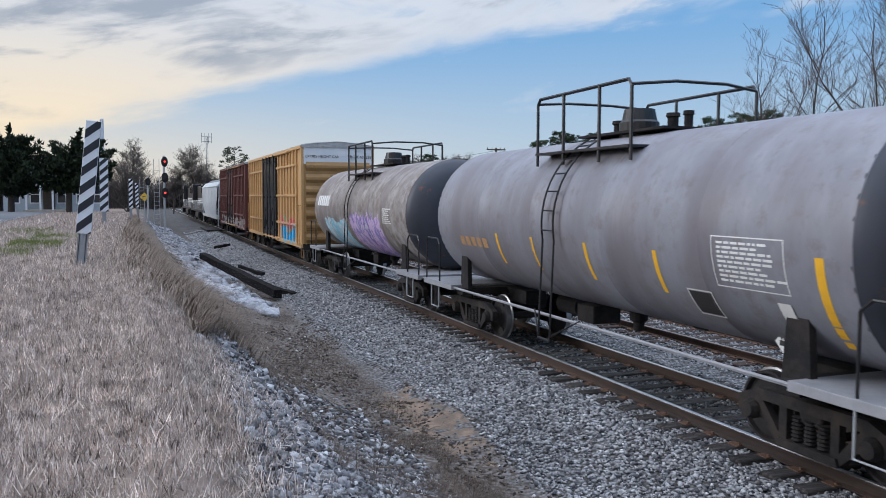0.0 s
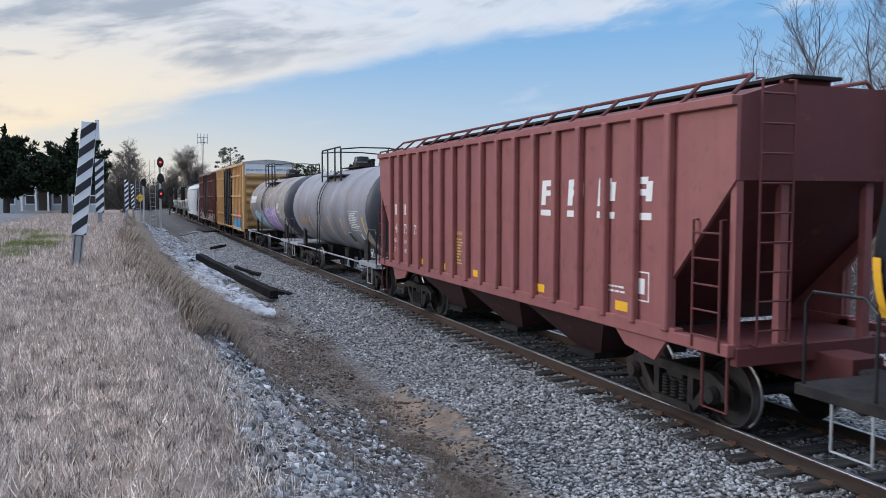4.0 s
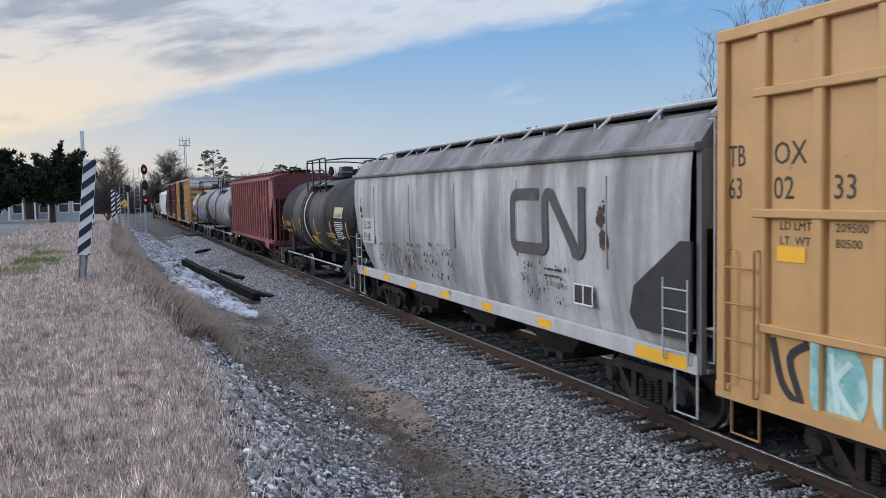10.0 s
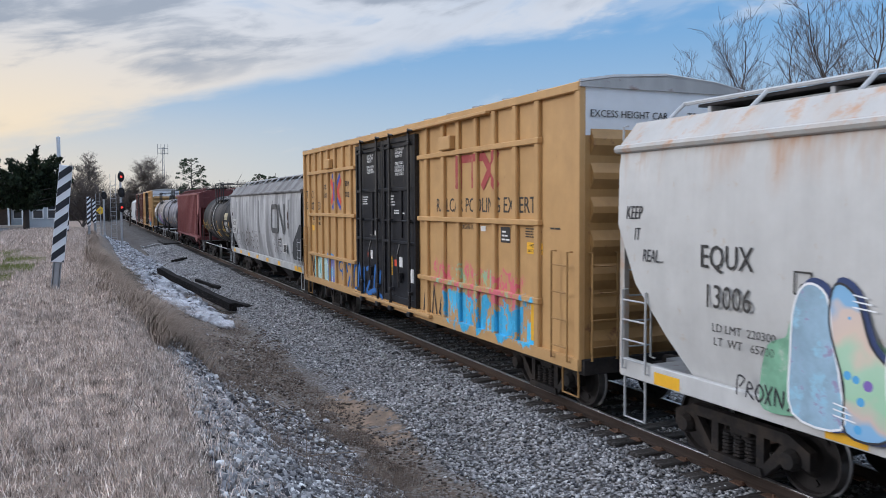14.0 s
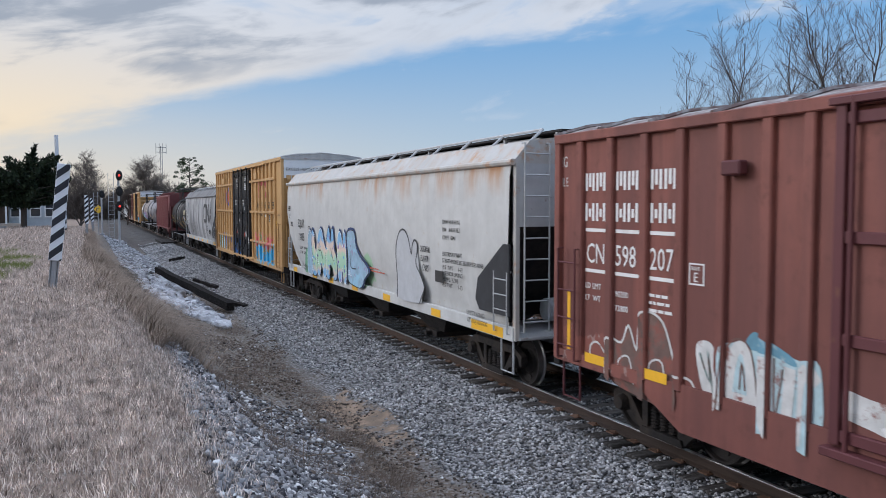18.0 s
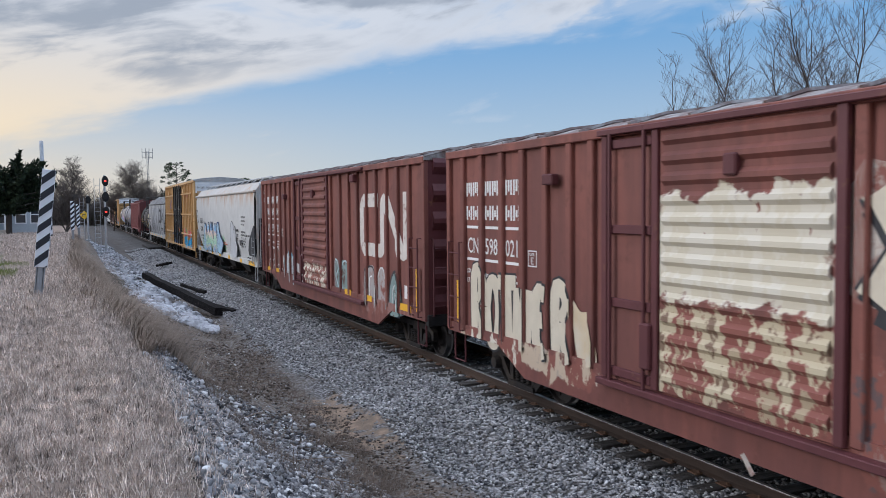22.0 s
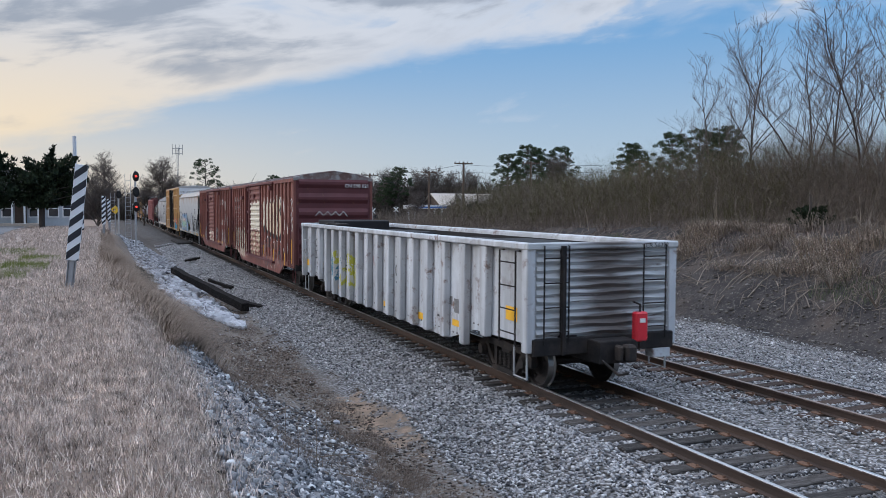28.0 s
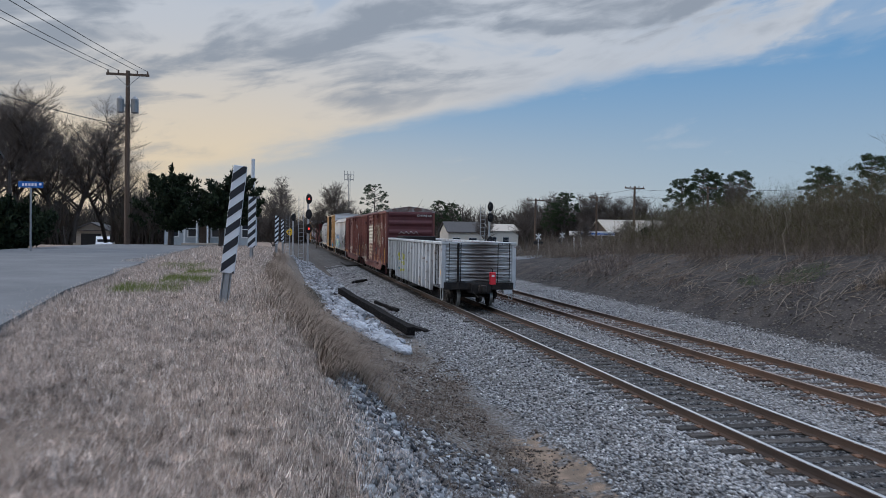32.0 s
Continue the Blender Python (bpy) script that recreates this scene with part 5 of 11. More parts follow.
# ---- poles, wires and signs ----
M_TIMBER = material("weathered_pole_timber", (0.12, 0.085, 0.065), rough=0.95, var=0.3, scale=5, bump=0.4, stretch=(6, 6, 0.5))
M_STEEL_G = material("grey_utility_steel", (0.26, 0.27, 0.285), rough=0.5, metal=0.3, var=0.12, scale=4, bump=0.04)
M_CERAMIC = material("brown_insulator", (0.10, 0.06, 0.045), rough=0.25, var=0.15, scale=9, bump=0.0)
M_WIRE = material("black_wire", (0.02, 0.02, 0.022), rough=0.6, var=0.1, bump=0.0)


def utility_pole(x, y, z, h, cans, label):
    th = thing("utility_pole", label, "utility pole", Matrix.Translation((x, y, z)), group="utility poles")
    bm = bmesh.new()
    tube(bm, [(0, 0, -0.5), (0, 0, h)], 0.17, 10, 0.12)
    part("pole", bm, M_TIMBER, th)
    part("crossarm", boxes([(-1.25, 1.25, -0.06, 0.06, h - 0.30, h - 0.16)], 0.01), M_TIMBER, th)
    for s in (-1, 1):
        part("brace", tubes([[(s * 0.75, -0.06, h - 0.28), (0, -0.13, h - 1.0)]], 0.02, 4), M_STEEL_G, th)
    for k in (-1.15, -0.55, 0.55, 1.15):
        bm = bmesh.new()
        lathe(bm, [(h - 0.16, 0.03), (h - 0.10, 0.055), (h - 0.06, 0.035), (h - 0.02, 0.055), (h + 0.03, 0.02)], "z", (k, 0, 0), 8)
        part("insulator", bm, M_CERAMIC, th)
    for s in cans:
        bm = bmesh.new()
        lathe(bm, [(h - 2.6, 0.16), (h - 2.55, 0.23), (h - 1.75, 0.23), (h - 1.68, 0.17), (h - 1.55, 0.04)], "z", (s * 0.42, -0.05, 0), 14)
        part("transformer", bm, M_STEEL_G, th, "grey round transformer can")
        part("bracket", boxes([(min(0, s * 0.25), max(0, s * 0.25), -0.05, 0.05, h - 2.2, h - 2.05)]), M_STEEL_G, th)
    return th


def sag_wire(a, b, sag, r, label="thin black overhead wire with a sag"):
    a, b = Vector(a), Vector(b)
    th = thing("overhead_wire", label, "wire", Matrix.Translation(a), group="overhead wires")
    pts = [(b - a) * k / 16 - Vector((0, 0, 4 * sag * (k / 16) * (1 - k / 16))) for k in range(17)]
    part("strand", tubes([pts], r, 4), M_WIRE, th)


utility_pole(-16.8, 52.9, 2.1, 10.7, (-1, 1), "tall weathered timber utility pole with two transformers")
for dx in (-1.15, -0.55, 0.55, 1.15):
    sag_wire((-16.8 + dx, 52.9, 12.8), (-22.5 + dx, -8, 12.6), 0.9, 0.016)
sag_wire((-16.8, 52.9, 9.4), (-22.5, -8, 9.0), 1.1, 0.022)
utility_pole(-22.5, -8, 1.9, 10.7, (), "timber utility pole beside the road behind")
for x, y, h in ((33.8, 90, 8.6), (44.5, 92, 9.0), (26.0, 104, 7.6), (38.0, 112, 8.6), (56, 84, 9.0)):
    utility_pole(x, y, ground_z(x, y, False), h, (1,) if x > 50 else (), "timber utility pole beside the far road")
for (x0, y0, z0), (x1, y1, z1) in (((26, 104, 7.7), (33.8, 90, 8.7)), ((33.8, 90, 8.7), (44.5, 92, 9.1)), ((44.5, 92, 9.1), (56, 84, 9.1)), ((56, 84, 9.1), (75, 70, 9.4)), ((38, 112, 8.6), (26, 104, 7.6))):
    for dz in (0, -0.9):
        sag_wire((x0, y0, z0 + dz), (x1, y1, z1 + dz), 0.25, 0.02)

# radio mast
th = thing("radio_mast", "thin grey lattice radio mast with aerials on top", "mast", Matrix.Translation((6.4, 173, 0)))
for k in range(3):
    a = k * 2.094
    part("leg", tubes([[(0.28 * math.cos(a), 0.28 * math.sin(a), -0.3), (0.2 * math.cos(a), 0.2 * math.sin(a), 15.4)]], 0.05, 5), M_STEEL_G, th)
part("lattice", tubes([[(0.27 * math.cos(k * 2.094), 0.27 * math.sin(k * 2.094), 0.5 * k), (0.27 * math.cos((k + 1) * 2.094), 0.27 * math.sin((k + 1) * 2.094), 0.5 * k + 0.5)] for k in range(30)], 0.03, 4), M_STEEL_G, th)
for z in (14.2, 15.2):
    part("aerial_arm", tubes([[(-1.0, 0, z), (1.0, 0, z)]], 0.06, 5), M_STEEL_G, th)
for x in (-1.0, -0.35, 0.35, 1.0):
    part("aerial", tubes([[(x, 0, 13.9), (x, 0, 16.0)]], 0.05, 5), M_STEEL_G, th)

# street sign: unreadable writing as bars
M_BLUE = material("blue_sign_sheet", (0.02, 0.13, 0.46), rough=0.4, var=0.08, bump=0.0)
th = thing("street_sign", "blue street name sign with white lettering bars", "street sign", pose(-16.3, 32, 2.2))
part("post", tubes([[(0, 0, -0.3), (0, 0, 2.35)]], 0.035, 8), M_GALV, th)
part("plate", boxes([(-0.42, 0.42, -0.012, 0.012, 2.36, 2.58)], 0.005), M_BLUE, th, "blue plate")
for k in range(5):
    part("letter_bar", boxes([(-0.29 + 0.105 * k, -0.29 + 0.105 * k + 0.07, -0.018, -0.0125, 2.42, 2.52)]), M_PANEL_W, th, "white bar")
part("letter_bar", boxes([(0.28, 0.36, -0.018, -0.0125, 2.45, 2.53)]), M_PANEL_W, th, "white bar")

# warning sign with a bent arrow
M_YELLOW = material("yellow_warning_sheet", (0.80, 0.50, 0.02), rough=0.45, var=0.08, bump=0.0)
th = thing("warning_sign", "yellow diamond warning sign with a black bent arrow", "road sign", pose(-6.6, 90, 2.94))
part("post", boxes([(-0.035, 0.035, 0.02, 0.06, ground_z(-6.6, 90) - 3.1, 0.1)]), M_GALV, th)
bm = bmesh.new()
box(bm, -0.33, 0.33, -0.015, 0.015, -0.33, 0.33, 0.02)
bmesh.ops.rotate(bm, verts=bm.verts, cent=(0, 0, 0), matrix=Matrix.Rotation(radians(45), 3, "Y"))
part("plate", bm, M_YELLOW, th, "yellow diamond plate")
part("arrow", boxes([(-0.19, -0.12, -0.022, -0.016, -0.18, 0.10), (-0.118, 0.10, -0.022, -0.016, 0.04, 0.10)]), M_PANEL_B, th, "black bent arrow")

# railway signals
M_SIGBLACK = material("black_signal_paint", (0.014, 0.014, 0.016), rough=0.6, var=0.2, bump=0.05)
M_SILVER = material("silver_mast_paint", (0.42, 0.43, 0.45), rough=0.5, metal=0.3, var=0.12, bump=0.05)
M_REDLAMP = bpy.data.materials.new("red_signal_lens")
M_REDLAMP.use_nodes = True
pb_ = M_REDLAMP.node_tree.nodes["Principled BSDF"]
pb_.inputs["Base Color"].default_value = (0.5, 0.01, 0.01, 1)
pb_.inputs["Emission Color"].default_value, pb_.inputs["Emission Strength"].default_value = (1.0, 0.05, 0.03, 1), 1.6


def signal(x, y, z0, heads, label, turn=0):
    th = thing("railway_signal", label, "railway signal", pose(x, y, z0, 0, 0, turn), group="railway signals")
    top = max(h for h, _, _ in heads)
    part("mast", tubes([[(0, 0, -0.4), (0, 0, top + 0.45)]], 0.085, 8), M_SILVER, th, "silver mast")
    part("base", boxes([(-0.25, 0.25, -0.25, 0.25, -0.4, 0.25)], 0.03), M_STEEL_G, th)
    for s in (-0.2, 0.2):
        part("ladder_rail", tubes([[(s - 0.55, 0.1, 0), (s - 0.55, 0.1, top + 0.2)]], 0.025, 4), M_SILVER, th)
    for k in range(int((top - 0.2) / 0.34)):
        part("rung", tubes([[(-0.75, 0.1, 0.3 + 0.34 * k), (-0.35, 0.1, 0.3 + 0.34 * k)]], 0.018, 4), M_SILVER, th)
    for z, mat, lit in heads:
        bm = bmesh.new()
        lathe(bm, [(-0.14, 0.10), (-0.13, 0.25), (-0.10, 0.25), (-0.09, 0.16), (0.16, 0.15), (0.2, 0.05)], "y", (0.05, 0, z), 18)
        for v in bm.verts:
            v.co.z = z + (v.co.z - z) * 1.6
        head = part("signal_head", bm, mat, th, "round signal head")
        bm = bmesh.new()
        lathe(bm, [(-0.46, 0.15), (-0.16, 0.15)], "y", (0.05, 0, z), 12)
        part("hood", bm, M_SIGBLACK, head)
        bm = bmesh.new()
        lathe(bm, [(-0.48, 0.02), (-0.475, 0.075), (-0.462, 0.08)], "y", (0.05, 0, z), 12)
        part("lens", bm, M_REDLAMP if lit else M_SIGBLACK, head, "red lit lens" if lit else "dark lens")
    return th


gz = ground_z(-5.36, 66.4, False)
signal(-5.36, 66.4, gz, [(5.7 - gz, M_SIGBLACK, 1), (4.47 - gz, M_SIGBLACK, 0), (3.3 - gz, M_SIGBLACK, 1)], "silver railway signal mast with red lights lit")
signal(9.8, 66.4, -0.4, [(5.8, M_SIGBLACK, 0), (4.9, M_SIGBLACK, 0), (2.9, M_SIGBLACK, 0)], "silver railway signal mast with dark heads")
signal(-6.3, 88, 0.2, [(4.3, M_SIGBLACK, 0)], "farther railway signal mast beside the crossing")
# level crossing: timbers, far road, crossbucks
M_PLANK = material("crossing_timber", (0.030, 0.027, 0.026), rough=0.9, var=0.4, scale=4, bump=0.4, stretch=(6, 0.6, 1))
cr = thing("level_crossing", "dark timber planks laid across both tracks", "crossing", kind="structure")
for tx in TRACKS:
    for k, x in enumerate((-2.2, -1.85, -1.5, -1.15, -0.48, -0.14, 0.2, 0.54, 0.98, 1.33, 1.68)):
        part("plank", boxes([(tx + x - 0.02, tx + x + 0.29, 76, 84, -0.2, -0.012)], 0.012), M_PLANK, cr)


def strip_road(pts, half, label):
    V, Fq = [], []
    for k, (x, y) in enumerate(pts):
        a, b = pts[max(0, k - 1)], pts[min(len(pts) - 1, k + 1)]
        d = Vector((b[0] - a[0], b[1] - a[1])).normalized()
        for s in (-1, 0, 1):
            px, py = x - d.y * half * s, y + d.x * half * s
            V.append((px, py, ground_z(px, py, False) + 0.07 + (0.03 if s == 0 else 0)))
        if k:
            i = 3 * (k - 1)
            Fq += [(i, i + 3, i + 4, i + 1), (i + 1, i + 4, i + 5, i + 2)]
    ob = data_object("road", V, Fq, M_ASPHALT)
    md = ob.modifiers.new("thick", "SOLIDIFY")
    md.thickness, md.offset = 0.1, -1
    tagged(ob, label, "road", kind="structure")


strip_road([(7.6, 80), (12, 82), (18, 88), (24, 94), (32, 99), (42, 102), (60, 104), (90, 105), (140, 106)], 3.6, "pale far road beyond the crossing")

M_WHITE = material("white_painted_board", (0.68, 0.69, 0.70), rough=0.6, var=0.1, bump=0.03)


def crossbuck(x, y, z, h, turn):
    th = thing("crossbuck", "white railway crossbuck sign on a post", "road sign", pose(x, y, z, 0, 0, turn), group="crossing signs")
    part("post", tubes([[(0, 0, -0.3), (0, 0, h + 0.5)]], 0.05, 8), M_SILVER, th)
    for s in (-1, 1):
        bm = bmesh.new()
        box(bm, -0.45, 0.45, -0.012 + 0.02 * s, 0.012 + 0.02 * s, -0.07, 0.07, 0.004)
        bmesh.ops.rotate(bm, verts=bm.verts, cent=(0, 0, 0), matrix=Matrix.Rotation(radians(45 * s), 3, "Y"))
        bmesh.ops.translate(bm, verts=bm.verts, vec=(0, -0.09, h))
        part("board", bm, M_WHITE, th, "white crossed board")
    for s in (-0.35, 0.35):
        bm = bmesh.new()
        lathe(bm, [(-0.14, 0.26), (-0.11, 0.28), (-0.05, 0.10)], "y", (s, 0, h - 0.75), 12)
        part("flasher", bm, M_SIGBLACK, th, "black round flasher")
    part("arm", boxes([(-0.4, 0.4, -0.04, 0.0, h - 0.78, h - 0.72)]), M_SIGBLACK, th)


crossbuck(28.4, 100, 0.1, 2.9, -12)
crossbuck(24.5, 98, 0.1, 2.7, -12)

# ---- houses and far buildings ----
M_SIDING = material("pale_blue_siding", (0.38, 0.42, 0.46), rough=0.8, var=0.1, scale=5, bump=0.1)
M_SHINGLE = material("dark_shingle", (0.085, 0.08, 0.08), rough=0.95, var=0.3, scale=12, bump=0.3)
M_TANWALL = material("tan_siding", (0.36, 0.31, 0.26), rough=0.85, var=0.12, bump=0.1)
M_CREAM = material("cream_metal_wall", (0.62, 0.57, 0.50), rough=0.7, var=0.1, bump=0.05)
M_DARKWALL = material("brown_house_wall", (0.10, 0.075, 0.06), rough=0.9, var=0.25, bump=0.2)
M_PANE = material("dark_window_glass", (0.03, 0.035, 0.045), rough=0.08, var=0.1, bump=0.0, spec=0.6)


def gable_roof(x0, x1, y0, y1, z, rise, over=0.3):
    bm = bmesh.new()
    ym = (y0 + y1) / 2
    o = [(y0 - over, z - 0.05), (ym, z + rise), (y1 + over, z - 0.05), (y1 + over, z + 0.1), (ym, z + rise + 0.16), (y0 - over, z + 0.1)]
    a = [bm.verts.new((x0 - over, yy, zz)) for yy, zz in o]
    b = [bm.verts.new((x1 + over, yy, zz)) for yy, zz in o]
    for k in range(6):
        bm.faces.new((a[k], a[(k + 1) % 6], b[(k + 1) % 6], b[k]))
    bm.faces.new((a[0], a[1], a[4], a[5]))
    bm.faces.new((a[1], a[2], a[3], a[4]))
    bm.faces.new((b[0], b[5], b[4], b[1]))
    bm.faces.new((b[1], b[4], b[3], b[2]))
    return bm


def gable_body(x0, x1, y0, y1, z0, z1, rise):
    bm = bmesh.new()
    ym = (y0 + y1) / 2
    o = [(y0, z0), (y0, z1), (ym, z1 + rise - 0.04), (y1, z1), (y1, z0)]
    a = [bm.verts.new((x0, yy, zz)) for yy, zz in o]
    b = [bm.verts.new((x1, yy, zz)) for yy, zz in o]
    for k in range(5):
        bm.faces.new((a[k], a[(k + 1) % 5], b[(k + 1) % 5], b[k]))
    bm.faces.new(a)
    bm.faces.new(b)
    return bm


def window_in(parent, x, z, w, h, y):
    f = part("window", boxes([(x - w / 2 - 0.08, x + w / 2 + 0.08, y - 0.05, y - 0.003, z - 0.08, z), (x - w / 2 - 0.08, x + w / 2 + 0.08, y - 0.05, y - 0.003, z + h, z + h + 0.08),
                              (x - w / 2 - 0.08, x - w / 2, y - 0.05, y - 0.003, z, z + h), (x + w / 2, x + w / 2 + 0.08, y - 0.05, y - 0.003, z, z + h), (x - w / 2, x + w / 2, y - 0.045, y - 0.003, z + h / 2 - 0.03, z + h / 2 + 0.03)]), M_WHITE, parent, "white window frame")
    part("pane", boxes([(x - w / 2, x + w / 2, y - 0.02, y - 0.004, z, z + h)]), M_PANE, f, "dark glass pane")


h_ = thing("house", "pale blue-grey house with a white-posted porch", "house", Matrix.Translation((0, 66, 1.7)))
part("wall", gable_body(-16.4, -9.6, 0, 7, -0.3, 2.6, 1.7), M_SIDING, h_)
part("roof", gable_roof(-16.4, -9.6, 0, 7, 2.6, 1.7), M_SHINGLE, h_, "dark shingle roof")
part("porch_roof", boxes([(-14.9, -11.9, -2.0, 0.0, 2.3, 2.48)], 0.03), M_SHINGLE, h_)
part("porch_beam", boxes([(-14.8, -12.0, -1.95, -1.80, 2.12, 2.3)]), M_WHITE, h_)
part("porch_floor", boxes([(-14.9, -11.9, -2.0, 0.0, -0.1, 0.35)], 0.02), M_TANWALL, h_)
for x in (-14.7, -13.8, -13.0, -12.1):
    part("porch_post", boxes([(x - 0.06, x + 0.06, -1.93, -1.81, 0.35, 2.12)]), M_WHITE, h_, "white post")
for x in (-15.7, -14.3, -12.5, -11.2, -10.2):
    window_in(h_, x, 0.85, 0.62, 1.2, 0)
part("front_door", boxes([(-13.8, -13.0, -0.05, -0.003, 0.35, 2.1)], 0.01), M_DARKWALL, h_, "dark front door")
part("chimney", boxes([(-13.2, -12.7, 3.0, 3.5, 3.5, 4.9)], 0.02), M_TANWALL, h_)

g_ = thing("garage", "tan garage with a black panel as its shaded doorway", "garage", Matrix.Translation((-3.4, 107, ground_z(-30.8, 107, False) + 0.25)) @ Matrix.Scale(1.3, 4))
bm = bmesh.new()
o2 = [(-22.7, -0.3), (-22.7, 1.7), (-21.1, 2.4), (-19.5, 1.7), (-19.5, -0.3)]
prism(bm, o2, 0, 5)
part("wall", bm, M_TANWALL, g_)
part("roof", boxes([(-22.9, -19.3, -0.2, 5.2, 1.72, 1.78)]), M_SHINGLE, g_)
for s in (-1, 1):
    bm = bmesh.new()
    prism(bm, [(-21.1, 2.42), (-21.1 + s * 1.85, 1.62), (-21.1 + s * 1.85, 1.74), (-21.1, 2.56)], -0.25, 5.25)
    part("roof_slope", bm, M_SHINGLE, g_)
# black panel on the wall paints the doorway's dark inside
part("door", boxes([(-22.0, -20.2, -0.04, -0.003, -0.2, 1.45)], 0.01), M_SIGBLACK, g_, "black panel standing for the shaded doorway")

d_ = thing("old_house", "dark brown old house with a white gable edge", "house", Matrix.Translation((0, 34, 2.0)))
part("wall", gable_body(-32, -21.0, 0, 8, -0.3, 4.4, 2.0), M_DARKWALL, d_)
part("roof", gable_roof(-32, -21.0, 0, 8, 4.4, 2.0, 0.5), M_SHINGLE, d_)
part("fascia", boxes([(-32.5, -20.5, -0.53, -0.50, 4.25, 4.5)]), M_WHITE, d_)
for x in (-30, -26, -23.2):
    window_in(d_, x, 1.0, 0.9, 1.5, 0)

M_CARWHITE = material("white_car_paint", (0.66, 0.67, 0.69), rough=0.25, var=0.04, bump=0.0, spec=0.6)
M_TYRE = material("tyre_rubber", (0.012, 0.012, 0.013), rough=0.85, var=0.2, bump=0.05)


def van(x, y, z, turn, label):
    th = thing("parked_van", label, "van", pose(x, y, z, 0, 0, turn), group="parked vehicles")
    bm = bmesh.new()
    prism(bm, [(-2.3, 0.35), (-2.35, 0.9), (-2.1, 1.05), (-1.35, 1.72), (-1.1, 1.8), (2.1, 1.8), (2.3, 1.6), (2.35, 0.9), (2.3, 0.35)], -0.9, 0.9)
    bmesh.ops.rotate(bm, verts=bm.verts, cent=(0, 0, 0), matrix=Matrix.Rotation(radians(90), 3, "Z"))
    bmesh.ops.bevel(bm, geom=bm.edges[:], offset=0.06, segments=2, affect="EDGES")
    part("body", bm, M_CARWHITE, th, "white body")
    for s in (-1, 1):
        part("side_window", boxes([(s * 0.90 - 0.012, s * 0.90 + 0.012, -1.0, 1.9, 1.08, 1.62)], 0.01), M_PANE, th, "dark glass")
        part("headlight", boxes([(s * 0.62 - 0.16, s * 0.62 + 0.16, -2.38, -2.28, 0.72, 0.88)], 0.02), M_SILVER, th, "clear headlight")
    part("windscreen", boxes([(-0.72, 0.72, -1.95, -1.5, 1.18, 1.50)], 0.02), M_PANE, th, "dark windscreen")
    part("grille", boxes([(-0.4, 0.4, -2.37, -2.30, 0.55, 0.70)], 0.01), M_SIGBLACK, th, "black grille")
    for sx in (-0.82, 0.82):
        for sy in (-1.45, 1.4):
            bm = bmesh.new()
            lathe(bm, [(-0.11, 0.18), (-0.11, 0.32), (0.11, 0.32), (0.11, 0.18)], "x", (sx, sy, 0.32), 16)
            w_ = part("wheel", bm, M_TYRE, th, "black tyre")
            bm = bmesh.new()
            lathe(bm, [(-0.125, 0.04), (-0.118, 0.18), (0.118, 0.18), (0.125, 0.04)], "x", (sx, sy, 0.32), 12)
            part("rim", bm, M_SILVER, w_, "silver rim")


van(-28.3, 102.5, ground_z(-28.3, 102.5, False), 10, "white van parked at the road's end")
van(-19.4, 95, 1.1, 70, "white van parked before the house")


def shed(name_, label, cat, x0, x1, y0, y1, z0, z1, rise, wall, roof, wins):
    b_ = thing(name_, label, cat, Matrix.Translation((0, 0, z0)))
    part("wall", gable_body(x0, x1, y0, y1, -0.3, z1 - z0, rise), wall, b_)
    part("roof", gable_roof(x0, x1, y0, y1, z1 - z0, rise), roof, b_)
    for x in wins:
        window_in(b_, x, 0.9, 1.4, 1.3, y0)


M_ROOFPALE = material("pale_metal_roof", (0.44, 0.385, 0.32), rough=0.55, var=0.12, bump=0.06)
shed("long_building", "long low building with a pale cream roof", "building", 45.5, 57, 125, 134, 0.2, 3.6, 2.0, M_DARKWALL, M_ROOFPALE, (47, 50, 53, 56))
shed("far_building", "pale low building beyond the crossing", "building", 31, 38.5, 180, 190, 0.0, 4.2, 1.3, M_CREAM, M_SHINGLE, (33, 35.5))
shed("far_building", "pale low building beyond the crossing", "building", 39.5, 47, 182, 192, 0.0, 3.6, 1.6, M_CREAM, M_ROOFPALE, (41, 44))
shed("far_building", "white house behind the rail crossing", "building", 21.5, 28, 140, 148, 0.0, 3.2, 1.8, M_CREAM, M_SHINGLE, (23, 26))
c_ = thing("canopy", "white flat-roofed fuel station canopy on posts", "canopy", Matrix.Translation((42.5, 125, 0.1)))
part("roof", boxes([(-3.0, 3.0, -2.5, 2.5, 2.9, 3.6)], 0.04), M_WHITE, c_)
part("fascia_stripe", boxes([(-3.0, 3.0, -2.53, -2.504, 3.1, 3.3)]), M_BLUE, c_, "blue stripe")
for x in (-2.4, 2.4):
    for y in (-1.6, 1.6):
        part("post", boxes([(x - 0.12, x + 0.12, y - 0.12, y + 0.12, -0.3, 2.9)]), M_WHITE, c_)
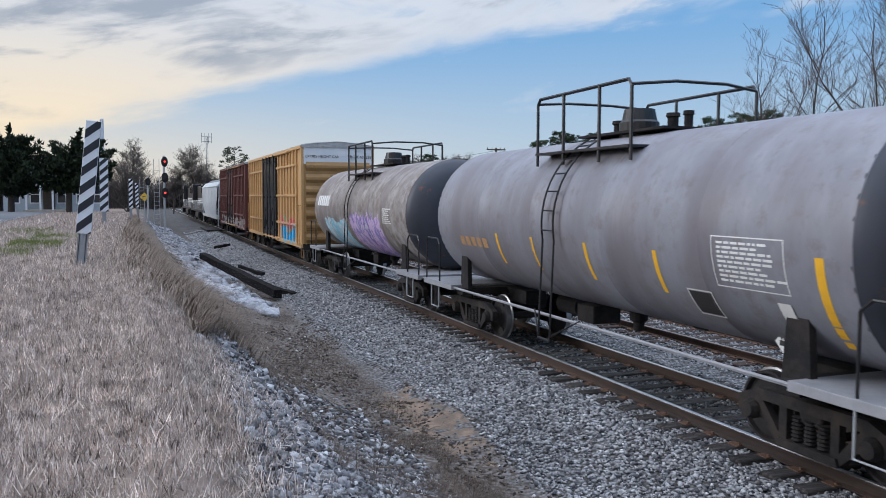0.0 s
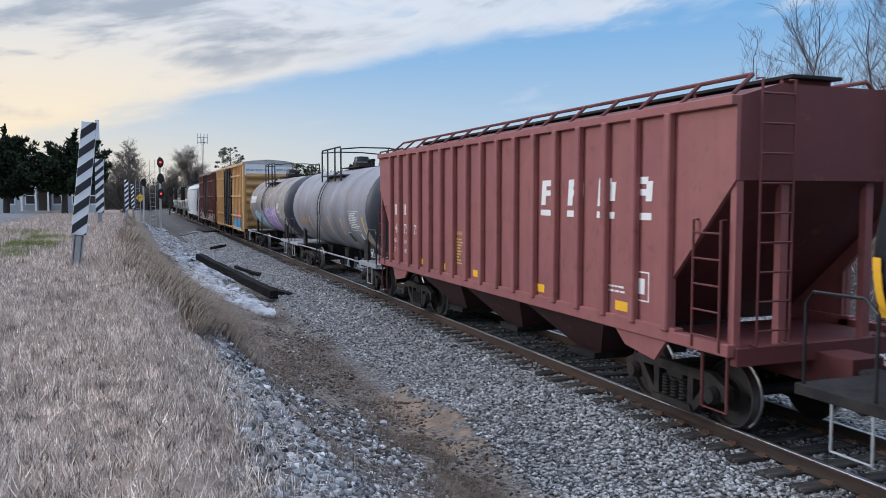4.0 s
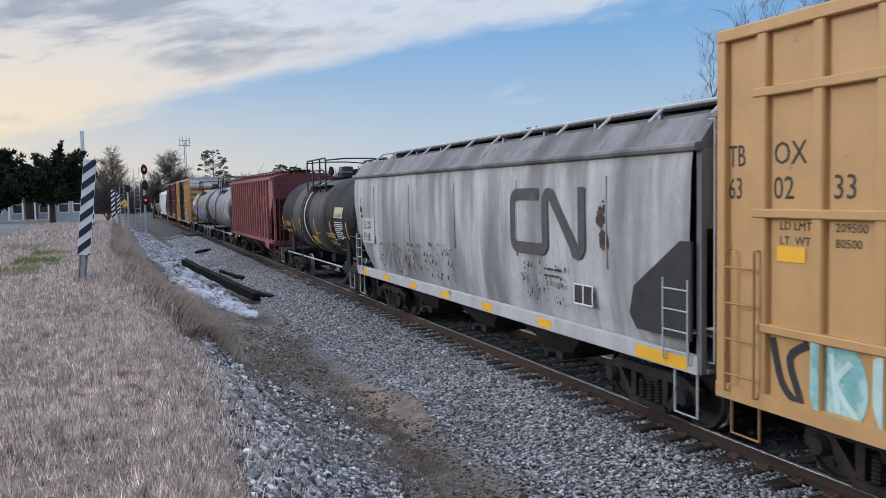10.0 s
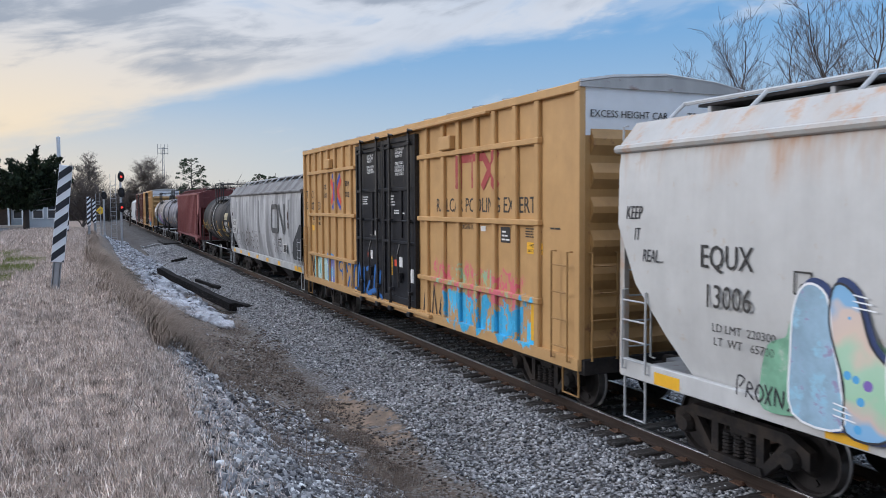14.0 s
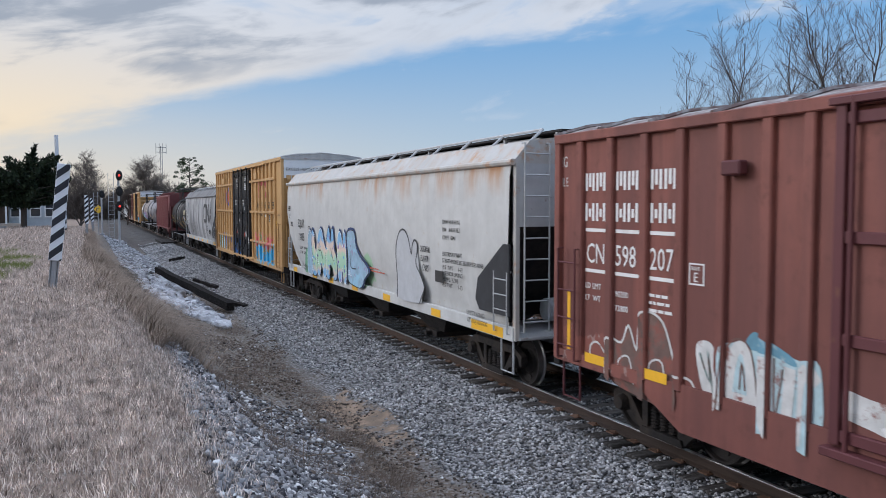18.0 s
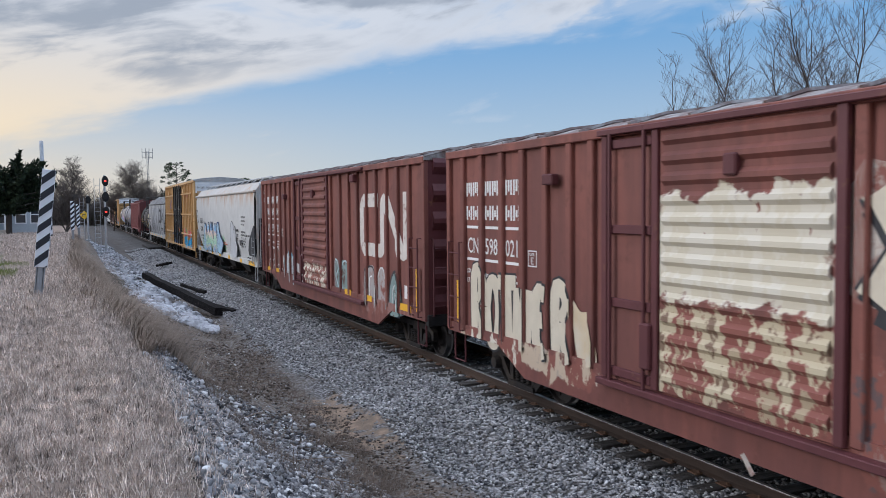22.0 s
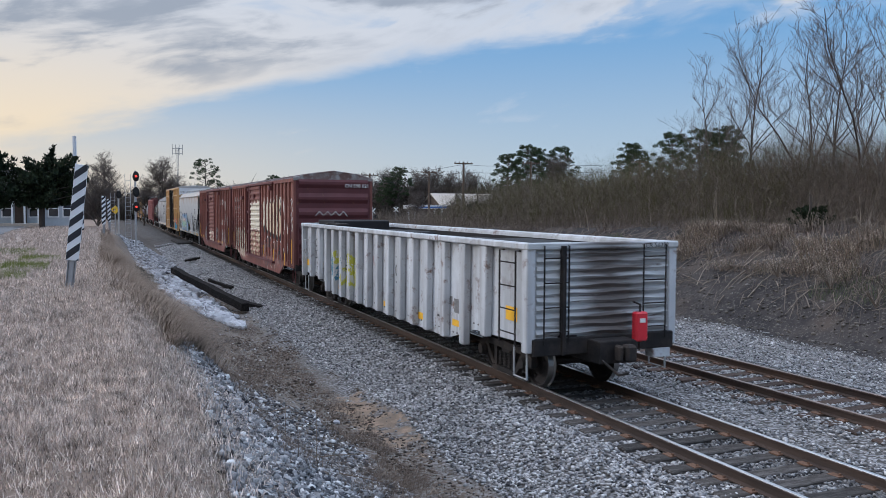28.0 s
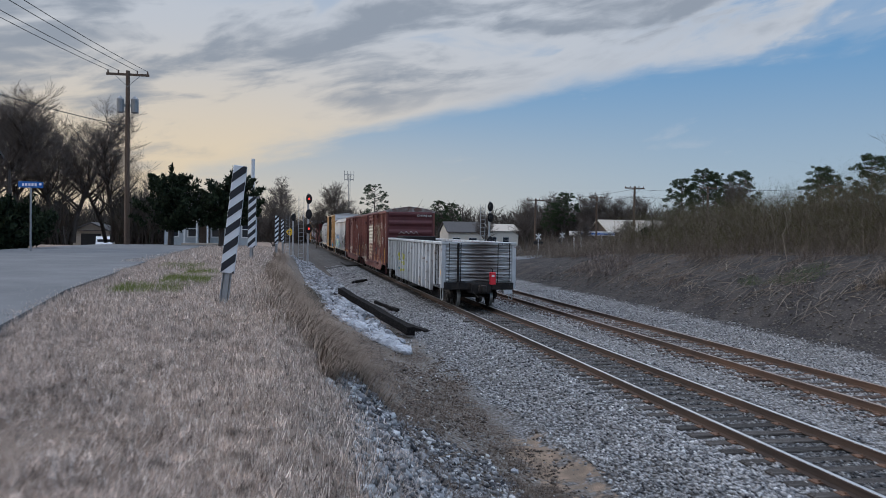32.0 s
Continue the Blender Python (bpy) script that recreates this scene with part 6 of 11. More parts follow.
# ---- train: shared parts ----
def paint(name, color, rust=(0.16, 0.07, 0.04), rust_at=(0.60, 0.70), streak=0.25, streak_color=None, rough=0.55, tags=(), stains=None, var=0.12, dents=0.12, broad=None):
    """Weathered car paint: vertical streaks, rust spots and sprayed tags in boxes (y0, y1, z0, z1, colours, scale)."""
    m = material(name, color, rough=rough, var=var, scale=2.2, bump=dents, bump_scale=1.1, second=rust, second_at=rust_at, second_scale=3.2, spec=0.35)
    nt = m.node_tree
    N, L = nt.nodes.new, nt.links.new
    b = nt.nodes["Principled BSDF"]
    c = b.inputs["Base Color"].links[0].from_socket
    tc = N("ShaderNodeTexCoord").outputs["Object"]
    sep = N("ShaderNodeSeparateXYZ")
    L(tc, sep.inputs[0])

    def noi(sc, stretch=(1, 1, 1), detail=5, rg=0.6, off=0.0):
        mp = N("ShaderNodeMapping")
        mp.inputs["Scale"].default_value, mp.inputs["Location"].default_value = stretch, (off, off * 1.7, off * 0.6)
        L(tc, mp.inputs[0])
        n = N("ShaderNodeTexNoise")
        L(mp.outputs[0], n.inputs["Vector"])
        n.inputs["Scale"].default_value, n.inputs["Detail"].default_value, n.inputs["Roughness"].default_value = sc, detail, rg
        return n.outputs[0]

    def rng(v, lo, hi, smooth=False):
        n = N("ShaderNodeMapRange")
        if smooth:
            n.interpolation_type = "SMOOTHSTEP"
        L(v, n.inputs[0])
        n.inputs[1].default_value, n.inputs[2].default_value = lo, hi
        return n.outputs[0]

    def mul(a, d, op="MULTIPLY"):
        n = N("ShaderNodeMath")
        n.operation = op
        for k, v in enumerate((a, d)):
            if isinstance(v, (int, float)):
                n.inputs[k].default_value = v
            else:
                L(v, n.inputs[k])
        return n.outputs[0]

    def mixc(f, a, d):
        n = N("ShaderNodeMix")
        n.data_type = "RGBA"
        L(f, n.inputs[0])
        for k, v in ((6, a), (7, d)):
            if isinstance(v, tuple):
                n.inputs[k].default_value = (*v, 1)
            else:
                L(v, n.inputs[k])
        return n.outputs[2]

    sc = streak_color or tuple(v * 0.55 for v in color)
    c = mixc(mul(rng(noi(1.6, (1, 2.2, 0.16)), 0.46, 0.66), streak * 2), c, sc)
    if broad:       # soot in wide upright bands and clouds
        c = mixc(mul(rng(noi(0.75, (1, 1.6, 0.35), 4, 0.55, off=7), 0.40, 0.62), 0.8), c, broad)
        c = mixc(mul(rng(noi(9, (1, 1, 0.5), 6, 0.7, off=3), 0.56, 0.72), 0.5), c, broad)
    if stains:
        y0, y1, z0, z1, col = stains
        wob = mul(mul(noi(1.3, (1, 1, 0.4)), 0.5, "SUBTRACT"), 0.9)
        f = mul(rng(mul(sep.outputs[2], wob, "ADD"), z0, z1), rng(noi(0.9, (1, 1.2, 0.25), off=4), 0.48, 0.6))
        c = mixc(f, c, col)
    for k, (y0, y1, z0, z1, cols, s) in enumerate(tags):
        yy = mul(sep.outputs[1], mul(mul(noi(2.6, off=k + 1), 0.5, "SUBTRACT"), 0.7), "ADD")
        zz = mul(sep.outputs[2], mul(mul(noi(2.6, off=k + 9), 0.5, "SUBTRACT"), 0.9), "ADD")
        f = mul(mul(rng(yy, y0, y0 + 0.06), rng(yy, y1, y1 - 0.06)), mul(rng(zz, z0, z0 + 0.05), rng(zz, z1, z1 - 0.05)))
        r = N("ShaderNodeValToRGB")
        r.color_ramp.interpolation = "CONSTANT"
        el = r.color_ramp.elements
        while len(el) < len(cols):
            el.new(0.5)
        for i, col in enumerate(cols):
            el[i].position, el[i].color = 0.30 + 0.42 * i / len(cols) if i else 0.0, (*col, 1)
        L(noi(s, (1, 1.25, 0.6), 7, 0.64, off=k * 3.3 + 2), r.inputs[0])
        c = mixc(f, c, r.outputs[0])
    L(c, b.inputs["Base Color"])
    return m


M_STEEL = material("bare_steel", (0.42, 0.41, 0.40), rough=0.35, metal=1.0, scale=8, var=0.2, bump=0.05)
# grime, taken down to near-black to carry shade below the cars too
M_UNDER = material("underframe_grime_and_shade", (0.012, 0.011, 0.012), rough=0.9, scale=7, var=0.4, bump=0.3, second=(0.028, 0.023, 0.021), second_scale=2.5)
M_TRUCK = material("truck_casting", (0.020, 0.018, 0.018), rough=0.85, scale=9, var=0.4, bump=0.3, second=(0.044, 0.034, 0.028), second_scale=3)
M_WHEEL = material("wheel_steel", (0.026, 0.022, 0.021), rough=0.7, scale=9, var=0.3, bump=0.15)
M_BLACK = material("black_enamel", (0.018, 0.018, 0.02), rough=0.4, var=0.4, scale=3, bump=0.06, second=(0.05, 0.045, 0.04), second_at=(0.55, 0.75))
M_WHITE = material("white_paint", (0.72, 0.72, 0.71), rough=0.6, var=0.08, scale=5, bump=0.03, second=(0.5, 0.47, 0.44), second_at=(0.58, 0.75))
M_YELLOW = material("yellow_reflector", (0.80, 0.44, 0.025), rough=0.45, var=0.1, scale=6, bump=0.03)
M_GOLD = material("gold_lettering", (0.62, 0.43, 0.09), rough=0.55, var=0.1, scale=6, bump=0.0)
M_INK = material("dark_lettering", (0.035, 0.033, 0.032), rough=0.6, var=0.2, scale=6, bump=0.0)
M_RAIL_GREY = material("grey_handrail", (0.40, 0.41, 0.42), rough=0.5, var=0.15, scale=8, bump=0.05)

MESHES = {}


def shared(key, make, mat):
    if key not in MESHES:
        bm = make()
        me = bpy.data.meshes.new(key)
        bmesh.ops.recalc_face_normals(bm, faces=bm.faces)
        bm.to_mesh(me)
        bm.free()
        me.materials.append(mat)
        MESHES[key] = me
    return MESHES[key]


def place(name, me, parent, m=None, label=""):
    ob = new(name, me)
    ob.parent = parent
    if m is not None:
        ob.matrix_basis = m
    if label:
        ob["label"] = label
    return ob


def make_frame():
    bm = bmesh.new()
    slab(bm, [(-1.12, 0.40), (-1.12, 0.60), (-0.80, 0.74), (0.80, 0.74), (1.12, 0.60), (1.12, 0.40), (0.92, 0.40), (0.88, 0.52), (0.70, 0.60), (-0.70, 0.60), (-0.88, 0.52), (-0.92, 0.40)], -0.06, 0.06)
    for s in (-1, 1):
        slab(bm, [(s * 0.88, 0.53), (s * 0.72, 0.61), (s * 0.36, 0.18), (s * 0.46, 0.14)], -0.05, 0.05)
        slab(bm, [(s * 0.44, 0.62), (s * 0.32, 0.62), (s * 0.32, 0.20), (s * 0.44, 0.18)], -0.05, 0.05)
        bm2 = lathe(bm, [(-0.16, 0.02), (-0.16, 0.10), (-0.09, 0.13), (0.05, 0.13), (0.05, 0.02)], "x", (0, s * 0.88, 0.46), 12)
    slab(bm, [(-0.46, 0.12), (0.46, 0.12), (0.42, 0.22), (-0.42, 0.22)], -0.09, 0.09)
    return bm


def make_spring():
    bm = bmesh.new()
    prof = []
    for k in range(7):
        prof += [(0.23 + 0.045 * k, 0.055), (0.25 + 0.045 * k, 0.078)]
    lathe(bm, prof, "z", (0, 0, 0), 8)
    return bm


def make_wheelset():
    bm = bmesh.new()
    for s in (-1, 1):
        x = s * 0.715
        lathe(bm, [(x + s * 0.07, 0.10), (x + s * 0.055, 0.20), (x + s * 0.02, 0.24), (x + s * 0.02, 0.40), (x + s * 0.075, 0.415), (x + s * 0.075, 0.448),
                   (x - s * 0.035, 0.458), (x - s * 0.05, 0.485), (x - s * 0.07, 0.485), (x - s * 0.07, 0.40), (x - s * 0.02, 0.36), (x - s * 0.03, 0.12)], "x", sides=28)
        for k in range(3):      # balance lugs make the turning visible
            a = 2 * math.pi * k / 3
            box(bm, x + s * 0.03 - 0.012, x + s * 0.03 + 0.012, 0.30 * math.cos(a) - 0.03, 0.30 * math.cos(a) + 0.03, 0.30 * math.sin(a) - 0.03, 0.30 * math.sin(a) + 0.03)
    lathe(bm, [(-0.95, 0.01), (-0.95, 0.075), (0.95, 0.075), (0.95, 0.01)], "x", sides=10)
    return bm


WHEELS = []


def truck(car, y, base=0.88):
    t = place("truck", shared("truck_bolster", lambda: boxes([(-1.0, 1.0, -0.17, 0.17, 0.46, 0.74), (-0.3, 0.3, -0.35, 0.35, 0.74, 0.88), (-0.85, 0.85, 0.30, 0.36, 0.36, 0.46), (-0.85, 0.85, -0.36, -0.30, 0.36, 0.46)], 0.02), M_TRUCK), car, pose(0, y, 0), "cast steel freight truck")
    fr, sp, ws = shared("side_frame", make_frame, M_TRUCK), shared("springs", make_spring, M_TRUCK), shared("wheelset", make_wheelset, M_WHEEL)
    if len(ws.materials) == 1:
        ws.materials.append(M_STEEL)
        for p in ws.polygons:
            rad = [math.hypot(ws.vertices[v].co.y, ws.vertices[v].co.z) for v in p.vertices]
            if min(rad) > 0.44:
                p.material_index = 1
    for s in (-1, 1):
        place("side_frame", fr, t, pose(s * 0.98, 0, 0))
        for q in (-0.19, 0.0, 0.19):
            place("spring", sp, t, pose(s * 0.98, q, 0))
        w = place("wheelset", ws, t, pose(0, s * base, 0.458))
        WHEELS.append((w, s * base))
    return t


def coupler(car, y, s, z=0.88):
    def mk():
        bm = bmesh.new()
        box(bm, -0.09, 0.09, -0.35, 0.25, -0.09, 0.09, 0.02)
        box(bm, -0.16, 0.05, 0.22, 0.44, -0.15, 0.15, 0.04)
        box(bm, 0.08, 0.17, 0.20, 0.38, -0.14, 0.14, 0.03)
        tube(bm, [(0.3, -0.1, 0), (0.33, 0.1, -0.16), (0.2, 0.4, -0.36), (0.1, 0.55, -0.30)], 0.025, 6)
        return bm
    place("coupler", shared("coupler", mk, M_TRUCK), car, pose(0, y, z, 0, 0, 0 if s > 0 else 180))


def ladder(car, x, y, z0, z1, n, mat, width=0.42, out=0.12, end=False, label=""):
    """Two stiles with rungs; on a side at x, or on an end at y when end is given."""
    s = 1 if x > 0 else -1
    if end:
        q = 1 if y > 0 else -1
        P = lambda a, z: (x + a, y + q * out, z)
        W = lambda a, z: (x + a, y, z)
    else:
        P = lambda a, z: (x + s * out, y + a, z)
        W = lambda a, z: (x, y + a, z)
    bm = bmesh.new()
    h = width / 2
    for a in (-h, h):
        tube(bm, [W(a, z1), P(a, z1), P(a, z0), W(a, z0)], 0.017, 6)
    for k in range(n):
        z = z0 + (z1 - z0) * (k + 0.5) / n
        tube(bm, [P(-h, z), P(h, z)], 0.014, 6)
    return part("ladder", bm, mat, car, label)


def to_mesh(curve_ob):
    dg = bpy.context.evaluated_depsgraph_get()
    me = bpy.data.meshes.new_from_object(curve_ob.evaluated_get(dg))
    cu = curve_ob.data
    bpy.data.objects.remove(curve_ob)
    bpy.data.curves.remove(cu)
    return me


def letters(parent, text, size, x, y, z, mat, name="lettering", wide=1.0, slant=0.0, end=False, bend=None):
    """Painted words on the side that faces -x (or on an end that faces -y). y, z: their left foot."""
    cu = bpy.data.curves.new(name, "FONT")
    cu.body, cu.size, cu.shear, cu.resolution_u, cu.extrude = text, size, slant, 2, 0.0015
    me = to_mesh(new(name, cu))
    me.materials.clear()
    me.materials.append(mat)
    for v in me.vertices:
        a, h, d = v.co.x * wide, v.co.y, v.co.z
        if end:
            v.co = (x + a, y - d, z + h)
        elif bend:
            cz, r = bend
            t = math.asin(max(-0.999, min(0.999, (z + h - cz) / r)))
            v.co = (-(r + 0.004) * math.cos(t), y - a, cz + (r + 0.004) * math.sin(t))
        else:
            v.co = (x - d, y - a, z + h)
    ob = new(name, me)
    ob.parent = parent
    return ob


def plate(parent, name, x, rows, mat, label="", bend=None, thick=0.003):
    """Flat painted or stuck-on rectangles (y0, y1, z0, z1) on the side that faces -x."""
    if 1 < len(rows) <= 8:
        return [plate(parent, name, x, [r], mat, label, bend, thick) for r in rows]
    bm = bmesh.new()
    for y0, y1, z0, z1 in rows:
        if bend:
            cz, r = bend
            zs = [z0 + (z1 - z0) * k / 6 for k in range(7)]
            col = []
            for zz in zs:
                t = math.asin(max(-0.999, min(0.999, (zz - cz) / r)))
                col.append([bm.verts.new((-(r + 0.003) * math.cos(t), yy, cz + (r + 0.003) * math.sin(t))) for yy in (y0, y1)])
            for p, q in zip(col, col[1:]):
                bm.faces.new((p[0], p[1], q[1], q[0]))
        else:
            box(bm, x - thick, x, y0, y1, z0, z1)
    ob = part(name, bm, mat, parent, label)
    return tagged(ob, label, kind="stuff") if len(rows) > 8 else ob


def lines_of(y, z, rows, h=0.035, gap=0.06, wid=0.5, seed=0):
    """Bars in the place of small print."""
    rnd = random.Random(seed)
    out = []
    for k in range(rows):
        yy = y
        end = y - wid * rnd.uniform(0.6, 1)
        while yy > end:
            w = rnd.uniform(0.05, 0.16)
            out.append((yy - w, yy, z - k * gap, z - k * gap + h))
            yy -= w + 0.025
    return out


def stroke(parent, name, x, pts, width, mat, bend=None, label=""):
    """A painted band along points (y, z) on the side that faces -x, mitred and round ended."""
    P = [Vector((p[0], p[1])) for p in pts]
    bm = bmesh.new()
    left, right = [], []
    for i, p in enumerate(P):
        a = (P[i] - P[i - 1]).normalized() if i else (P[1] - P[0]).normalized()
        b = (P[i + 1] - P[i]).normalized() if i + 1 < len(P) else a
        d = (a + b).normalized() if (a + b).length > 1e-4 else a
        n = Vector((-d.y, d.x)) * (width / 2 / max(0.45, d.dot(a)))
        left.append(p + n)
        right.append(p - n)

    def put(q, i):
        if bend:
            cz, r = bend
            t = math.asin(max(-0.999, min(0.999, (q.y - cz) / r)))
            return bm.verts.new((-(r + 0.004) * math.cos(t), q.x, cz + (r + 0.004) * math.sin(t)))
        return bm.verts.new((x - 0.003 - 0.00004 * i, q.x, q.y))
    lv, rv = [put(q, i) for i, q in enumerate(left)], [put(q, i) for i, q in enumerate(right)]
    for i in range(len(P) - 1):
        bm.faces.new((lv[i], lv[i + 1], rv[i + 1], rv[i]))
    return part(name, bm, mat, parent, label)


def over_posts(ob, posts, half, x):
    """The same paint carried over the proud faces of side posts."""
    top = max(v.co.x for v in ob.data.vertices)
    for py in posts:
        bm = bmesh.new()
        bm.from_mesh(ob.data)
        for side in (-1, 1):
            geom = list(bm.verts) + list(bm.edges) + list(bm.faces)
            bmesh.ops.bisect_plane(bm, geom=geom, plane_co=(0, py + side * half, 0), plane_no=(0, side, 0), clear_outer=True)
        if not bm.faces:
            bm.free()
            continue
        for v in bm.verts:
            v.co.x += x - top
        part("paint_on_post", bm, ob.data.materials[0], ob.parent)


def closed(pts, n=4):
    """A rounded closed line through points."""
    P = [Vector(p) for p in pts]
    out = []
    for i in range(len(P)):
        a, b, c, d = (P[(i + k) % len(P)] for k in (-1, 0, 1, 2))
        for k in range(n):
            t = k / n
            out.append(0.5 * (2 * b + (c - a) * t + (2 * a - 5 * b + 4 * c - d) * t * t + (3 * b - a - 3 * c + d) * t ** 3))
    return out


def opened(pts, n=5):
    """A rounded open line through points."""
    P = [Vector(pts[0])] + [Vector(p) for p in pts] + [Vector(pts[-1])]
    out = []
    for i in range(1, len(P) - 2):
        a, b, c, d = P[i - 1:i + 3]
        for k in range(n):
            t = k / n
            out.append(0.5 * (2 * b + (c - a) * t + (2 * a - 5 * b + 4 * c - d) * t * t + (3 * b - a - 3 * c + d) * t ** 3))
    return out + [P[-1]]


def spray_form(car, name, pts, x, mat, label=""):
    """A flat painted shape with a rounded outline on the side that faces -x."""
    bm = bmesh.new()
    bm.faces.new([bm.verts.new((x, q[0], q[1])) for q in closed(pts)])
    bmesh.ops.triangulate(bm, faces=bm.faces[:])
    return part(name, bm, mat, car, label)


def arc(cy, cz, r, a0, a1, n=8):
    return [(cy + r * math.cos(radians(a0 + (a1 - a0) * k / n)), cz + r * math.sin(radians(a0 + (a1 - a0) * k / n))) for k in range(n + 1)]


def ribbon_logo(parent, x, y_left, y_right, z0, z1, mat, width, bend=None, mid=0.50):
    """The railway's worm-like emblem: an open bracket that runs on into a bent bar."""
    w = y_left - y_right
    r = 0.15 * (z1 - z0)
    ya, yb, yc = y_left - width / 2, y_left - mid * w, y_right + width / 2
    za, zb = z0 + width / 2, z1 - width / 2
    q = 0.8 * r
    pts = [(yb + 0.09 * w, zb)] + arc(ya - r, zb - r, r, 90, 0, 5) + arc(ya - r, za + r, r, 0, -90, 5) + arc(yb + q, za + q, q, -90, -180, 5)
    pts += arc(yb - q, zb - q, q, 0, 150, 8)
    pts += [(yc + 2.0 * q, za + q)] + [(yc + q + q * math.cos(radians(a)), za + q + q * math.sin(radians(a))) for a in (-60, -90, -120, -150, -180)] + [(yc, z1)]
    return stroke(parent, "emblem", x, pts, width, mat, bend, "ribbon-shaped railway emblem")


TRAIN = []


def run(t):
    return 4.35 * t + 0.0215 * t * t


def car_thing(name, label, category, y):
    ob = thing(name, label, category, pose(CX, y, 0), group="cars of the freight train")
    TRAIN.append((ob, y))
    return ob


def grab(car, lines, r, mat, name="handrail", label=""):
    return [part(name, tubes([ln], r, 6), mat, car, label) for ln in lines]


def rivets(parent, x, pts, r, mat):
    bm = bmesh.new()
    for y, z in pts:
        box(bm, x - 0.012, x, y - r, y + r, z - r, z + r)
    return tagged(part("rivets", bm, mat, parent), "rows of rivet heads", kind="stuff")


# ---- tank cars ----
def tank_car(y, R, cz, half, label, shell_mat, head_mat, rail_mat, bands=(), walkway=True, sill_mat=None, ladder_y=0.3):
    car = car_thing("tank_car", label, "tank car", y)
    bm = bmesh.new()
    prof = [(-half + 0.0, 0.02)]
    for a in range(0, 91, 15):
        prof.append((-half + 0.55 * (1 - math.sin(radians(a))) * 1.0, R * math.cos(radians(90 - a)) if a else 0.35))
    prof = [(-half, 0.02), (-half + 0.02, 0.5 * R), (-half + 0.12, 0.78 * R), (-half + 0.30, 0.94 * R), (-half + 0.50, R)]
    lathe(bm, prof + [(-half + 0.52, R * 0.999)], "y", (0, 0, cz), 40)
    part("tank_head", bm, head_mat, car, smooth=True)
    bm = bmesh.new()
    lathe(bm, [(-a, r) for a, r in prof] + [(half - 0.52, R * 0.999)], "y", (0, 0, cz), 40)
    part("tank_head", bm, head_mat, car, smooth=True)
    bm = bmesh.new()
    n = 10
    rings = []
    for k in range(n + 1):
        yy = -half + 0.5 + (2 * half - 1.0) * k / n
        rings += [(yy - 0.012, R), (yy, R + (0.010 if k in (2, 4, 6, 8) else 0)), (yy + 0.012, R)]
    lathe(bm, rings, "y", (0, 0, cz), 48)
    part("shell", bm, shell_mat, car, smooth=True)
    for y0, y1, mt, lb in bands:
        bm = bmesh.new()
        for s in (0,):
            lathe(bm, [(y0, R + 0.006), (y1, R + 0.006)], "y", (0, 0, cz), 48)
        part("band", bm, mt, car, lb, smooth=True)
    top = cz + R
    # dome platform and rails
    bm = bmesh.new()
    lathe(bm, [(top - 0.1, 0.34), (top + 0.22, 0.34), (top + 0.26, 0.30), (top + 0.45, 0.26), (top + 0.47, 0.02)], "z", (0, 0, 0), 20)
    part("dome", bm, M_BLACK if rail_mat is M_BLACK else sill_mat or M_UNDER, car, "manway dome with bolted cover")
    for q, w in ((0.75, 0.22), (-0.8, 0.18), (-1.2, 0.14)):
        bm = bmesh.new()
        lathe(bm, [(top - 0.05, w * 0.5), (top + 0.24, w * 0.5), (top + 0.26, w * 0.65), (top + 0.32, w * 0.6), (top + 0.33, 0.01)], "z", (0.1, q, 0), 12)
        part("valve", bm, M_UNDER, car)
    part("dome_plate", boxes([(-0.45, 0.45, -1.3, 1.3, top + 0.02, top + 0.06)]), M_UNDER, car)
    for s in (-1, 1):
        bm = boxes([(s * 0.95 - 0.28, s * 0.95 + 0.28, -1.5, 1.5, top - 0.30, top - 0.26)], 0.0)
        part("platform", bm, rail_mat, car, "grating platform")
        x, z1 = s * 1.18, top + 0.72
        grab(car, [[(x, -1.5, top - 0.5), (x, -1.5, z1 - 0.1), (x, -1.42, z1), (x, 1.42, z1), (x, 1.5, z1 - 0.1), (x, 1.5, top - 0.5)],
                   [(x, 0.55, top - 0.5), (x, 0.55, z1)], [(x, -0.6, top - 0.5), (x, -0.6, z1)]], 0.03, rail_mat, "safety_rail")
        grab(car, [[(x, s2 * 1.5, z1 - 0.08), (x * 0.4, s2 * 1.62, z1 - 0.02), (0, s2 * 1.62, z1 - 0.02)] for s2 in (-1, 1)], 0.025, rail_mat, "cross_rail")
    # ladder that follows the shell
    for s in (-1, 1):
        bm = bmesh.new()
        pts = [(s * (R + 0.10) * math.cos(radians(a)), cz + (R + 0.10) * math.sin(radians(a))) for a in range(62, -16, -6)] + [(s * (R + 0.14), 0.62)]
        for dy in (-0.2, 0.2):
            tube(bm, [(px, ladder_y + dy, pz) for px, pz in pts], 0.018, 6)
        for px, pz in pts[1::2]:
            tube(bm, [(px, ladder_y - 0.2, pz), (px, ladder_y + 0.2, pz)], 0.015, 6)
        tube(bm, [(s * (R + 0.14), ladder_y - 0.2, 0.64), (s * (R + 0.14), ladder_y + 0.2, 0.64)], 0.02, 6)
        for dy in (-0.5, 0.5):
            tube(bm, [(s * (R + 0.14), ladder_y + dy * 0.4, 0.7), (s * (R - 0.1), ladder_y + dy * 1.6, 1.05)], 0.015, 5)
        part("ladder", bm, rail_mat if rail_mat is M_BLACK else M_RAIL_GREY, car, "curved side ladder")
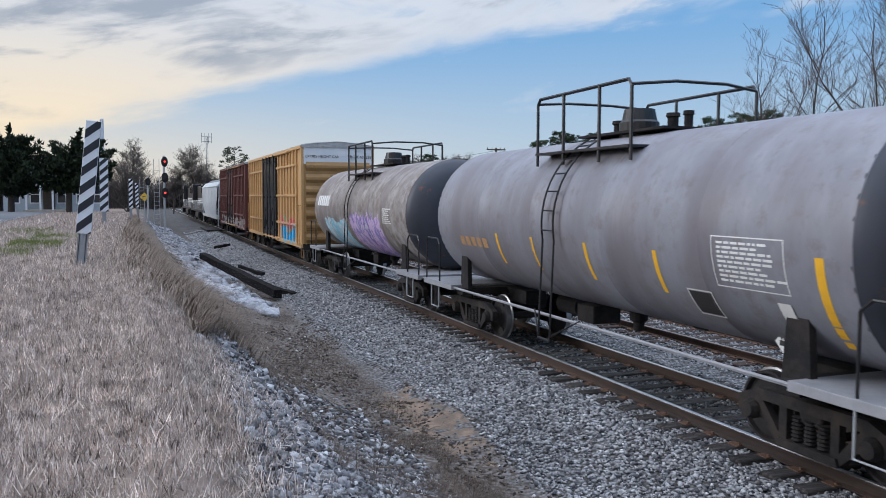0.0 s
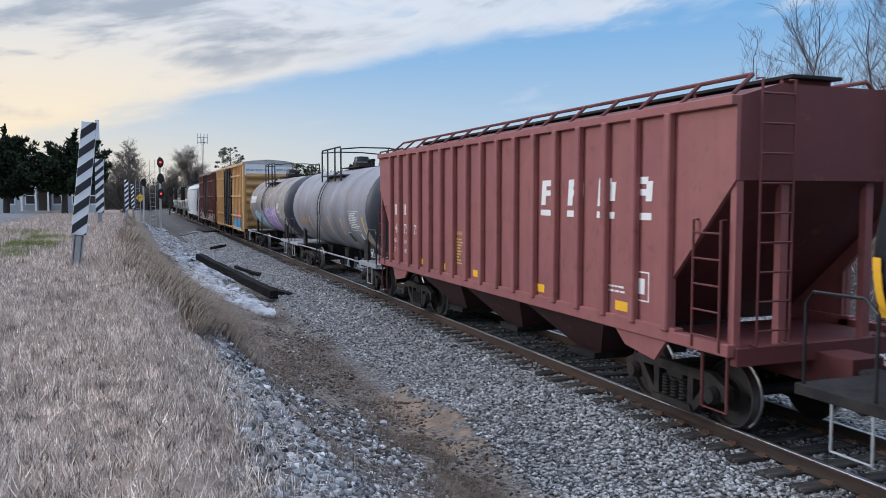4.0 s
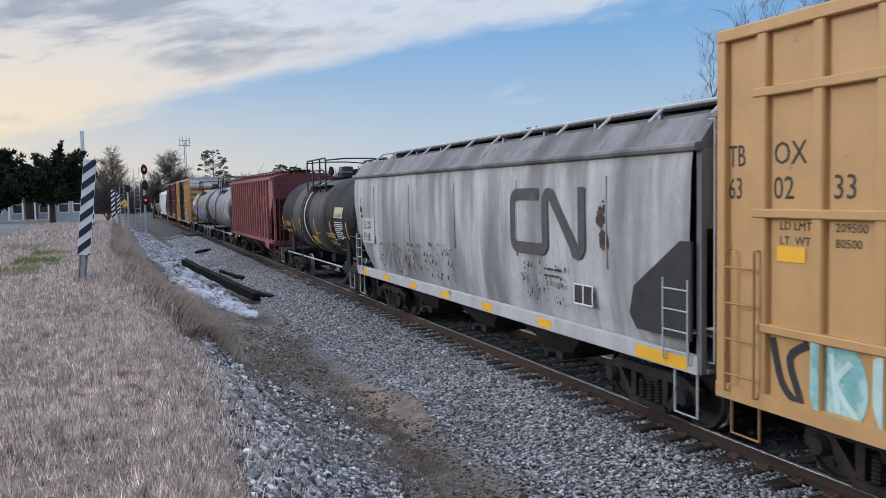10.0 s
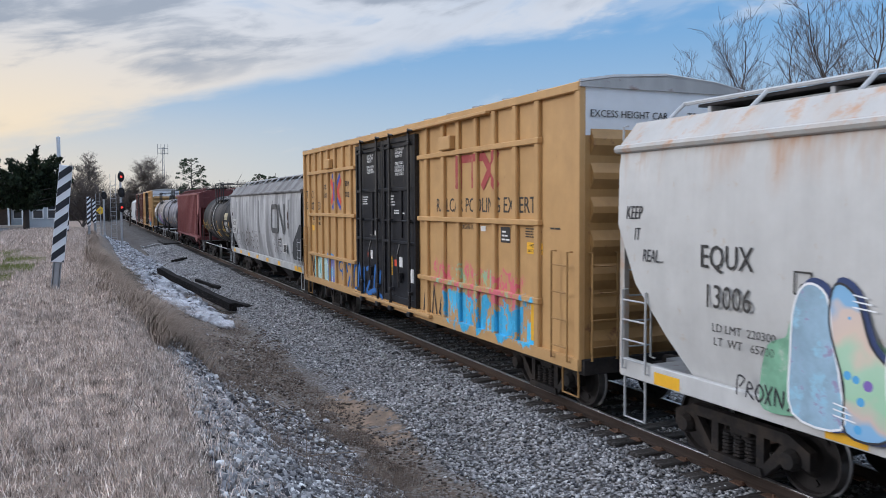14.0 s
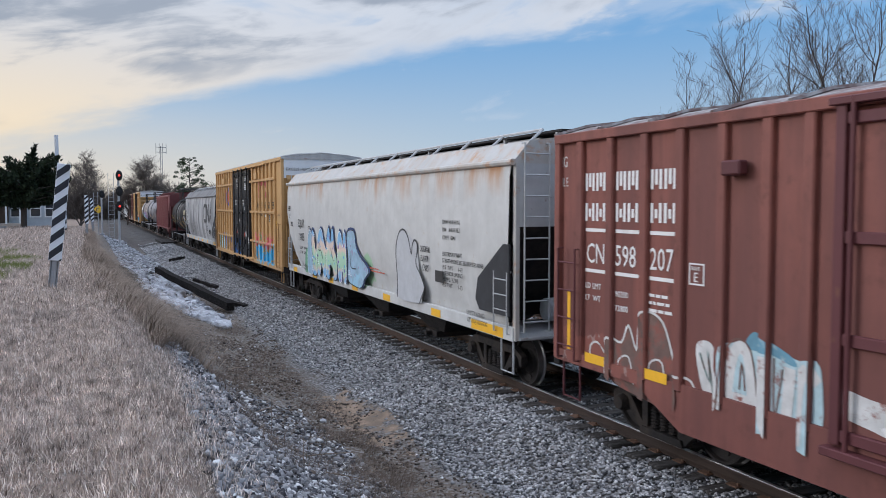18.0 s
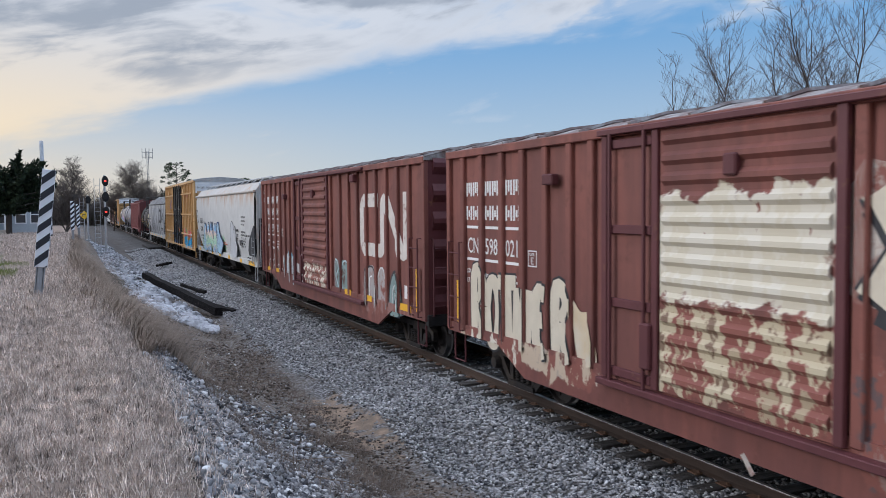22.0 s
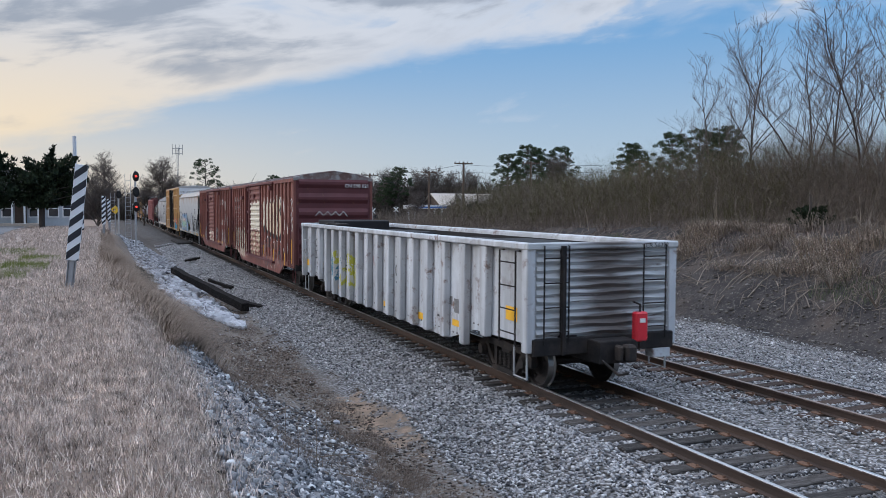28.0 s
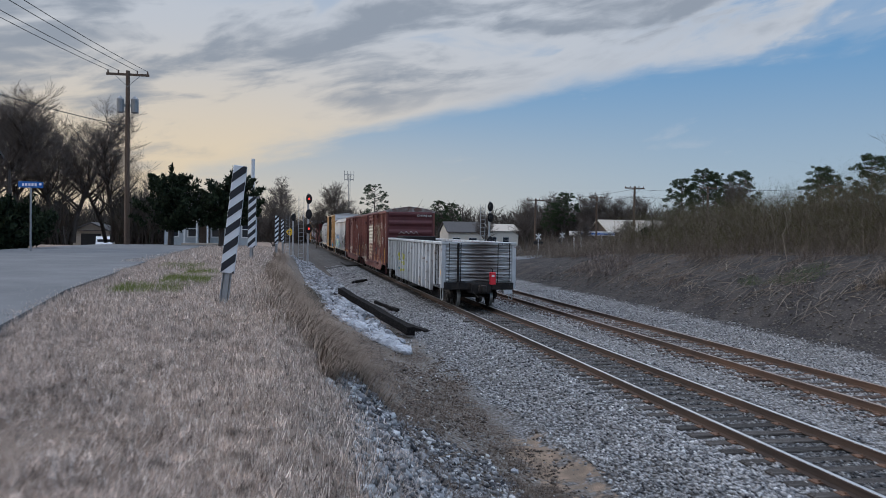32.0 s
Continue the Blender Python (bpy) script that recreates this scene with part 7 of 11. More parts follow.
    # underframe: stub sills, bolsters, cradle
    for s in (-1, 1):
        e = s * (half + 0.55)
        a, b = sorted((s * (half - 2.6), e))
        part("stub_sill", boxes([(-0.25, 0.25, a, b, 0.72, 1.02), (-1.35, 1.35, s * (half - 1.45) - 0.18, s * (half - 1.45) + 0.18, 0.86, 1.02)], 0.01), M_UNDER, car)
        for q in (-1, 1):
            bm = bmesh.new()
            slab(bm, [(s * (half - 1.45) - 0.22, 1.0), (s * (half - 1.45) + 0.22, 1.0), (s * (half - 1.45) + 0.16, 1.75), (s * (half - 1.45) - 0.16, 1.75)], q * 1.18 - 0.05, q * 1.18 + 0.05)
            part("saddle", bm, M_UNDER, car)
        a, b = sorted((s * (half - 1.3), e))
        part("end_platform", boxes([(-1.45, 1.45, a, b, 1.02, 1.07), (-1.5, -1.40, a, b, 0.95, 1.07), (1.40, 1.5, a, b, 0.95, 1.07)], 0.005), sill_mat or M_UNDER, car, "grated end platform")
        ye = e - s * 0.08
        grab(car, [[(q * 1.45, ye - s * 0.9, 1.0), (q * 1.45, ye - s * 0.9, 1.95), (q * 1.45, ye - s * 0.75, 2.08), (q * 1.45, ye - s * 0.1, 2.08), (q * 1.45, ye, 1.95), (q * 1.45, ye, 1.0)] for q in (-1, 1)], 0.02, rail_mat if rail_mat is M_BLACK else M_RAIL_GREY, "end_rail")
        grab(car, [[(q * 1.47, ye - s * 0.9, 1.0), (q * 1.47, ye - s * 0.9, 0.45), (q * 1.47, ye - s * 0.4, 0.45), (q * 1.47, ye - s * 0.4, 1.0)] for q in (-1, 1)], 0.018, M_RAIL_GREY, "sill_step")
        truck(car, s * (half - 1.45))
        coupler(car, e, s)
    for q in (-1, 1):
        grab(car, [[(q * 1.42, -half + 1.0, 1.0), (q * 1.42, half - 1.0, 1.0)]], 0.03, sill_mat or M_RAIL_GREY, "side_pipe", "long handrail pipe along the sill")
    bm = bmesh.new()
    lathe(bm, [(cz - R + 0.05, 0.16), (cz - R - 0.16, 0.16), (cz - R - 0.2, 0.10), (cz - R - 0.34, 0.09), (cz - R - 0.36, 0.01)], "z", (0, -0.1, 0), 12)
    part("outlet_valve", bm, M_UNDER, car)
    part("valve_box", boxes([(-0.3, 0.3, 0.9, 1.5, 0.72, 1.05)], 0.02), M_UNDER, car)
    bm = bmesh.new()
    lathe(bm, [(2.6, 0.02), (2.62, 0.2), (3.4, 0.2), (3.42, 0.02)], "y", (0.5, 0, 0.78), 12)
    part("brake_cylinder", bm, M_UNDER, car)
    return car


M_GREY_TANK = paint("grey_tank_paint", (0.225, 0.23, 0.262), rust=(0.17, 0.15, 0.155), rust_at=(0.52, 0.70), streak=0.12, rough=0.5, streak_color=(0.31, 0.31, 0.345), dents=0.05, broad=(0.165, 0.15, 0.165))
M_DARK_HEAD = paint("dark_tank_head", (0.045, 0.05, 0.065), streak=0.1, rough=0.5, dents=0.04)
M_BLACK_TANK = paint("black_tank_paint", (0.013, 0.014, 0.017), rust=(0.045, 0.043, 0.044), rust_at=(0.54, 0.76), streak=0.08, streak_color=(0.045, 0.044, 0.046), rough=0.45, dents=0.05)
for k_ in ("Specular IOR Level", "Roughness"):
    M_BLACK_TANK.node_tree.nodes["Principled BSDF"].inputs[k_].default_value = 0.16 if k_[0] == "S" else 0.55
M_DUSTY = paint("dust_film_on_black", (0.062, 0.057, 0.056), rust=(0.05, 0.046, 0.044), rust_at=(0.46, 0.62), streak=0.3, streak_color=(0.05, 0.047, 0.044), rough=0.6, dents=0.05)
M_TAN_TANK = paint("stained_white_tank", (0.34, 0.32, 0.31), broad=(0.17, 0.145, 0.14), rust=(0.16, 0.13, 0.115), rust_at=(0.42, 0.60), streak=0.3, streak_color=(0.24, 0.20, 0.165), rough=0.55,
                   tags=[(0.9, 4.2, 1.2, 2.25, ((0.5, 0.62, 0.7), (0.25, 0.5, 0.62), (0.55, 0.6, 0.62), (0.3, 0.36, 0.55)), 2.2),
                         (-3.3, 0.4, 1.15, 2.5, ((0.35, 0.2, 0.5), (0.55, 0.42, 0.62), (0.22, 0.16, 0.42), (0.5, 0.5, 0.55)), 2.4)])
M_PIPE = material("grey_pipe", (0.30, 0.30, 0.315), rough=0.5, var=0.15, scale=5)


def hazard(car, y, z, R, cz, face, ink, number=""):
    bd = (cz, R)
    x = -math.sqrt(max(0.01, R * R - (z - cz) ** 2)) - 0.06
    bm = bmesh.new()
    slab(bm, [(y + 0.2, z), (y, z + 0.2), (y - 0.2, z), (y, z - 0.2)], x - 0.012, x)
    pl = part("placard", bm, face, car, "diamond hazard placard")
    bm = bmesh.new()
    for k in range(-2, 3):
        box(bm, x - 0.016, x - 0.012, y + 0.045 * k - 0.012, y + 0.045 * k + 0.012, z + 0.03, z + 0.13 - 0.03 * abs(k))
    if not number:
        box(bm, x - 0.016, x - 0.012, y - 0.12, y + 0.12, z - 0.045, z + 0.02)
    part("placard_print", bm, ink, pl)
    if number:
        letters(pl, number, 0.11, x - 0.016, y + 0.115, z - 0.07, ink, "placard_number", 0.85)


# grey tank with safety platform
c = tank_car(12.35, 1.52, 2.62, 6.35, "grey painted tank car with black ends and scuffed shell", M_GREY_TANK, M_DARK_HEAD, M_BLACK, sill_mat=M_PIPE)
bd = (2.62, 1.52)
plate(c, "reflector", 0, [(y, y + 0.09, 1.75, 2.35) for y in (2.6, 1.1, -0.75, -2.6)] + [(-5.5, -5.38, 1.45, 2.45)], M_YELLOW, "yellow reflective strips", bend=bd)
plate(c, "data_panel", 0, lines_of(-3.85, 2.52, 9, 0.03, 0.058, 1.0, 3) + [(-4.95, -3.75, 2.60, 2.615), (-4.95, -3.75, 1.98, 1.995), (-3.765, -3.75, 1.98, 2.61), (-4.95, -4.935, 1.98, 2.61)], M_WHITE, "white stencilled table", bend=bd)
plate(c, "test_label", 0, [(-3.55, -3.1, 1.55, 1.85)], M_INK, bend=(2.62, 1.523))
plate(c, "label_border", 0, [(-3.57, -3.55, 1.53, 1.87), (-3.1, -3.08, 1.53, 1.87), (-3.57, -3.08, 1.86, 1.88), (-3.57, -3.08, 1.52, 1.54), (-4.9, -4.7, 1.68, 1.88)], M_WHITE, bend=(2.62, 1.526))
plate(c, "old_lettering", 0, [(y - 0.22, y, 2.02, 2.22) for y in (4.6, 4.3, 4.0, 3.7, 3.4)], material("faded_orange", (0.42, 0.25, 0.12), var=0.3, scale=12), "faded orange lettering", bend=bd)
hazard(c, -4.4, 1.33, 1.52, 2.62, M_WHITE, M_INK)

# graffitied tank
c = tank_car(26.5, 1.5, 2.6, 6.25, "stained white and brown tank car with purple graffiti", M_TAN_TANK, M_DARK_HEAD, M_BLACK, sill_mat=M_PIPE,
             bands=())
bd = (2.6, 1.5)
plate(c, "company_lettering", 0, [(y - 0.26, y, 2.72, 3.1) for y in (5.2, 4.88, 4.56, 4.24, 3.92, 3.6)], M_WHITE, "white block lettering", bend=bd)
plate(c, "data_panel", 0, lines_of(-3.6, 2.7, 8, 0.03, 0.058, 0.8, 5), M_WHITE, bend=bd)

# black tank
c = tank_car(-17.0, 1.47, 2.55, 5.85, "black tank car with dust-stained shell and bright ladder strip", M_BLACK_TANK, M_BLACK_TANK, M_BLACK,
             bands=[(1.25, 3.15, M_DUSTY, "dusty grey belt"), (-2.1, 0.2, M_DUSTY, "dusty grey belt"), (0.93, 1.08, M_WHITE, "bright white ladder strip")], ladder_y=1.0)
bd = (2.55, 1.478)
letters(c, "UTLX 650534", 0.30, 0, 5.35, 2.12, M_GOLD, "reporting_mark", 0.9, bend=bd)
plate(c, "reflector", 0, [(y, y + 0.09, 1.9, 2.5) for y in (5.4, 3.3, 1.9, -0.6, -3.0, -5.1)], M_YELLOW, "yellow reflective strips", bend=bd)
plate(c, "warning_label", 0, [(-0.35, 0.45, 1.55, 1.85)], M_YELLOW, bend=(2.55, 1.482))
plate(c, "warning_print", 0, lines_of(0.4, 1.75, 4, 0.025, 0.055, 0.6, 8), M_INK, bend=(2.55, 1.486))
plate(c, "name_panel", 0, [(-4.65, -3.55, 2.62, 2.98)], material("tarnished_label", (0.45, 0.40, 0.26), var=0.3, scale=5), bend=(2.55, 1.482))
plate(c, "data_panel", 0, lines_of(-3.6, 2.46, 9, 0.035, 0.068, 1.1, 9), M_WHITE, "white stencilled table", bend=bd)
plate(c, "gold_print", 0, lines_of(4.9, 1.92, 2, 0.03, 0.06, 1.3, 1) + lines_of(-2.2, 2.02, 2, 0.05, 0.09, 1.2, 2) + lines_of(-2.3, 1.75, 2, 0.04, 0.08, 1.2, 4) + lines_of(-0.6, 1.98, 1, 0.04, 0.08, 0.8, 6), M_GOLD, bend=bd)
plate(c, "label_border", 0, [(-3.62, -3.6, 1.5, 1.86), (-3.12, -3.1, 1.5, 1.86), (-3.62, -3.1, 1.85, 1.87), (-3.62, -3.1, 1.49, 1.51)], M_WHITE, bend=bd)
hazard(c, -4.75, 1.25, 1.47, 2.55, M_WHITE, M_INK, "3082")
letters(c, "DIISOCYANATE", 0.15, 0, -3.66, 2.66, M_INK, "product_name", 0.80, bend=(2.55, 1.486))

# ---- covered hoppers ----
# dark grey that stands for the shade inside the end cutaway
M_CUTAWAY_SHADE = material("cutaway_shade_grey", (0.032, 0.033, 0.037), rough=0.8, var=0.3, scale=3, bump=0.1)
def roof_walk(car, half, z, mat, x=0.75, posts=None, deck=True):
    """Running board with its rail posts along both roof edges."""
    if deck:
        part("running_board", boxes([(-0.42, 0.42, -half + 0.3, half - 0.3, z + 0.14, z + 0.18)]), M_UNDER, car, "dark grated running board")
        part("board_bearer", boxes([(-0.4, 0.4, y - 0.03, y + 0.03, z - 0.05, z + 0.14) for y in np.linspace(-half + 0.5, half - 0.5, 9)]), mat, car)
    ys = posts if posts is not None else list(np.linspace(-half + 0.4, half - 0.4, 12))
    for s in (-1, 1):
        lines = [[(s * x, -half + 0.4, z + 0.16), (s * x, half - 0.4, z + 0.16)]] + [[(s * (x + 0.55), y, z - 0.30), (s * x, y, z + 0.16)] for y in ys]
        grab(car, lines, 0.028, mat, "roof_rail")


def smooth_hopper(y, half, label, side_mat, sill_mat, roof_mat, end_mat, z0=1.22, z1=3.9, top=4.45, slope=1.7, notch=True, rail_mat=None, seams=5):
    """Curved-side covered hopper with cut-away ends."""
    car = car_thing("covered_hopper_car", label, "hopper car", y)
    prof = [(1.42, z0), (1.52, z0 + 0.45), (1.585, z0 + 1.1), (1.60, z0 + 1.9), (1.585, z1 - 0.25), (1.55, z1)]
    for s in (-1, 1):
        bm = bmesh.new()
        rows = []
        for px, pz in prof:
            f = (pz - z0) / (z1 - z0)
            e = half - 0.12 - 0.30 * max(0.0, 1 - f / 0.5)
            cut = half - 0.06 - 1.35 * max(0.0, 1 - f / 0.52)
            ys = [-e] + list(np.linspace(-half + slope, half - slope, 9)) + [cut]
            rows.append([bm.verts.new((s * px, yy, pz)) for yy in ys])
        for p, q in zip(rows, rows[1:]):
            for k in range(len(p) - 1):
                bm.faces.new((p[k], p[k + 1], q[k + 1], q[k]))
        part("side_sheet", bm, side_mat, car, smooth=True)
        for yy in np.linspace(-half + 2, half - 2, 5)[:seams]:
            part("weld_seam", boxes([(s * 1.597 - 0.012, s * 1.597 + 0.012, yy - 0.012, yy + 0.012, z0 + 1.0, z1 - 0.3)]), side_mat, car)
        part("side_sill", boxes([(s * 1.50 - 0.05, s * 1.50 + 0.05, -half + 0.05, half - 0.05, z0 - 0.22, z0 + 0.03)], 0.01), sill_mat, car, "painted side sill")
        bm = bmesh.new()
        tube(bm, [(s * 1.58, -half, z1 + 0.02), (s * 1.58, half, z1 + 0.02)], 0.06, 8)
        part("top_chord", bm, roof_mat, car)
    bm = bmesh.new()
    prism(bm, [(-1.60, z1), (-1.25, top - 0.10), (-0.5, top), (0.5, top), (1.25, top - 0.10), (1.60, z1)], -half, half)
    part("roof", bm, roof_mat, car)
    part("roof_hatch", boxes([(-0.35, 0.35, -half + 1.2, half - 1.2, top, top + 0.07)], 0.02), end_mat, car, "long trough hatch")
    roof_walk(car, half, top - 0.02, rail_mat or M_RAIL_GREY)
    for s in (-1, 1):
        e = s * half
        bm = bmesh.new()
        a, b = sorted((e - s * 0.04, e))
        box(bm, -1.5, 1.5, a, b, z0 + 0.62 * (z1 - z0), z1)
        part("end_sheet", bm, end_mat, car)
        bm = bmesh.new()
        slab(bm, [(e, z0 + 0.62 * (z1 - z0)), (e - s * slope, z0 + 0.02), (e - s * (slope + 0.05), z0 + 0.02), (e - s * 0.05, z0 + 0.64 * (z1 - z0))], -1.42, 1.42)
        # near-black here puts the recess's shade into the sheet colour
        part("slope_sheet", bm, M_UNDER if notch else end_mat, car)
        # solid dark plate laid on the side as the cutaway's shade; no hole is cut
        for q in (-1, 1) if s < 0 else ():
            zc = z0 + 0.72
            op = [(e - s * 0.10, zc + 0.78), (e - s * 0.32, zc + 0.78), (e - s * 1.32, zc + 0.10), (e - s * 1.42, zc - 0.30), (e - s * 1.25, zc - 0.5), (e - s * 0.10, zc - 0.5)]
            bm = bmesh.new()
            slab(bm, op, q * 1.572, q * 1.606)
            part("end_opening", bm, M_CUTAWAY_SHADE, car, "dark plate painted as the shaded cutaway beside the end slope")
        a, b = sorted((e - s * 1.7, e + s * 0.05))
        part("end_deck", boxes([(-1.45, 1.45, a, b, z0 - 0.2, z0 - 0.14), (-0.25, 0.25, a - 0.5, b + 0.5, 0.75, z0 - 0.2)], 0.01), end_mat, car)
        bm = bmesh.new()
        lathe(bm, [(-0.5, 0.02), (-0.48, 0.22), (0.48, 0.22), (0.5, 0.02)], "x", (0, e - s * 0.7, z0 + 0.22), 14)
        part("air_reservoir", bm, end_mat, car)
        for q in (-1, 1):
            bm = boxes([(q * 1.48 - 0.04, q * 1.48 + 0.04, e - s * 0.05 - 0.05, e - s * 0.05 + 0.05, z0 - 0.2, z1)])
            part("corner_post", bm, roof_mat, car)
            ladder(car, q * 1.52, e - s * 0.42, z0 - 0.1, z0 + 1.0, 4, rail_mat or M_RAIL_GREY, 0.5, 0.08)
            ladder(car, q * 1.15, e, z0 - 0.05, z1 + 0.35, 9, rail_mat or M_RAIL_GREY, 0.5, 0.10, end=True)
            grab(car, [[(q * 1.5, e - s * 0.1, z0 - 0.2), (q * 1.5, e - s * 0.1, 0.42), (q * 1.5, e - s * 0.55, 0.42), (q * 1.5, e - s * 0.55, z0 - 0.2)]], 0.02, M_RAIL_GREY, "sill_step")
        truck(car, s * (half - 1.75))
        coupler(car, s * (half + 0.35), s)
    for k in range(3):
        yy = (k - 1) * (half - 2.6) * 0.62
        bm = bmesh.new()
        for yy0, sg in ((yy, 1),):
            vs = [bm.verts.new(p) for p in ((-1.3, yy - 1.5, z0 - 0.1), (1.3, yy - 1.5, z0 - 0.1), (1.3, yy + 1.5, z0 - 0.1), (-1.3, yy + 1.5, z0 - 0.1),
                                           (-0.9, yy - 0.4, 0.48), (0.9, yy - 0.4, 0.48), (0.9, yy + 0.4, 0.48), (-0.9, yy + 0.4, 0.48))]
            for f in ((0, 1, 5, 4), (1, 2, 6, 5), (2, 3, 7, 6), (3, 0, 4, 7), (4, 5, 6, 7), (3, 2, 1, 0)):
                bm.faces.new([vs[i] for i in f])
        part("hopper_outlet", bm, M_UNDER, car, "discharge hopper")
        part("outlet_gate", boxes([(-1.05, 1.05, yy - 0.32, yy + 0.32, 0.36, 0.50), (-1.2, -1.05, yy - 0.06, yy + 0.06, 0.38, 0.48)], 0.01), M_TRUCK, car)
    return car


M_CN_GREY = paint("weathered_grey_hopper", (0.47, 0.475, 0.485), broad=(0.15, 0.15, 0.155), rust=(0.20, 0.10, 0.06), rust_at=(0.66, 0.71), streak=0.34, streak_color=(0.24, 0.24, 0.24), rough=0.6, dents=0.1)
M_CN_ROOF = paint("sooty_grey_roof", (0.20, 0.20, 0.205), broad=(0.07, 0.067, 0.067), rust=(0.13, 0.09, 0.075), rust_at=(0.55, 0.66), streak=0.35, streak_color=(0.16, 0.16, 0.16), rough=0.7)
M_CN_DARK = paint("grey_hopper_end", (0.22, 0.22, 0.225), streak=0.3, rough=0.6)
M_SILL = paint("grey_white_sill", (0.46, 0.46, 0.455), streak=0.15, rough=0.55)
M_EMBLEM = material("faded_black_emblem", (0.07, 0.07, 0.072), rough=0.7, var=0.25, scale=4, bump=0.0, second=(0.2, 0.2, 0.2), second_at=(0.58, 0.75))
M_RUSTY = material("rust_patch", (0.055, 0.041, 0.036), rough=0.9, var=0.5, scale=14, bump=0.3, second=(0.115, 0.066, 0.046), second_at=(0.5, 0.6), second_scale=9)


def rust_spots(car, x, y0, y1, z0, z1, n, seed, big=0.10):
    rnd = random.Random(seed)
    bm = bmesh.new()
    for _ in range(n):
        y, z, r = rnd.uniform(y0, y1), rnd.uniform(z0, z1), big * rnd.random() ** 2 + 0.012
        vs = [bm.verts.new((x - 0.0025, y + r * rnd.uniform(0.5, 1) * math.cos(a), z + r * rnd.uniform(0.5, 1.3) * math.sin(a))) for a in np.linspace(0, 2 * math.pi, 8)[:-1]]
        bm.faces.new(vs)
    return tagged(part("rust_patches", bm, M_RUSTY, car), "blistered rust patches", kind="stuff")


c = smooth_hopper(-31.3, 7.75, "weathered light grey covered hopper with black ribbon emblem", M_CN_GREY, M_SILL, M_CN_ROOF, M_CN_DARK)
ribbon_logo(c, -1.612, -2.66, -5.19, 2.30, 3.45, M_EMBLEM, 0.205, mid=0.505)
plate(c, "reflector", -1.552, [(y, y + 0.45, 1.04, 1.19) for y in (6.6, 4.7, 2.6, 0.5, -1.7, -4.0)] + [(-7.5, -6.4, 1.03, 1.2)], M_YELLOW, "yellow reflective sill patches")
plate(c, "data_print", -1.606, lines_of(-3.9, 2.06, 2, 0.04, 0.11, 0.7, 7), M_INK)
letters(c, "CU FT 5250", 0.11, -1.6065, -3.95, 1.80, M_INK)
plate(c, "test_label", -1.60, [(-5.08, -4.85, 1.62, 1.9), (-5.35, -5.12, 1.62, 1.9)], M_INK)
plate(c, "label_border", -1.6, [(-5.38, -4.82, 1.595, 1.617), (-5.38, -4.82, 1.903, 1.925), (-4.845, -4.82, 1.62, 1.90), (-5.38, -5.355, 1.62, 1.90), (-5.116, -5.084, 1.62, 1.90)], M_WHITE)
plate(c, "patch_panel", -1.604, [(5.75, 6.85, 2.0, 2.72)], M_SILL, "pale repainted patch")
letters(c, "ELOX", 0.34, -1.609, 6.78, 2.40, M_INK, "reporting_mark", 0.9)
letters(c, "79168", 0.34, -1.609, 6.78, 2.06, M_INK, "car_number", 0.8)
rust_spots(c, -1.603, 0.1, 3.2, 1.45, 2.25, 120, 3, 0.055)
rust_spots(c, -1.603, -4.6, -3.0, 1.5, 2.2, 80, 4, 0.028)
rust_spots(c, -1.603, -5.75, -5.5, 2.5, 3.25, 26, 5, 0.13)
rust_spots(c, -1.60, 6.9, 7.1, 2.7, 3.3, 12, 6, 0.1)
for k, pts in enumerate(([(5.2, 1.5), (5.35, 1.95), (5.05, 2.05), (4.95, 1.75), (5.2, 1.72), (4.9, 1.45), (4.7, 1.6)], [(4.7, 1.6), (4.55, 2.1), (4.4, 2.0), (4.35, 1.45), (4.2, 2.05), (4.0, 2.0), (3.95, 1.45)], [(3.9, 1.7), (3.7, 2.0), (3.5, 1.85), (3.75, 1.5), (3.45, 1.4), (3.3, 1.7)], [(3.5, 1.3), (3.3, 1.55), (3.1, 1.4), (3.2, 1.25)])):
    stroke(c, "tag", -1.603, opened(pts, 5), 0.032, M_EMBLEM, label="grey sprayed scrawl")

M_EQ = paint("off_white_hopper", (0.53, 0.53, 0.52), rust=(0.45, 0.37, 0.29), rust_at=(0.62, 0.72), streak=0.06, rough=0.5, dents=0.05, stains=(-8, 8, 3.5, 4.15, (0.42, 0.22, 0.10)),
             tags=[(-1.0, 5.5, 1.28, 2.1, ((0.24, 0.42, 0.24), (0.34, 0.52, 0.34), (0.28, 0.46, 0.30)), 2.5)])
M_EQ_ROOF = paint("rust_stained_white_roof", (0.42, 0.415, 0.40), rust=(0.42, 0.24, 0.13), rust_at=(0.53, 0.70), streak=0.2, streak_color=(0.40, 0.30, 0.22), rough=0.55)
M_EQ_END = paint("pale_grey_end", (0.42, 0.43, 0.44), streak=0.15)
c = smooth_hopper(-65.9, 8.6, "off-white covered hopper with rust-stained roof and bubble graffiti", M_EQ, M_EQ, M_EQ_ROOF, M_EQ_END, z1=4.14, top=4.64, slope=1.5, seams=0)
letters(c, "EQUX", 0.40, -1.611, 6.90, 2.64, M_INK, "reporting_mark", 0.78)
letters(c, "13006", 0.40, -1.611, 6.83, 2.17, M_INK, "car_number", 0.78)
letters(c, "LD LMT  220300", 0.14, -1.606, 6.68, 1.89, M_INK)
letters(c, "LT  WT   65700", 0.14, -1.606, 6.65, 1.73, M_INK)
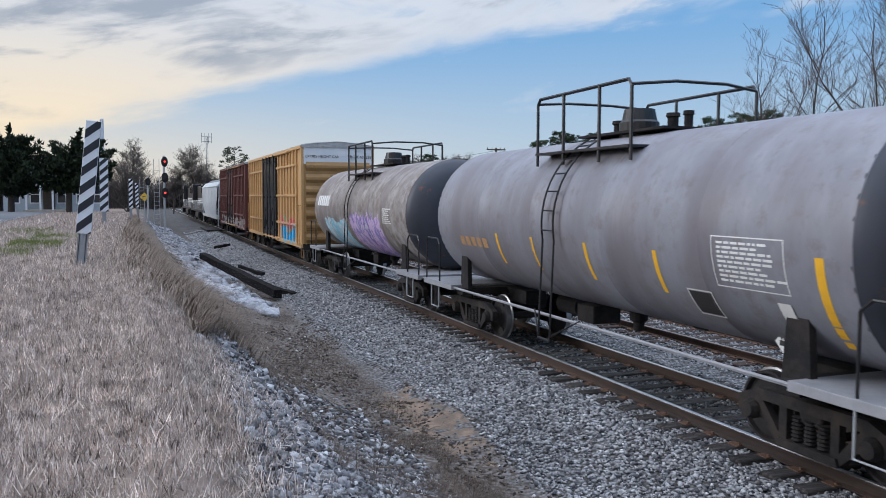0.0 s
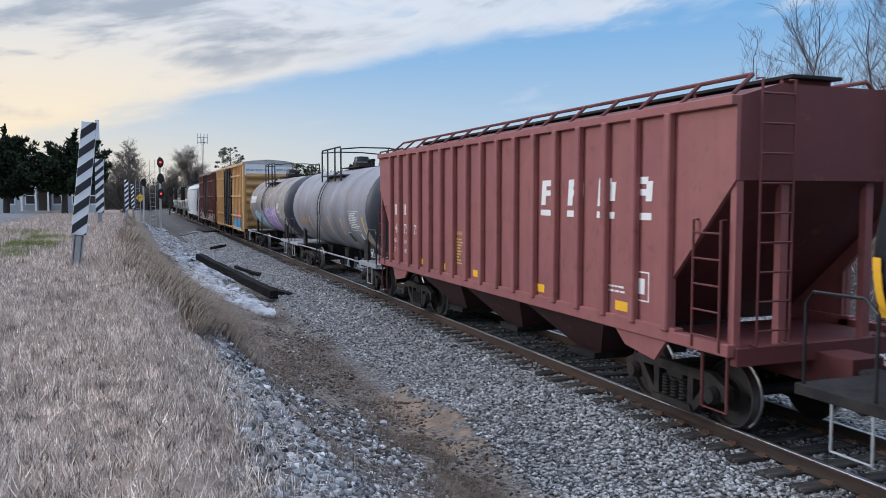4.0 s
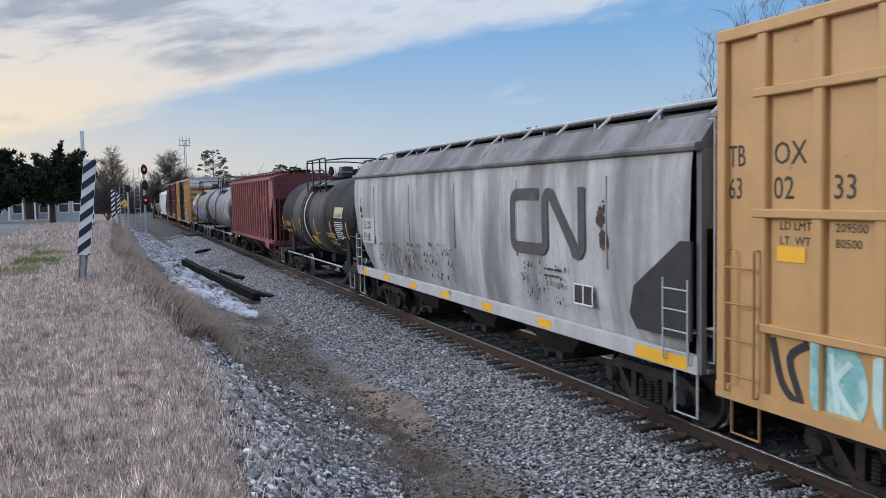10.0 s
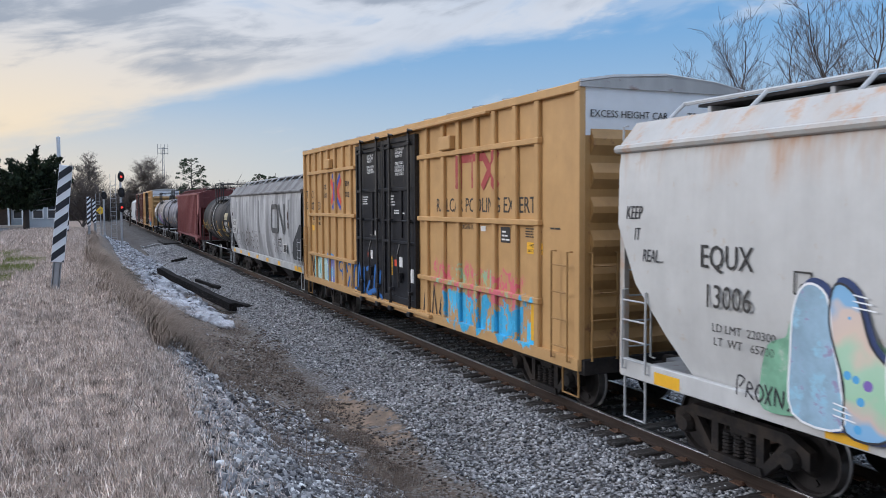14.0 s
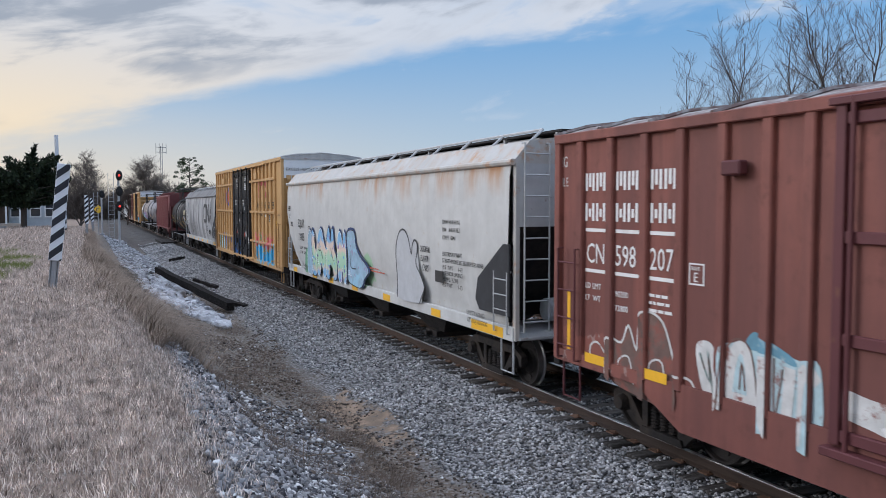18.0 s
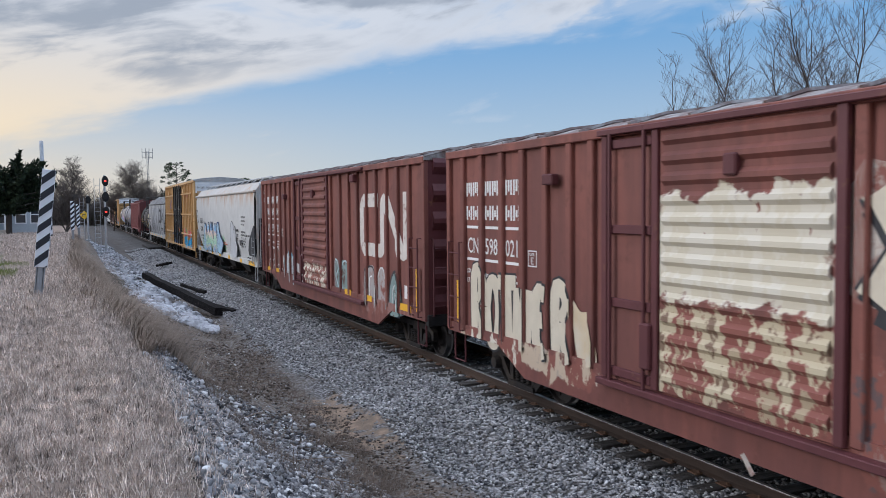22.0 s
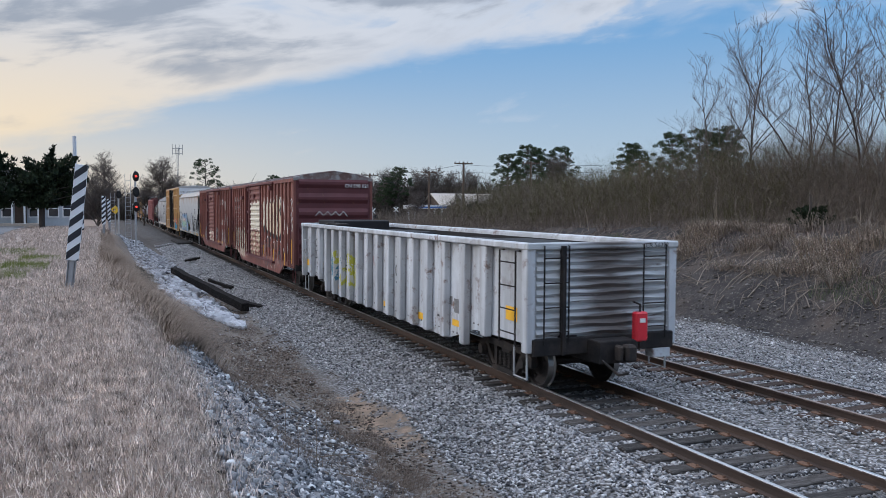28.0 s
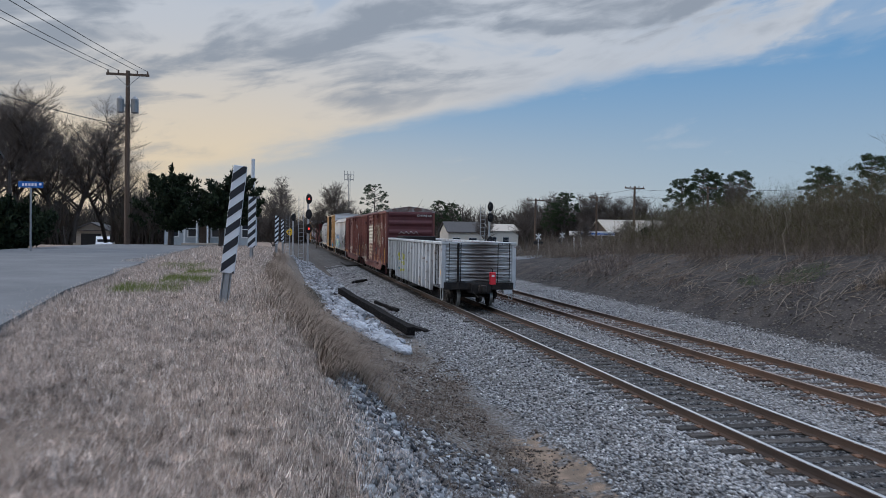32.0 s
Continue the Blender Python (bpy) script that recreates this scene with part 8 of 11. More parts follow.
for k, (tx, zz) in enumerate((("EXW 10-8 H 8-5", 3.02), ("EW    8-8 H 15.1", 2.86), ("CU FT  6241", 2.70), ("EXTERIOR PAINT", 2.36), ("STRATHMORE EE-2020RP E21-006B", 2.22), ("PLT  TWT      1-13", 2.08), ("INTERIOR LINING", 1.96), ("HEMPEL 37300", 1.84), ("PLT TWT       1-13", 1.72))):
    letters(c, tx, 0.125, -1.606, -5.62, zz, M_INK)
letters(c, "EMPTY LOAD", 0.13, -1.56, -6.70, 1.27, M_INK)
letters(c, "12\" ADJ BLOCK", 0.13, -1.555, -6.70, 1.13, M_INK)
letters(c, "CAUTION", 0.09, -0.6, -8.62, 3.7, M_INK, end=True)
plate(c, "reflector", -1.552, [(y, y + 0.5, 1.02, 1.18) for y in (7.3, 4.6, 2.7, 0.3, -2.3, -5.4)] + [(-8.2, -6.9, 1.02, 1.2)], M_YELLOW, "orange-yellow sill patches")
plate(c, "test_label", -1.611, [(-5.66, -5.26, 1.79, 2.03)], M_INK)
plate(c, "plate_mark", -1.611, [(5.25, 5.48, 2.68, 2.70), (5.25, 5.48, 2.45, 2.47), (5.25, 5.27, 2.45, 2.70), (5.46, 5.48, 2.45, 2.70)], M_INK)
letters(c, "C", 0.12, -1.611, 5.41, 2.49, M_INK)
plate(c, "red_print", -1.59, lines_of(-0.2, 1.75, 2, 0.03, 0.07, 1.9, 3), material("red_print", (0.5, 0.12, 0.08), bump=0))
M_TAGINK = material("black_spray", (0.03, 0.03, 0.035), rough=0.6, var=0.2, bump=0)
M_TAGGREY = material("silver_spray", (0.46, 0.47, 0.49), rough=0.5, var=0.12, scale=4, bump=0)
HUMP = [(-2.98, 1.22), (-2.98, 1.65), (-2.88, 2.30), (-3.05, 2.72), (-3.38, 2.84), (-3.68, 2.66), (-3.88, 2.30), (-3.95, 2.52), (-4.10, 2.62), (-4.26, 2.48), (-4.16, 2.10), (-4.45, 1.85), (-4.66, 1.60), (-4.52, 1.40), (-4.38, 1.22)]
spray_form(c, "sprayed_shape", HUMP, -1.6085, M_TAGGREY, "grey sprayed hump shape")
stroke(c, "spray_outline", -1.607, opened(HUMP, 4), 0.045, M_TAGINK, label="black sprayed outline")
rnd = random.Random(41)
PALE_LINE = material("white_spray_line", (0.78, 0.80, 0.82), bump=0, var=0.1)
M_NAVY = material("navy_spray", (0.04, 0.06, 0.15), bump=0, var=0.2)


def letter_paint():
    """Spray fading from blue tops through peach to green, with dots."""
    m = material("bubble_spray", (0.62, 0.50, 0.42), rough=0.5, bump=0, var=0.12, scale=4)
    nt = m.node_tree
    N, L = nt.nodes.new, nt.links.new
    b = nt.nodes["Principled BSDF"]
    base = b.inputs["Base Color"].links[0].from_socket
    tc = N("ShaderNodeTexCoord").outputs["Object"]
    sep = N("ShaderNodeSeparateXYZ")
    L(tc, sep.inputs[0])
    noi = N("ShaderNodeTexNoise")
    noi.inputs["Scale"].default_value = 2.4
    L(tc, noi.inputs["Vector"])
    add = N("ShaderNodeMath")
    add.operation = "MULTIPLY_ADD"
    L(noi.outputs[0], add.inputs[0])
    add.inputs[1].default_value = 0.8
    L(sep.outputs[2], add.inputs[2])
    ramp = N("ShaderNodeValToRGB")
    span = N("ShaderNodeMapRange")
    L(add.outputs[0], span.inputs[0])
    span.inputs[1].default_value, span.inputs[2].default_value = 1.45, 3.05
    L(span.outputs[0], ramp.inputs[0])
    stops = ((0.0, (0.22, 0.42, 0.66)), (0.14, (0.24, 0.44, 0.66)), (0.20, (0.60, 0.48, 0.42)), (0.30, (0.36, 0.58, 0.40)), (0.50, (0.40, 0.60, 0.44)), (0.62, (0.66, 0.53, 0.44)), (0.78, (0.64, 0.52, 0.46)), (0.84, (0.22, 0.43, 0.66)))
    el = ramp.color_ramp.elements
    while len(el) < len(stops):
        el.new(0.5)
    for e_, (p_, c_) in zip(el, stops):
        e_.position, e_.color = p_, (*c_, 1)
    c_ = ramp.outputs[0]
    for scale_, lim, col in ((4.4, 0.20, (0.10, 0.36, 0.66)), (3.1, 0.17, (0.20, 0.13, 0.42))):
        vor = N("ShaderNodeTexVoronoi")
        vor.inputs["Scale"].default_value = scale_
        L(tc, vor.inputs["Vector"])
        on = N("ShaderNodeMath")
        on.operation = "LESS_THAN"
        L(vor.outputs["Distance"], on.inputs[0])
        on.inputs[1].default_value = lim
        mx = N("ShaderNodeMix")
        mx.data_type = "RGBA"
        L(on.outputs[0], mx.inputs[0])
        L(c_, mx.inputs[6])
        mx.inputs[7].default_value = (*col, 1)
        c_ = mx.outputs[2]
    L(c_, b.inputs["Base Color"])
    return m


M_LETTER = letter_paint()
M_LETTER_BLUE = material("blue_letter_spray", (0.30, 0.44, 0.56), rough=0.5, bump=0, var=0.35, scale=2.5, second=(0.30, 0.27, 0.42), second_at=(0.58, 0.60), second_scale=5, third=(0.30, 0.52, 0.66), third_at=(0.54, 0.60), third_scale=2.2)
FORMS = (("blue", [(5.30, 2.58), (5.46, 2.35), (5.50, 1.85), (5.46, 1.20), (4.86, 1.17), (4.88, 1.62), (4.98, 2.05), (5.06, 2.48)]),
         ("pied", [(4.96, 2.60), (4.72, 2.50), (4.55, 2.05), (4.28, 1.75), (4.34, 1.20), (4.80, 1.15), (4.84, 1.62), (5.02, 2.20)]),
         ("pied", [(3.98, 2.64), (4.20, 2.42), (4.38, 1.95), (4.30, 1.30), (4.02, 1.15), (3.88, 1.38), (3.74, 1.62), (3.60, 1.30), (3.40, 1.15), (3.22, 1.32), (3.26, 1.95), (3.52, 2.25), (3.76, 2.62)]),
         ("pied", [(3.02, 2.70), (3.20, 2.35), (3.28, 1.90), (3.22, 1.26), (2.90, 1.14), (2.78, 1.56), (2.50, 1.46), (2.34, 1.15), (2.06, 1.3), (2.10, 1.85), (2.36, 2.1), (2.44, 2.60), (2.62, 2.70), (2.76, 2.30), (2.86, 2.66)]),
         ("pied", [(1.88, 2.62), (2.04, 2.2), (1.96, 1.5), (1.84, 1.17), (1.58, 1.2), (1.50, 1.6), (1.36, 1.2), (1.16, 1.2), (1.12, 1.75), (1.22, 2.5), (1.40, 2.62), (1.50, 2.2), (1.64, 2.56)]),
         ("blue", [(1.06, 2.60), (0.42, 2.68), (0.24, 2.30), (-0.10, 2.02), (-0.60, 1.84), (-0.86, 1.64), (-0.50, 1.42), (-0.24, 1.17), (0.40, 1.17), (0.96, 1.3), (0.94, 1.9)]))
for k, (tone, pts) in enumerate(FORMS):
    mat = M_LETTER if tone == "pied" else M_LETTER_BLUE
    mid = sum((Vector(p) for p in pts), Vector((0, 0))) / len(pts)
    spray_form(c, "letter_shadow", [(p[0] - 0.05 + (p[0] - mid[0]) * 0.07, min(2.78, p[1] + 0.03 + (p[1] - mid[1]) * 0.05)) for p in pts], -1.6140 - 0.0004 * k, M_NAVY, "navy drop shadow of a bubble letter")
    spray_form(c, "sprayed_letter", pts, -1.6180 - 0.0004 * k, mat, "blue, peach and green sprayed bubble letter")
    stroke(c, "letter_outline", -1.6165 - 0.0004 * k, [*closed(pts), closed(pts)[0]], 0.025, M_TAGINK if k % 2 else PALE_LINE)
for line in ([(4.02, 2.2), (4.08, 1.95), (3.86, 1.98), (3.62, 1.72)], [(2.72, 2.1), (2.5, 1.78), (2.40, 1.72)], [(0.75, 2.3), (0.70, 1.7), (0.2, 1.65)]):
    stroke(c, "letter_outline", -1.6215, opened(line, 4), 0.03, M_TAGINK)
for yl, zz in ((4.95, 1.30), (4.75, 2.40), (4.30, 1.55), (3.1, 2.05), (0.9, 1.45)):
    for k in range(3):
        stroke(c, "highlight", -1.6220, [(yl, zz + 0.06 * k), (yl - 0.26 + 0.05 * k, zz - 0.02 + 0.06 * k)], 0.016, PALE_LINE)
for word, yl, zz, size in (("KEEP", 8.36, 3.20, 0.26), ("IT", 8.18, 2.92, 0.24), ("REAL...", 8.0, 2.64, 0.24), ("ORIGINAL", -4.38, 2.38, 0.20), ("FLAVOR", -4.42, 2.17, 0.20), ("CHIPS", -4.52, 1.96, 0.22)):
    letters(c, word, size, -1.608, yl, zz, M_TAGINK, "scrawl", 0.62, 0.2)
M_MINT = material("mint_spray", (0.20, 0.40, 0.27), bump=0, var=0.3, scale=4, second=(0.46, 0.52, 0.46), second_at=(0.55, 0.68), second_scale=3)
spray_form(c, "sprayed_cloud", [(5.92, 1.42), (5.82, 1.86), (5.58, 1.98), (5.50, 2.18), (5.30, 2.10), (5.2, 1.6), (5.30, 1.22), (5.85, 1.14)], -1.6075, M_MINT, "pale green sprayed cloud")
for k, pts in enumerate(([(6.26, 1.22), (6.24, 1.44), (6.14, 1.42), (6.22, 1.32)], [(6.12, 1.22), (6.08, 1.40), (6.02, 1.34), (6.10, 1.31), (6.0, 1.21)], [(5.98, 1.30), (5.92, 1.40), (5.86, 1.30), (5.93, 1.21), (5.98, 1.30)],
                         [(5.84, 1.42), (5.76, 1.20)], [(5.74, 1.42), (5.84, 1.20)], [(5.70, 1.21), (5.69, 1.40), (5.60, 1.22), (5.58, 1.40)], [(5.42, 1.38), (5.52, 1.36), (5.44, 1.28), (5.53, 1.20)])):
    stroke(c, "scrawl", -1.6095 - 0.0004 * k, opened(pts, 3) if len(pts) > 2 else pts, 0.024, M_TAGINK, label="black scrawled tag")

# ribbed red hopper
M_RED_HOP = paint("faded_mineral_red", (0.245, 0.088, 0.088), rust=(0.15, 0.065, 0.05), rust_at=(0.55, 0.72), streak=0.14, streak_color=(0.30, 0.13, 0.11), rough=0.6, dents=0.08)
M_RED_DEEP = paint("very_dark_red", (0.045, 0.017, 0.018), streak=0.2, rough=0.7)
M_RED_DARK = paint("dark_mineral_red", (0.12, 0.035, 0.035), streak=0.2, rough=0.65)
car = car_thing("covered_hopper_car", "faded red ribbed covered hopper with white lettering", "hopper car", -2.4)
H, Z0, Z1 = 7.25, 1.30, 4.18
for s in (-1, 1):
    bm = bmesh.new()
    slab(bm, [(-H, Z1), (H, Z1), (H, Z1 - 0.9), (H - 1.15, 2.0), (H - 1.15, Z0), (-H + 1.15, Z0), (-H + 1.15, 2.0), (-H, Z1 - 0.9)], s * 1.50 - 0.03, s * 1.50 + 0.03)
    part("side_sheet", bm, M_RED_HOP, car)
    for y in np.linspace(-H + 1.2, H - 1.2, 17):
        part("side_rib", boxes([(s * 1.58 - 0.055, s * 1.58 + 0.055, y - 0.07, y + 0.07, Z0, Z1)], 0.02), M_RED_HOP, car)
    part("side_sill", boxes([(s * 1.52 - 0.07, s * 1.52 + 0.07, -H + 1.0, H - 1.0, Z0 - 0.14, Z0 + 0.06), (s * 1.52 - 0.07, s * 1.52 + 0.07, -H, -H + 1.2, Z0 - 0.14, Z0 + 0.02), (s * 1.52 - 0.07, s * 1.52 + 0.07, H - 1.2, H, Z0 - 0.14, Z0 + 0.02)], 0.01), M_RED_HOP, car)
    part("top_chord", boxes([(s * 1.53 - 0.08, s * 1.53 + 0.08, -H, H, Z1 - 0.02, Z1 + 0.10)], 0.01), M_RED_HOP, car)
bm = bmesh.new()
prism(bm, [(-1.52, Z1 + 0.08), (-0.9, Z1 + 0.26), (0.9, Z1 + 0.26), (1.52, Z1 + 0.08)], -H, H)
part("roof", bm, M_RED_DARK, car)
part("roof_hatch", boxes([(-0.45, 0.45, y - 0.9, y + 0.9, Z1 + 0.26, Z1 + 0.34) for y in (-5, -2.5, 0, 2.5, 5)], 0.02), M_RED_DARK, car)
roof_walk(car, H, Z1 + 0.26, M_RED_DARK, x=0.95, posts=list(np.linspace(-H + 0.4, H - 0.4, 15)))
for s in (-1, 1):
    e = s * H
    bm = bmesh.new()
    a, b = sorted((e - s * 0.05, e))
    box(bm, -1.48, 1.48, a, b, Z1 - 0.9, Z1 + 0.08)
    part("end_sheet", bm, M_RED_DARK, car)
    bm = bmesh.new()
    slab(bm, [(e, Z1 - 0.85), (e - s * 2.3, Z0 - 0.1), (e - s * 2.4, Z0 - 0.1), (e - s * 0.06, Z1 - 0.80)], -1.46, 1.46)
    part("slope_sheet", bm, M_RED_DARK, car)
    a, b = sorted((e - s * 1.9, e))
    part("end_deck", boxes([(-1.48, 1.48, a, b, Z0 - 0.14, Z0 - 0.08), (-0.25, 0.25, a - 0.6, b + 0.3, 0.75, Z0 - 0.14), (-1.5, 1.5, e - 0.06, e + 0.06, Z0 - 0.25, Z0 - 0.02)], 0.01), M_RED_DARK, car)
    part("end_brace", boxes([(q * 1.45 - 0.05, q * 1.45 + 0.05, e - s * 0.06 - 0.05, e - s * 0.06 + 0.05, Z0 - 0.1, Z1) for q in (-1, 1)] + [(q * 0.7 - 0.06, q * 0.7 + 0.06, e - s * 0.12 - 0.05, e - s * 0.12 + 0.05, Z0 - 0.1, Z1 - 0.4) for q in (-1, 1)]), M_RED_HOP, car)
    bm = bmesh.new()
    slab(bm, [(e - s * 1.2, Z0 - 0.1), (e - s * 2.5, Z0 - 0.1), (e - s * 2.2, 0.95), (e - s * 1.5, 0.85)], -1.54, -1.48)
    part("bolster_web", bm, M_RED_HOP, car)
    bm = bmesh.new()
    slab(bm, [(e - s * 1.2, Z0 - 0.1), (e - s * 2.5, Z0 - 0.1), (e - s * 2.2, 0.95), (e - s * 1.5, 0.85)], 1.48, 1.54)
    part("bolster_web", bm, M_RED_HOP, car)
    for q in (-1, 1):
        ladder(car, q * 1.52, e - s * 0.4, Z0 - 0.1, Z0 + 1.5, 5, M_RED_DARK, 0.5, 0.08)
        ladder(car, q * 1.0, e, Z0, Z1 + 0.3, 9, M_RED_DARK, 0.5, 0.10, end=True)
        grab(car, [[(q * 1.5, e - s * 0.1, Z0 - 0.14), (q * 1.5, e - s * 0.1, 0.45), (q * 1.5, e - s * 0.55, 0.45), (q * 1.5, e - s * 0.55, Z0 - 0.14)]], 0.022, M_RED_DARK, "sill_step")
    truck(car, s * (H - 1.75))
    coupler(car, s * (H + 0.3), s)
for yy in (-2.9, 0.0, 2.9):
    bm = bmesh.new()
    vs = [bm.verts.new(p) for p in ((-1.45, yy - 1.45, Z0 - 0.1), (1.45, yy - 1.45, Z0 - 0.1), (1.45, yy + 1.45, Z0 - 0.1), (-1.45, yy + 1.45, Z0 - 0.1), (-0.8, yy - 0.35, 0.42), (0.8, yy - 0.35, 0.42), (0.8, yy + 0.35, 0.42), (-0.8, yy + 0.35, 0.42))]
    for f in ((0, 1, 5, 4), (1, 2, 6, 5), (2, 3, 7, 6), (3, 0, 4, 7), (4, 5, 6, 7), (3, 2, 1, 0)):
        bm.faces.new([vs[i] for i in f])
    part("hopper_outlet", bm, M_RED_DEEP, car, "very dark red discharge hopper")
    part("outlet_gate", boxes([(-0.95, 0.95, yy - 0.4, yy + 0.4, 0.34, 0.45)], 0.01), M_UNDER, car)
for k, y in enumerate((-2.45, -3.35, -4.25, -5.15)):
    lean = 0.10
    for nm, rows in (("initial_block", ((0.00, 0.15, 2.94, 3.36), (0.15, 0.34, 3.26, 3.36), (0.15, 0.34, 3.10, 3.19), (0.32, 0.46, 3.02, 3.30))), ("underline", ((0.0, 0.48, 2.76, 2.86),))):
        bm = bmesh.new()
        for a, b, z0, z1 in rows:
            slab(bm, [(y - a - lean * (z0 - 2.8), z0), (y - b - lean * (z0 - 2.8), z0), (y - b - lean * (z1 - 2.8), z1), (y - a - lean * (z1 - 2.8), z1)], -1.538, -1.53)
        part(nm, bm, M_WHITE, car, "white slanted block lettering")
plate(car, "plate_mark", -1.532, [(3.02, 3.32, 2.62, 2.64), (3.02, 3.32, 2.24, 2.26), (3.02, 3.04, 2.24, 2.64), (3.30, 3.32, 2.24, 2.64)], M_WHITE)
letters(car, "C", 0.16, -1.532, 3.23, 2.30, M_WHITE)
letters(car, "PLATE", 0.075, -1.532, 3.28, 2.50, M_WHITE, wide=0.9)
plate(car, "road_mark", -1.532, [(y, y + 0.05, 2.60, 2.88) for y in (5.80, 5.68, 5.58, 5.46, 5.04, 4.92, 4.82)], M_WHITE)
letters(car, "46", 0.36, -1.532, 5.85, 2.12, M_WHITE, "car_number", 0.8)
letters(car, "75", 0.36, -1.532, 5.10, 2.12, M_WHITE, "car_number", 0.8)
letters(car, "78", 0.36, -1.532, 4.30, 2.12, M_WHITE, "car_number", 0.8)
letters(car, "LD LMT", 0.15, -1.532, 5.9, 1.86, M_WHITE, wide=0.8)
letters(car, "221800", 0.15, -1.532, 5.1, 1.86, M_WHITE, wide=0.8)
letters(car, "LT  WT", 0.15, -1.532, 5.9, 1.62, M_WHITE, wide=0.8)
letters(car, "64200", 0.15, -1.532, 5.05, 1.62, M_WHITE, wide=0.8)
letters(car, "WARNING", 0.12, -1.532, 1.62, 2.25, M_GOLD, wide=0.9)
plate(car, "yellow_print", -1.532, lines_of(1.62, 2.14, 9, 0.03, 0.065, 0.5, 5), M_GOLD)
plate(car, "reflector", -1.534, [(y, y + 0.42, 1.42, 1.56) for y in (5.95, 3.6, 2.1, 0.1, -2.6, -5.2)], M_YELLOW, "orange reflective patches")
plate(car, "data_print", -1.532, lines_of(-4.5, 1.75, 2, 0.03, 0.07, 0.5, 2) + [(-5.6, -5.2, 2.02, 2.04), (-5.6, -5.2, 1.62, 1.64), (-5.6, -5.58, 1.62, 2.04), (-5.22, -5.2, 1.62, 2.04), (-5.5, -5.3, 1.72, 1.94)], M_WHITE)

# distant pale hopper behind the engines
M_FARGREY = paint("pale_blue_grey_hopper", (0.50, 0.53, 0.55), streak=0.2, rough=0.55)
c = smooth_hopper(81.0, 8.4, "pale grey covered hopper coupled behind the locomotives", M_FARGREY, M_SILL, M_FARGREY, M_CN_DARK)


# ---- boxcars ----
def boxcar(name_label, y, half, z0, z1, side_mat, end_mat, roof_mat, ribs, rails=(), belly=None, roof_rise=0.2, end_ribs=6, white_top=None, name="boxcar"):
    car = car_thing(name, name_label, "boxcar", y)
    for s in (-1, 1):
        a, b = sorted((s * 1.49, s * 1.53))
        part("side_panel", boxes([(a, b, -half, half, z0, z1)]), side_mat, car)
        for ry in ribs:
            part("side_post", boxes([(s * 1.56 - 0.045, s * 1.56 + 0.045, ry - 0.075, ry + 0.075, z0 + 0.06, z1 - 0.05)], 0.018), side_mat, car)
        for e in (-half + 0.06, half - 0.06):
            part("corner_post", boxes([(s * 1.555 - 0.05, s * 1.555 + 0.05, e - 0.07, e + 0.07, z0, z1)], 0.012), side_mat, car)
        for y0, y1, z in rails:
            part("side_rail", boxes([(s * 1.57 - 0.055, s * 1.57 + 0.055, y0, y1, z - 0.05, z + 0.05)], 0.012), side_mat, car)
        part("top_chord", boxes([(s * 1.56 - 0.06, s * 1.56 + 0.06, -half, half, z1 - 0.06, z1 + 0.08)], 0.012), side_mat, car)
        bm = bmesh.new()
        if belly:
            bz, b0, b1 = belly
            slab(bm, [(-half, z0 + 0.16), (half, z0 + 0.16), (half, z0 - 0.02), (b1 + 0.9, z0 - 0.02), (b1, bz), (b0, bz), (b0 - 0.9, z0 - 0.02), (-half, z0 - 0.02)], s * 1.55 - 0.03, s * 1.55 + 0.03)
        else:
            slab(bm, [(-half, z0 + 0.12), (half, z0 + 0.12), (half, z0 - 0.06), (-half, z0 - 0.06)], s * 1.57 - 0.05, s * 1.57 + 0.05)
        part("side_sill", bm, side_mat, car)
    bm = bmesh.new()
    prism(bm, [(-1.6, z1 + 0.06), (-1.0, z1 + 0.08 + roof_rise * 0.55), (0, z1 + 0.08 + roof_rise), (1.0, z1 + 0.08 + roof_rise * 0.55), (1.6, z1 + 0.06), (1.6, z1), (-1.6, z1)], -half - 0.03, half + 0.03)
    part("roof", bm, roof_mat, car)
    n = int(2 * half / 1.15)
    bm = bmesh.new()
    for k in range(n + 1):
        yy = -half + 2 * half * k / n
        for s in (-1, 1):
            tube(bm, [(s * 1.6, yy, z1 + 0.08), (s * 1.0, yy, z1 + 0.10 + roof_rise * 0.55), (0, yy, z1 + 0.11 + roof_rise)], 0.035, 5)
    tagged(part("roof_seams", bm, roof_mat, car), "raised roof seams", kind="stuff")
    for s in (-1, 1):
        e = s * half
        a, b = sorted((e - s * 0.05, e))
        zt = z1 if not white_top else z1 - 0.72
        part("end_panel", boxes([(-1.5, 1.5, a, b, z0, zt)]), end_mat, car)
        if white_top:
            part("end_top_panel", boxes([(-1.5, 1.5, a, b + (0.01 if s > 0 else 0), zt, z1 + 0.06)]), white_top, car, "white upper end panel")
        for k in range(end_ribs):
            z = z0 + 0.35 + (zt - z0 - 0.45) * k / (end_ribs - 1)
            bm = bmesh.new()
            slab(bm, [(e, z - 0.20), (e + s * 0.08, z - 0.05), (e + s * 0.08, z + 0.05), (e, z + 0.20)], -1.40, 1.40)
            part("end_corrugation", bm, end_mat, car)
        part("end_sill", boxes([(-1.55, 1.55, e - 0.08, e + 0.08, z0 - 0.12, z0 + 0.12), (-0.3, 0.3, e - 0.6, e + 0.6, 0.72, z0)], 0.01), M_UNDER, car)
        for q in (-1, 1):
            ladder(car, q * 1.58, e - s * 0.45, z0 + 0.05, z0 + 1.75, 4, end_mat, 0.46, 0.09)
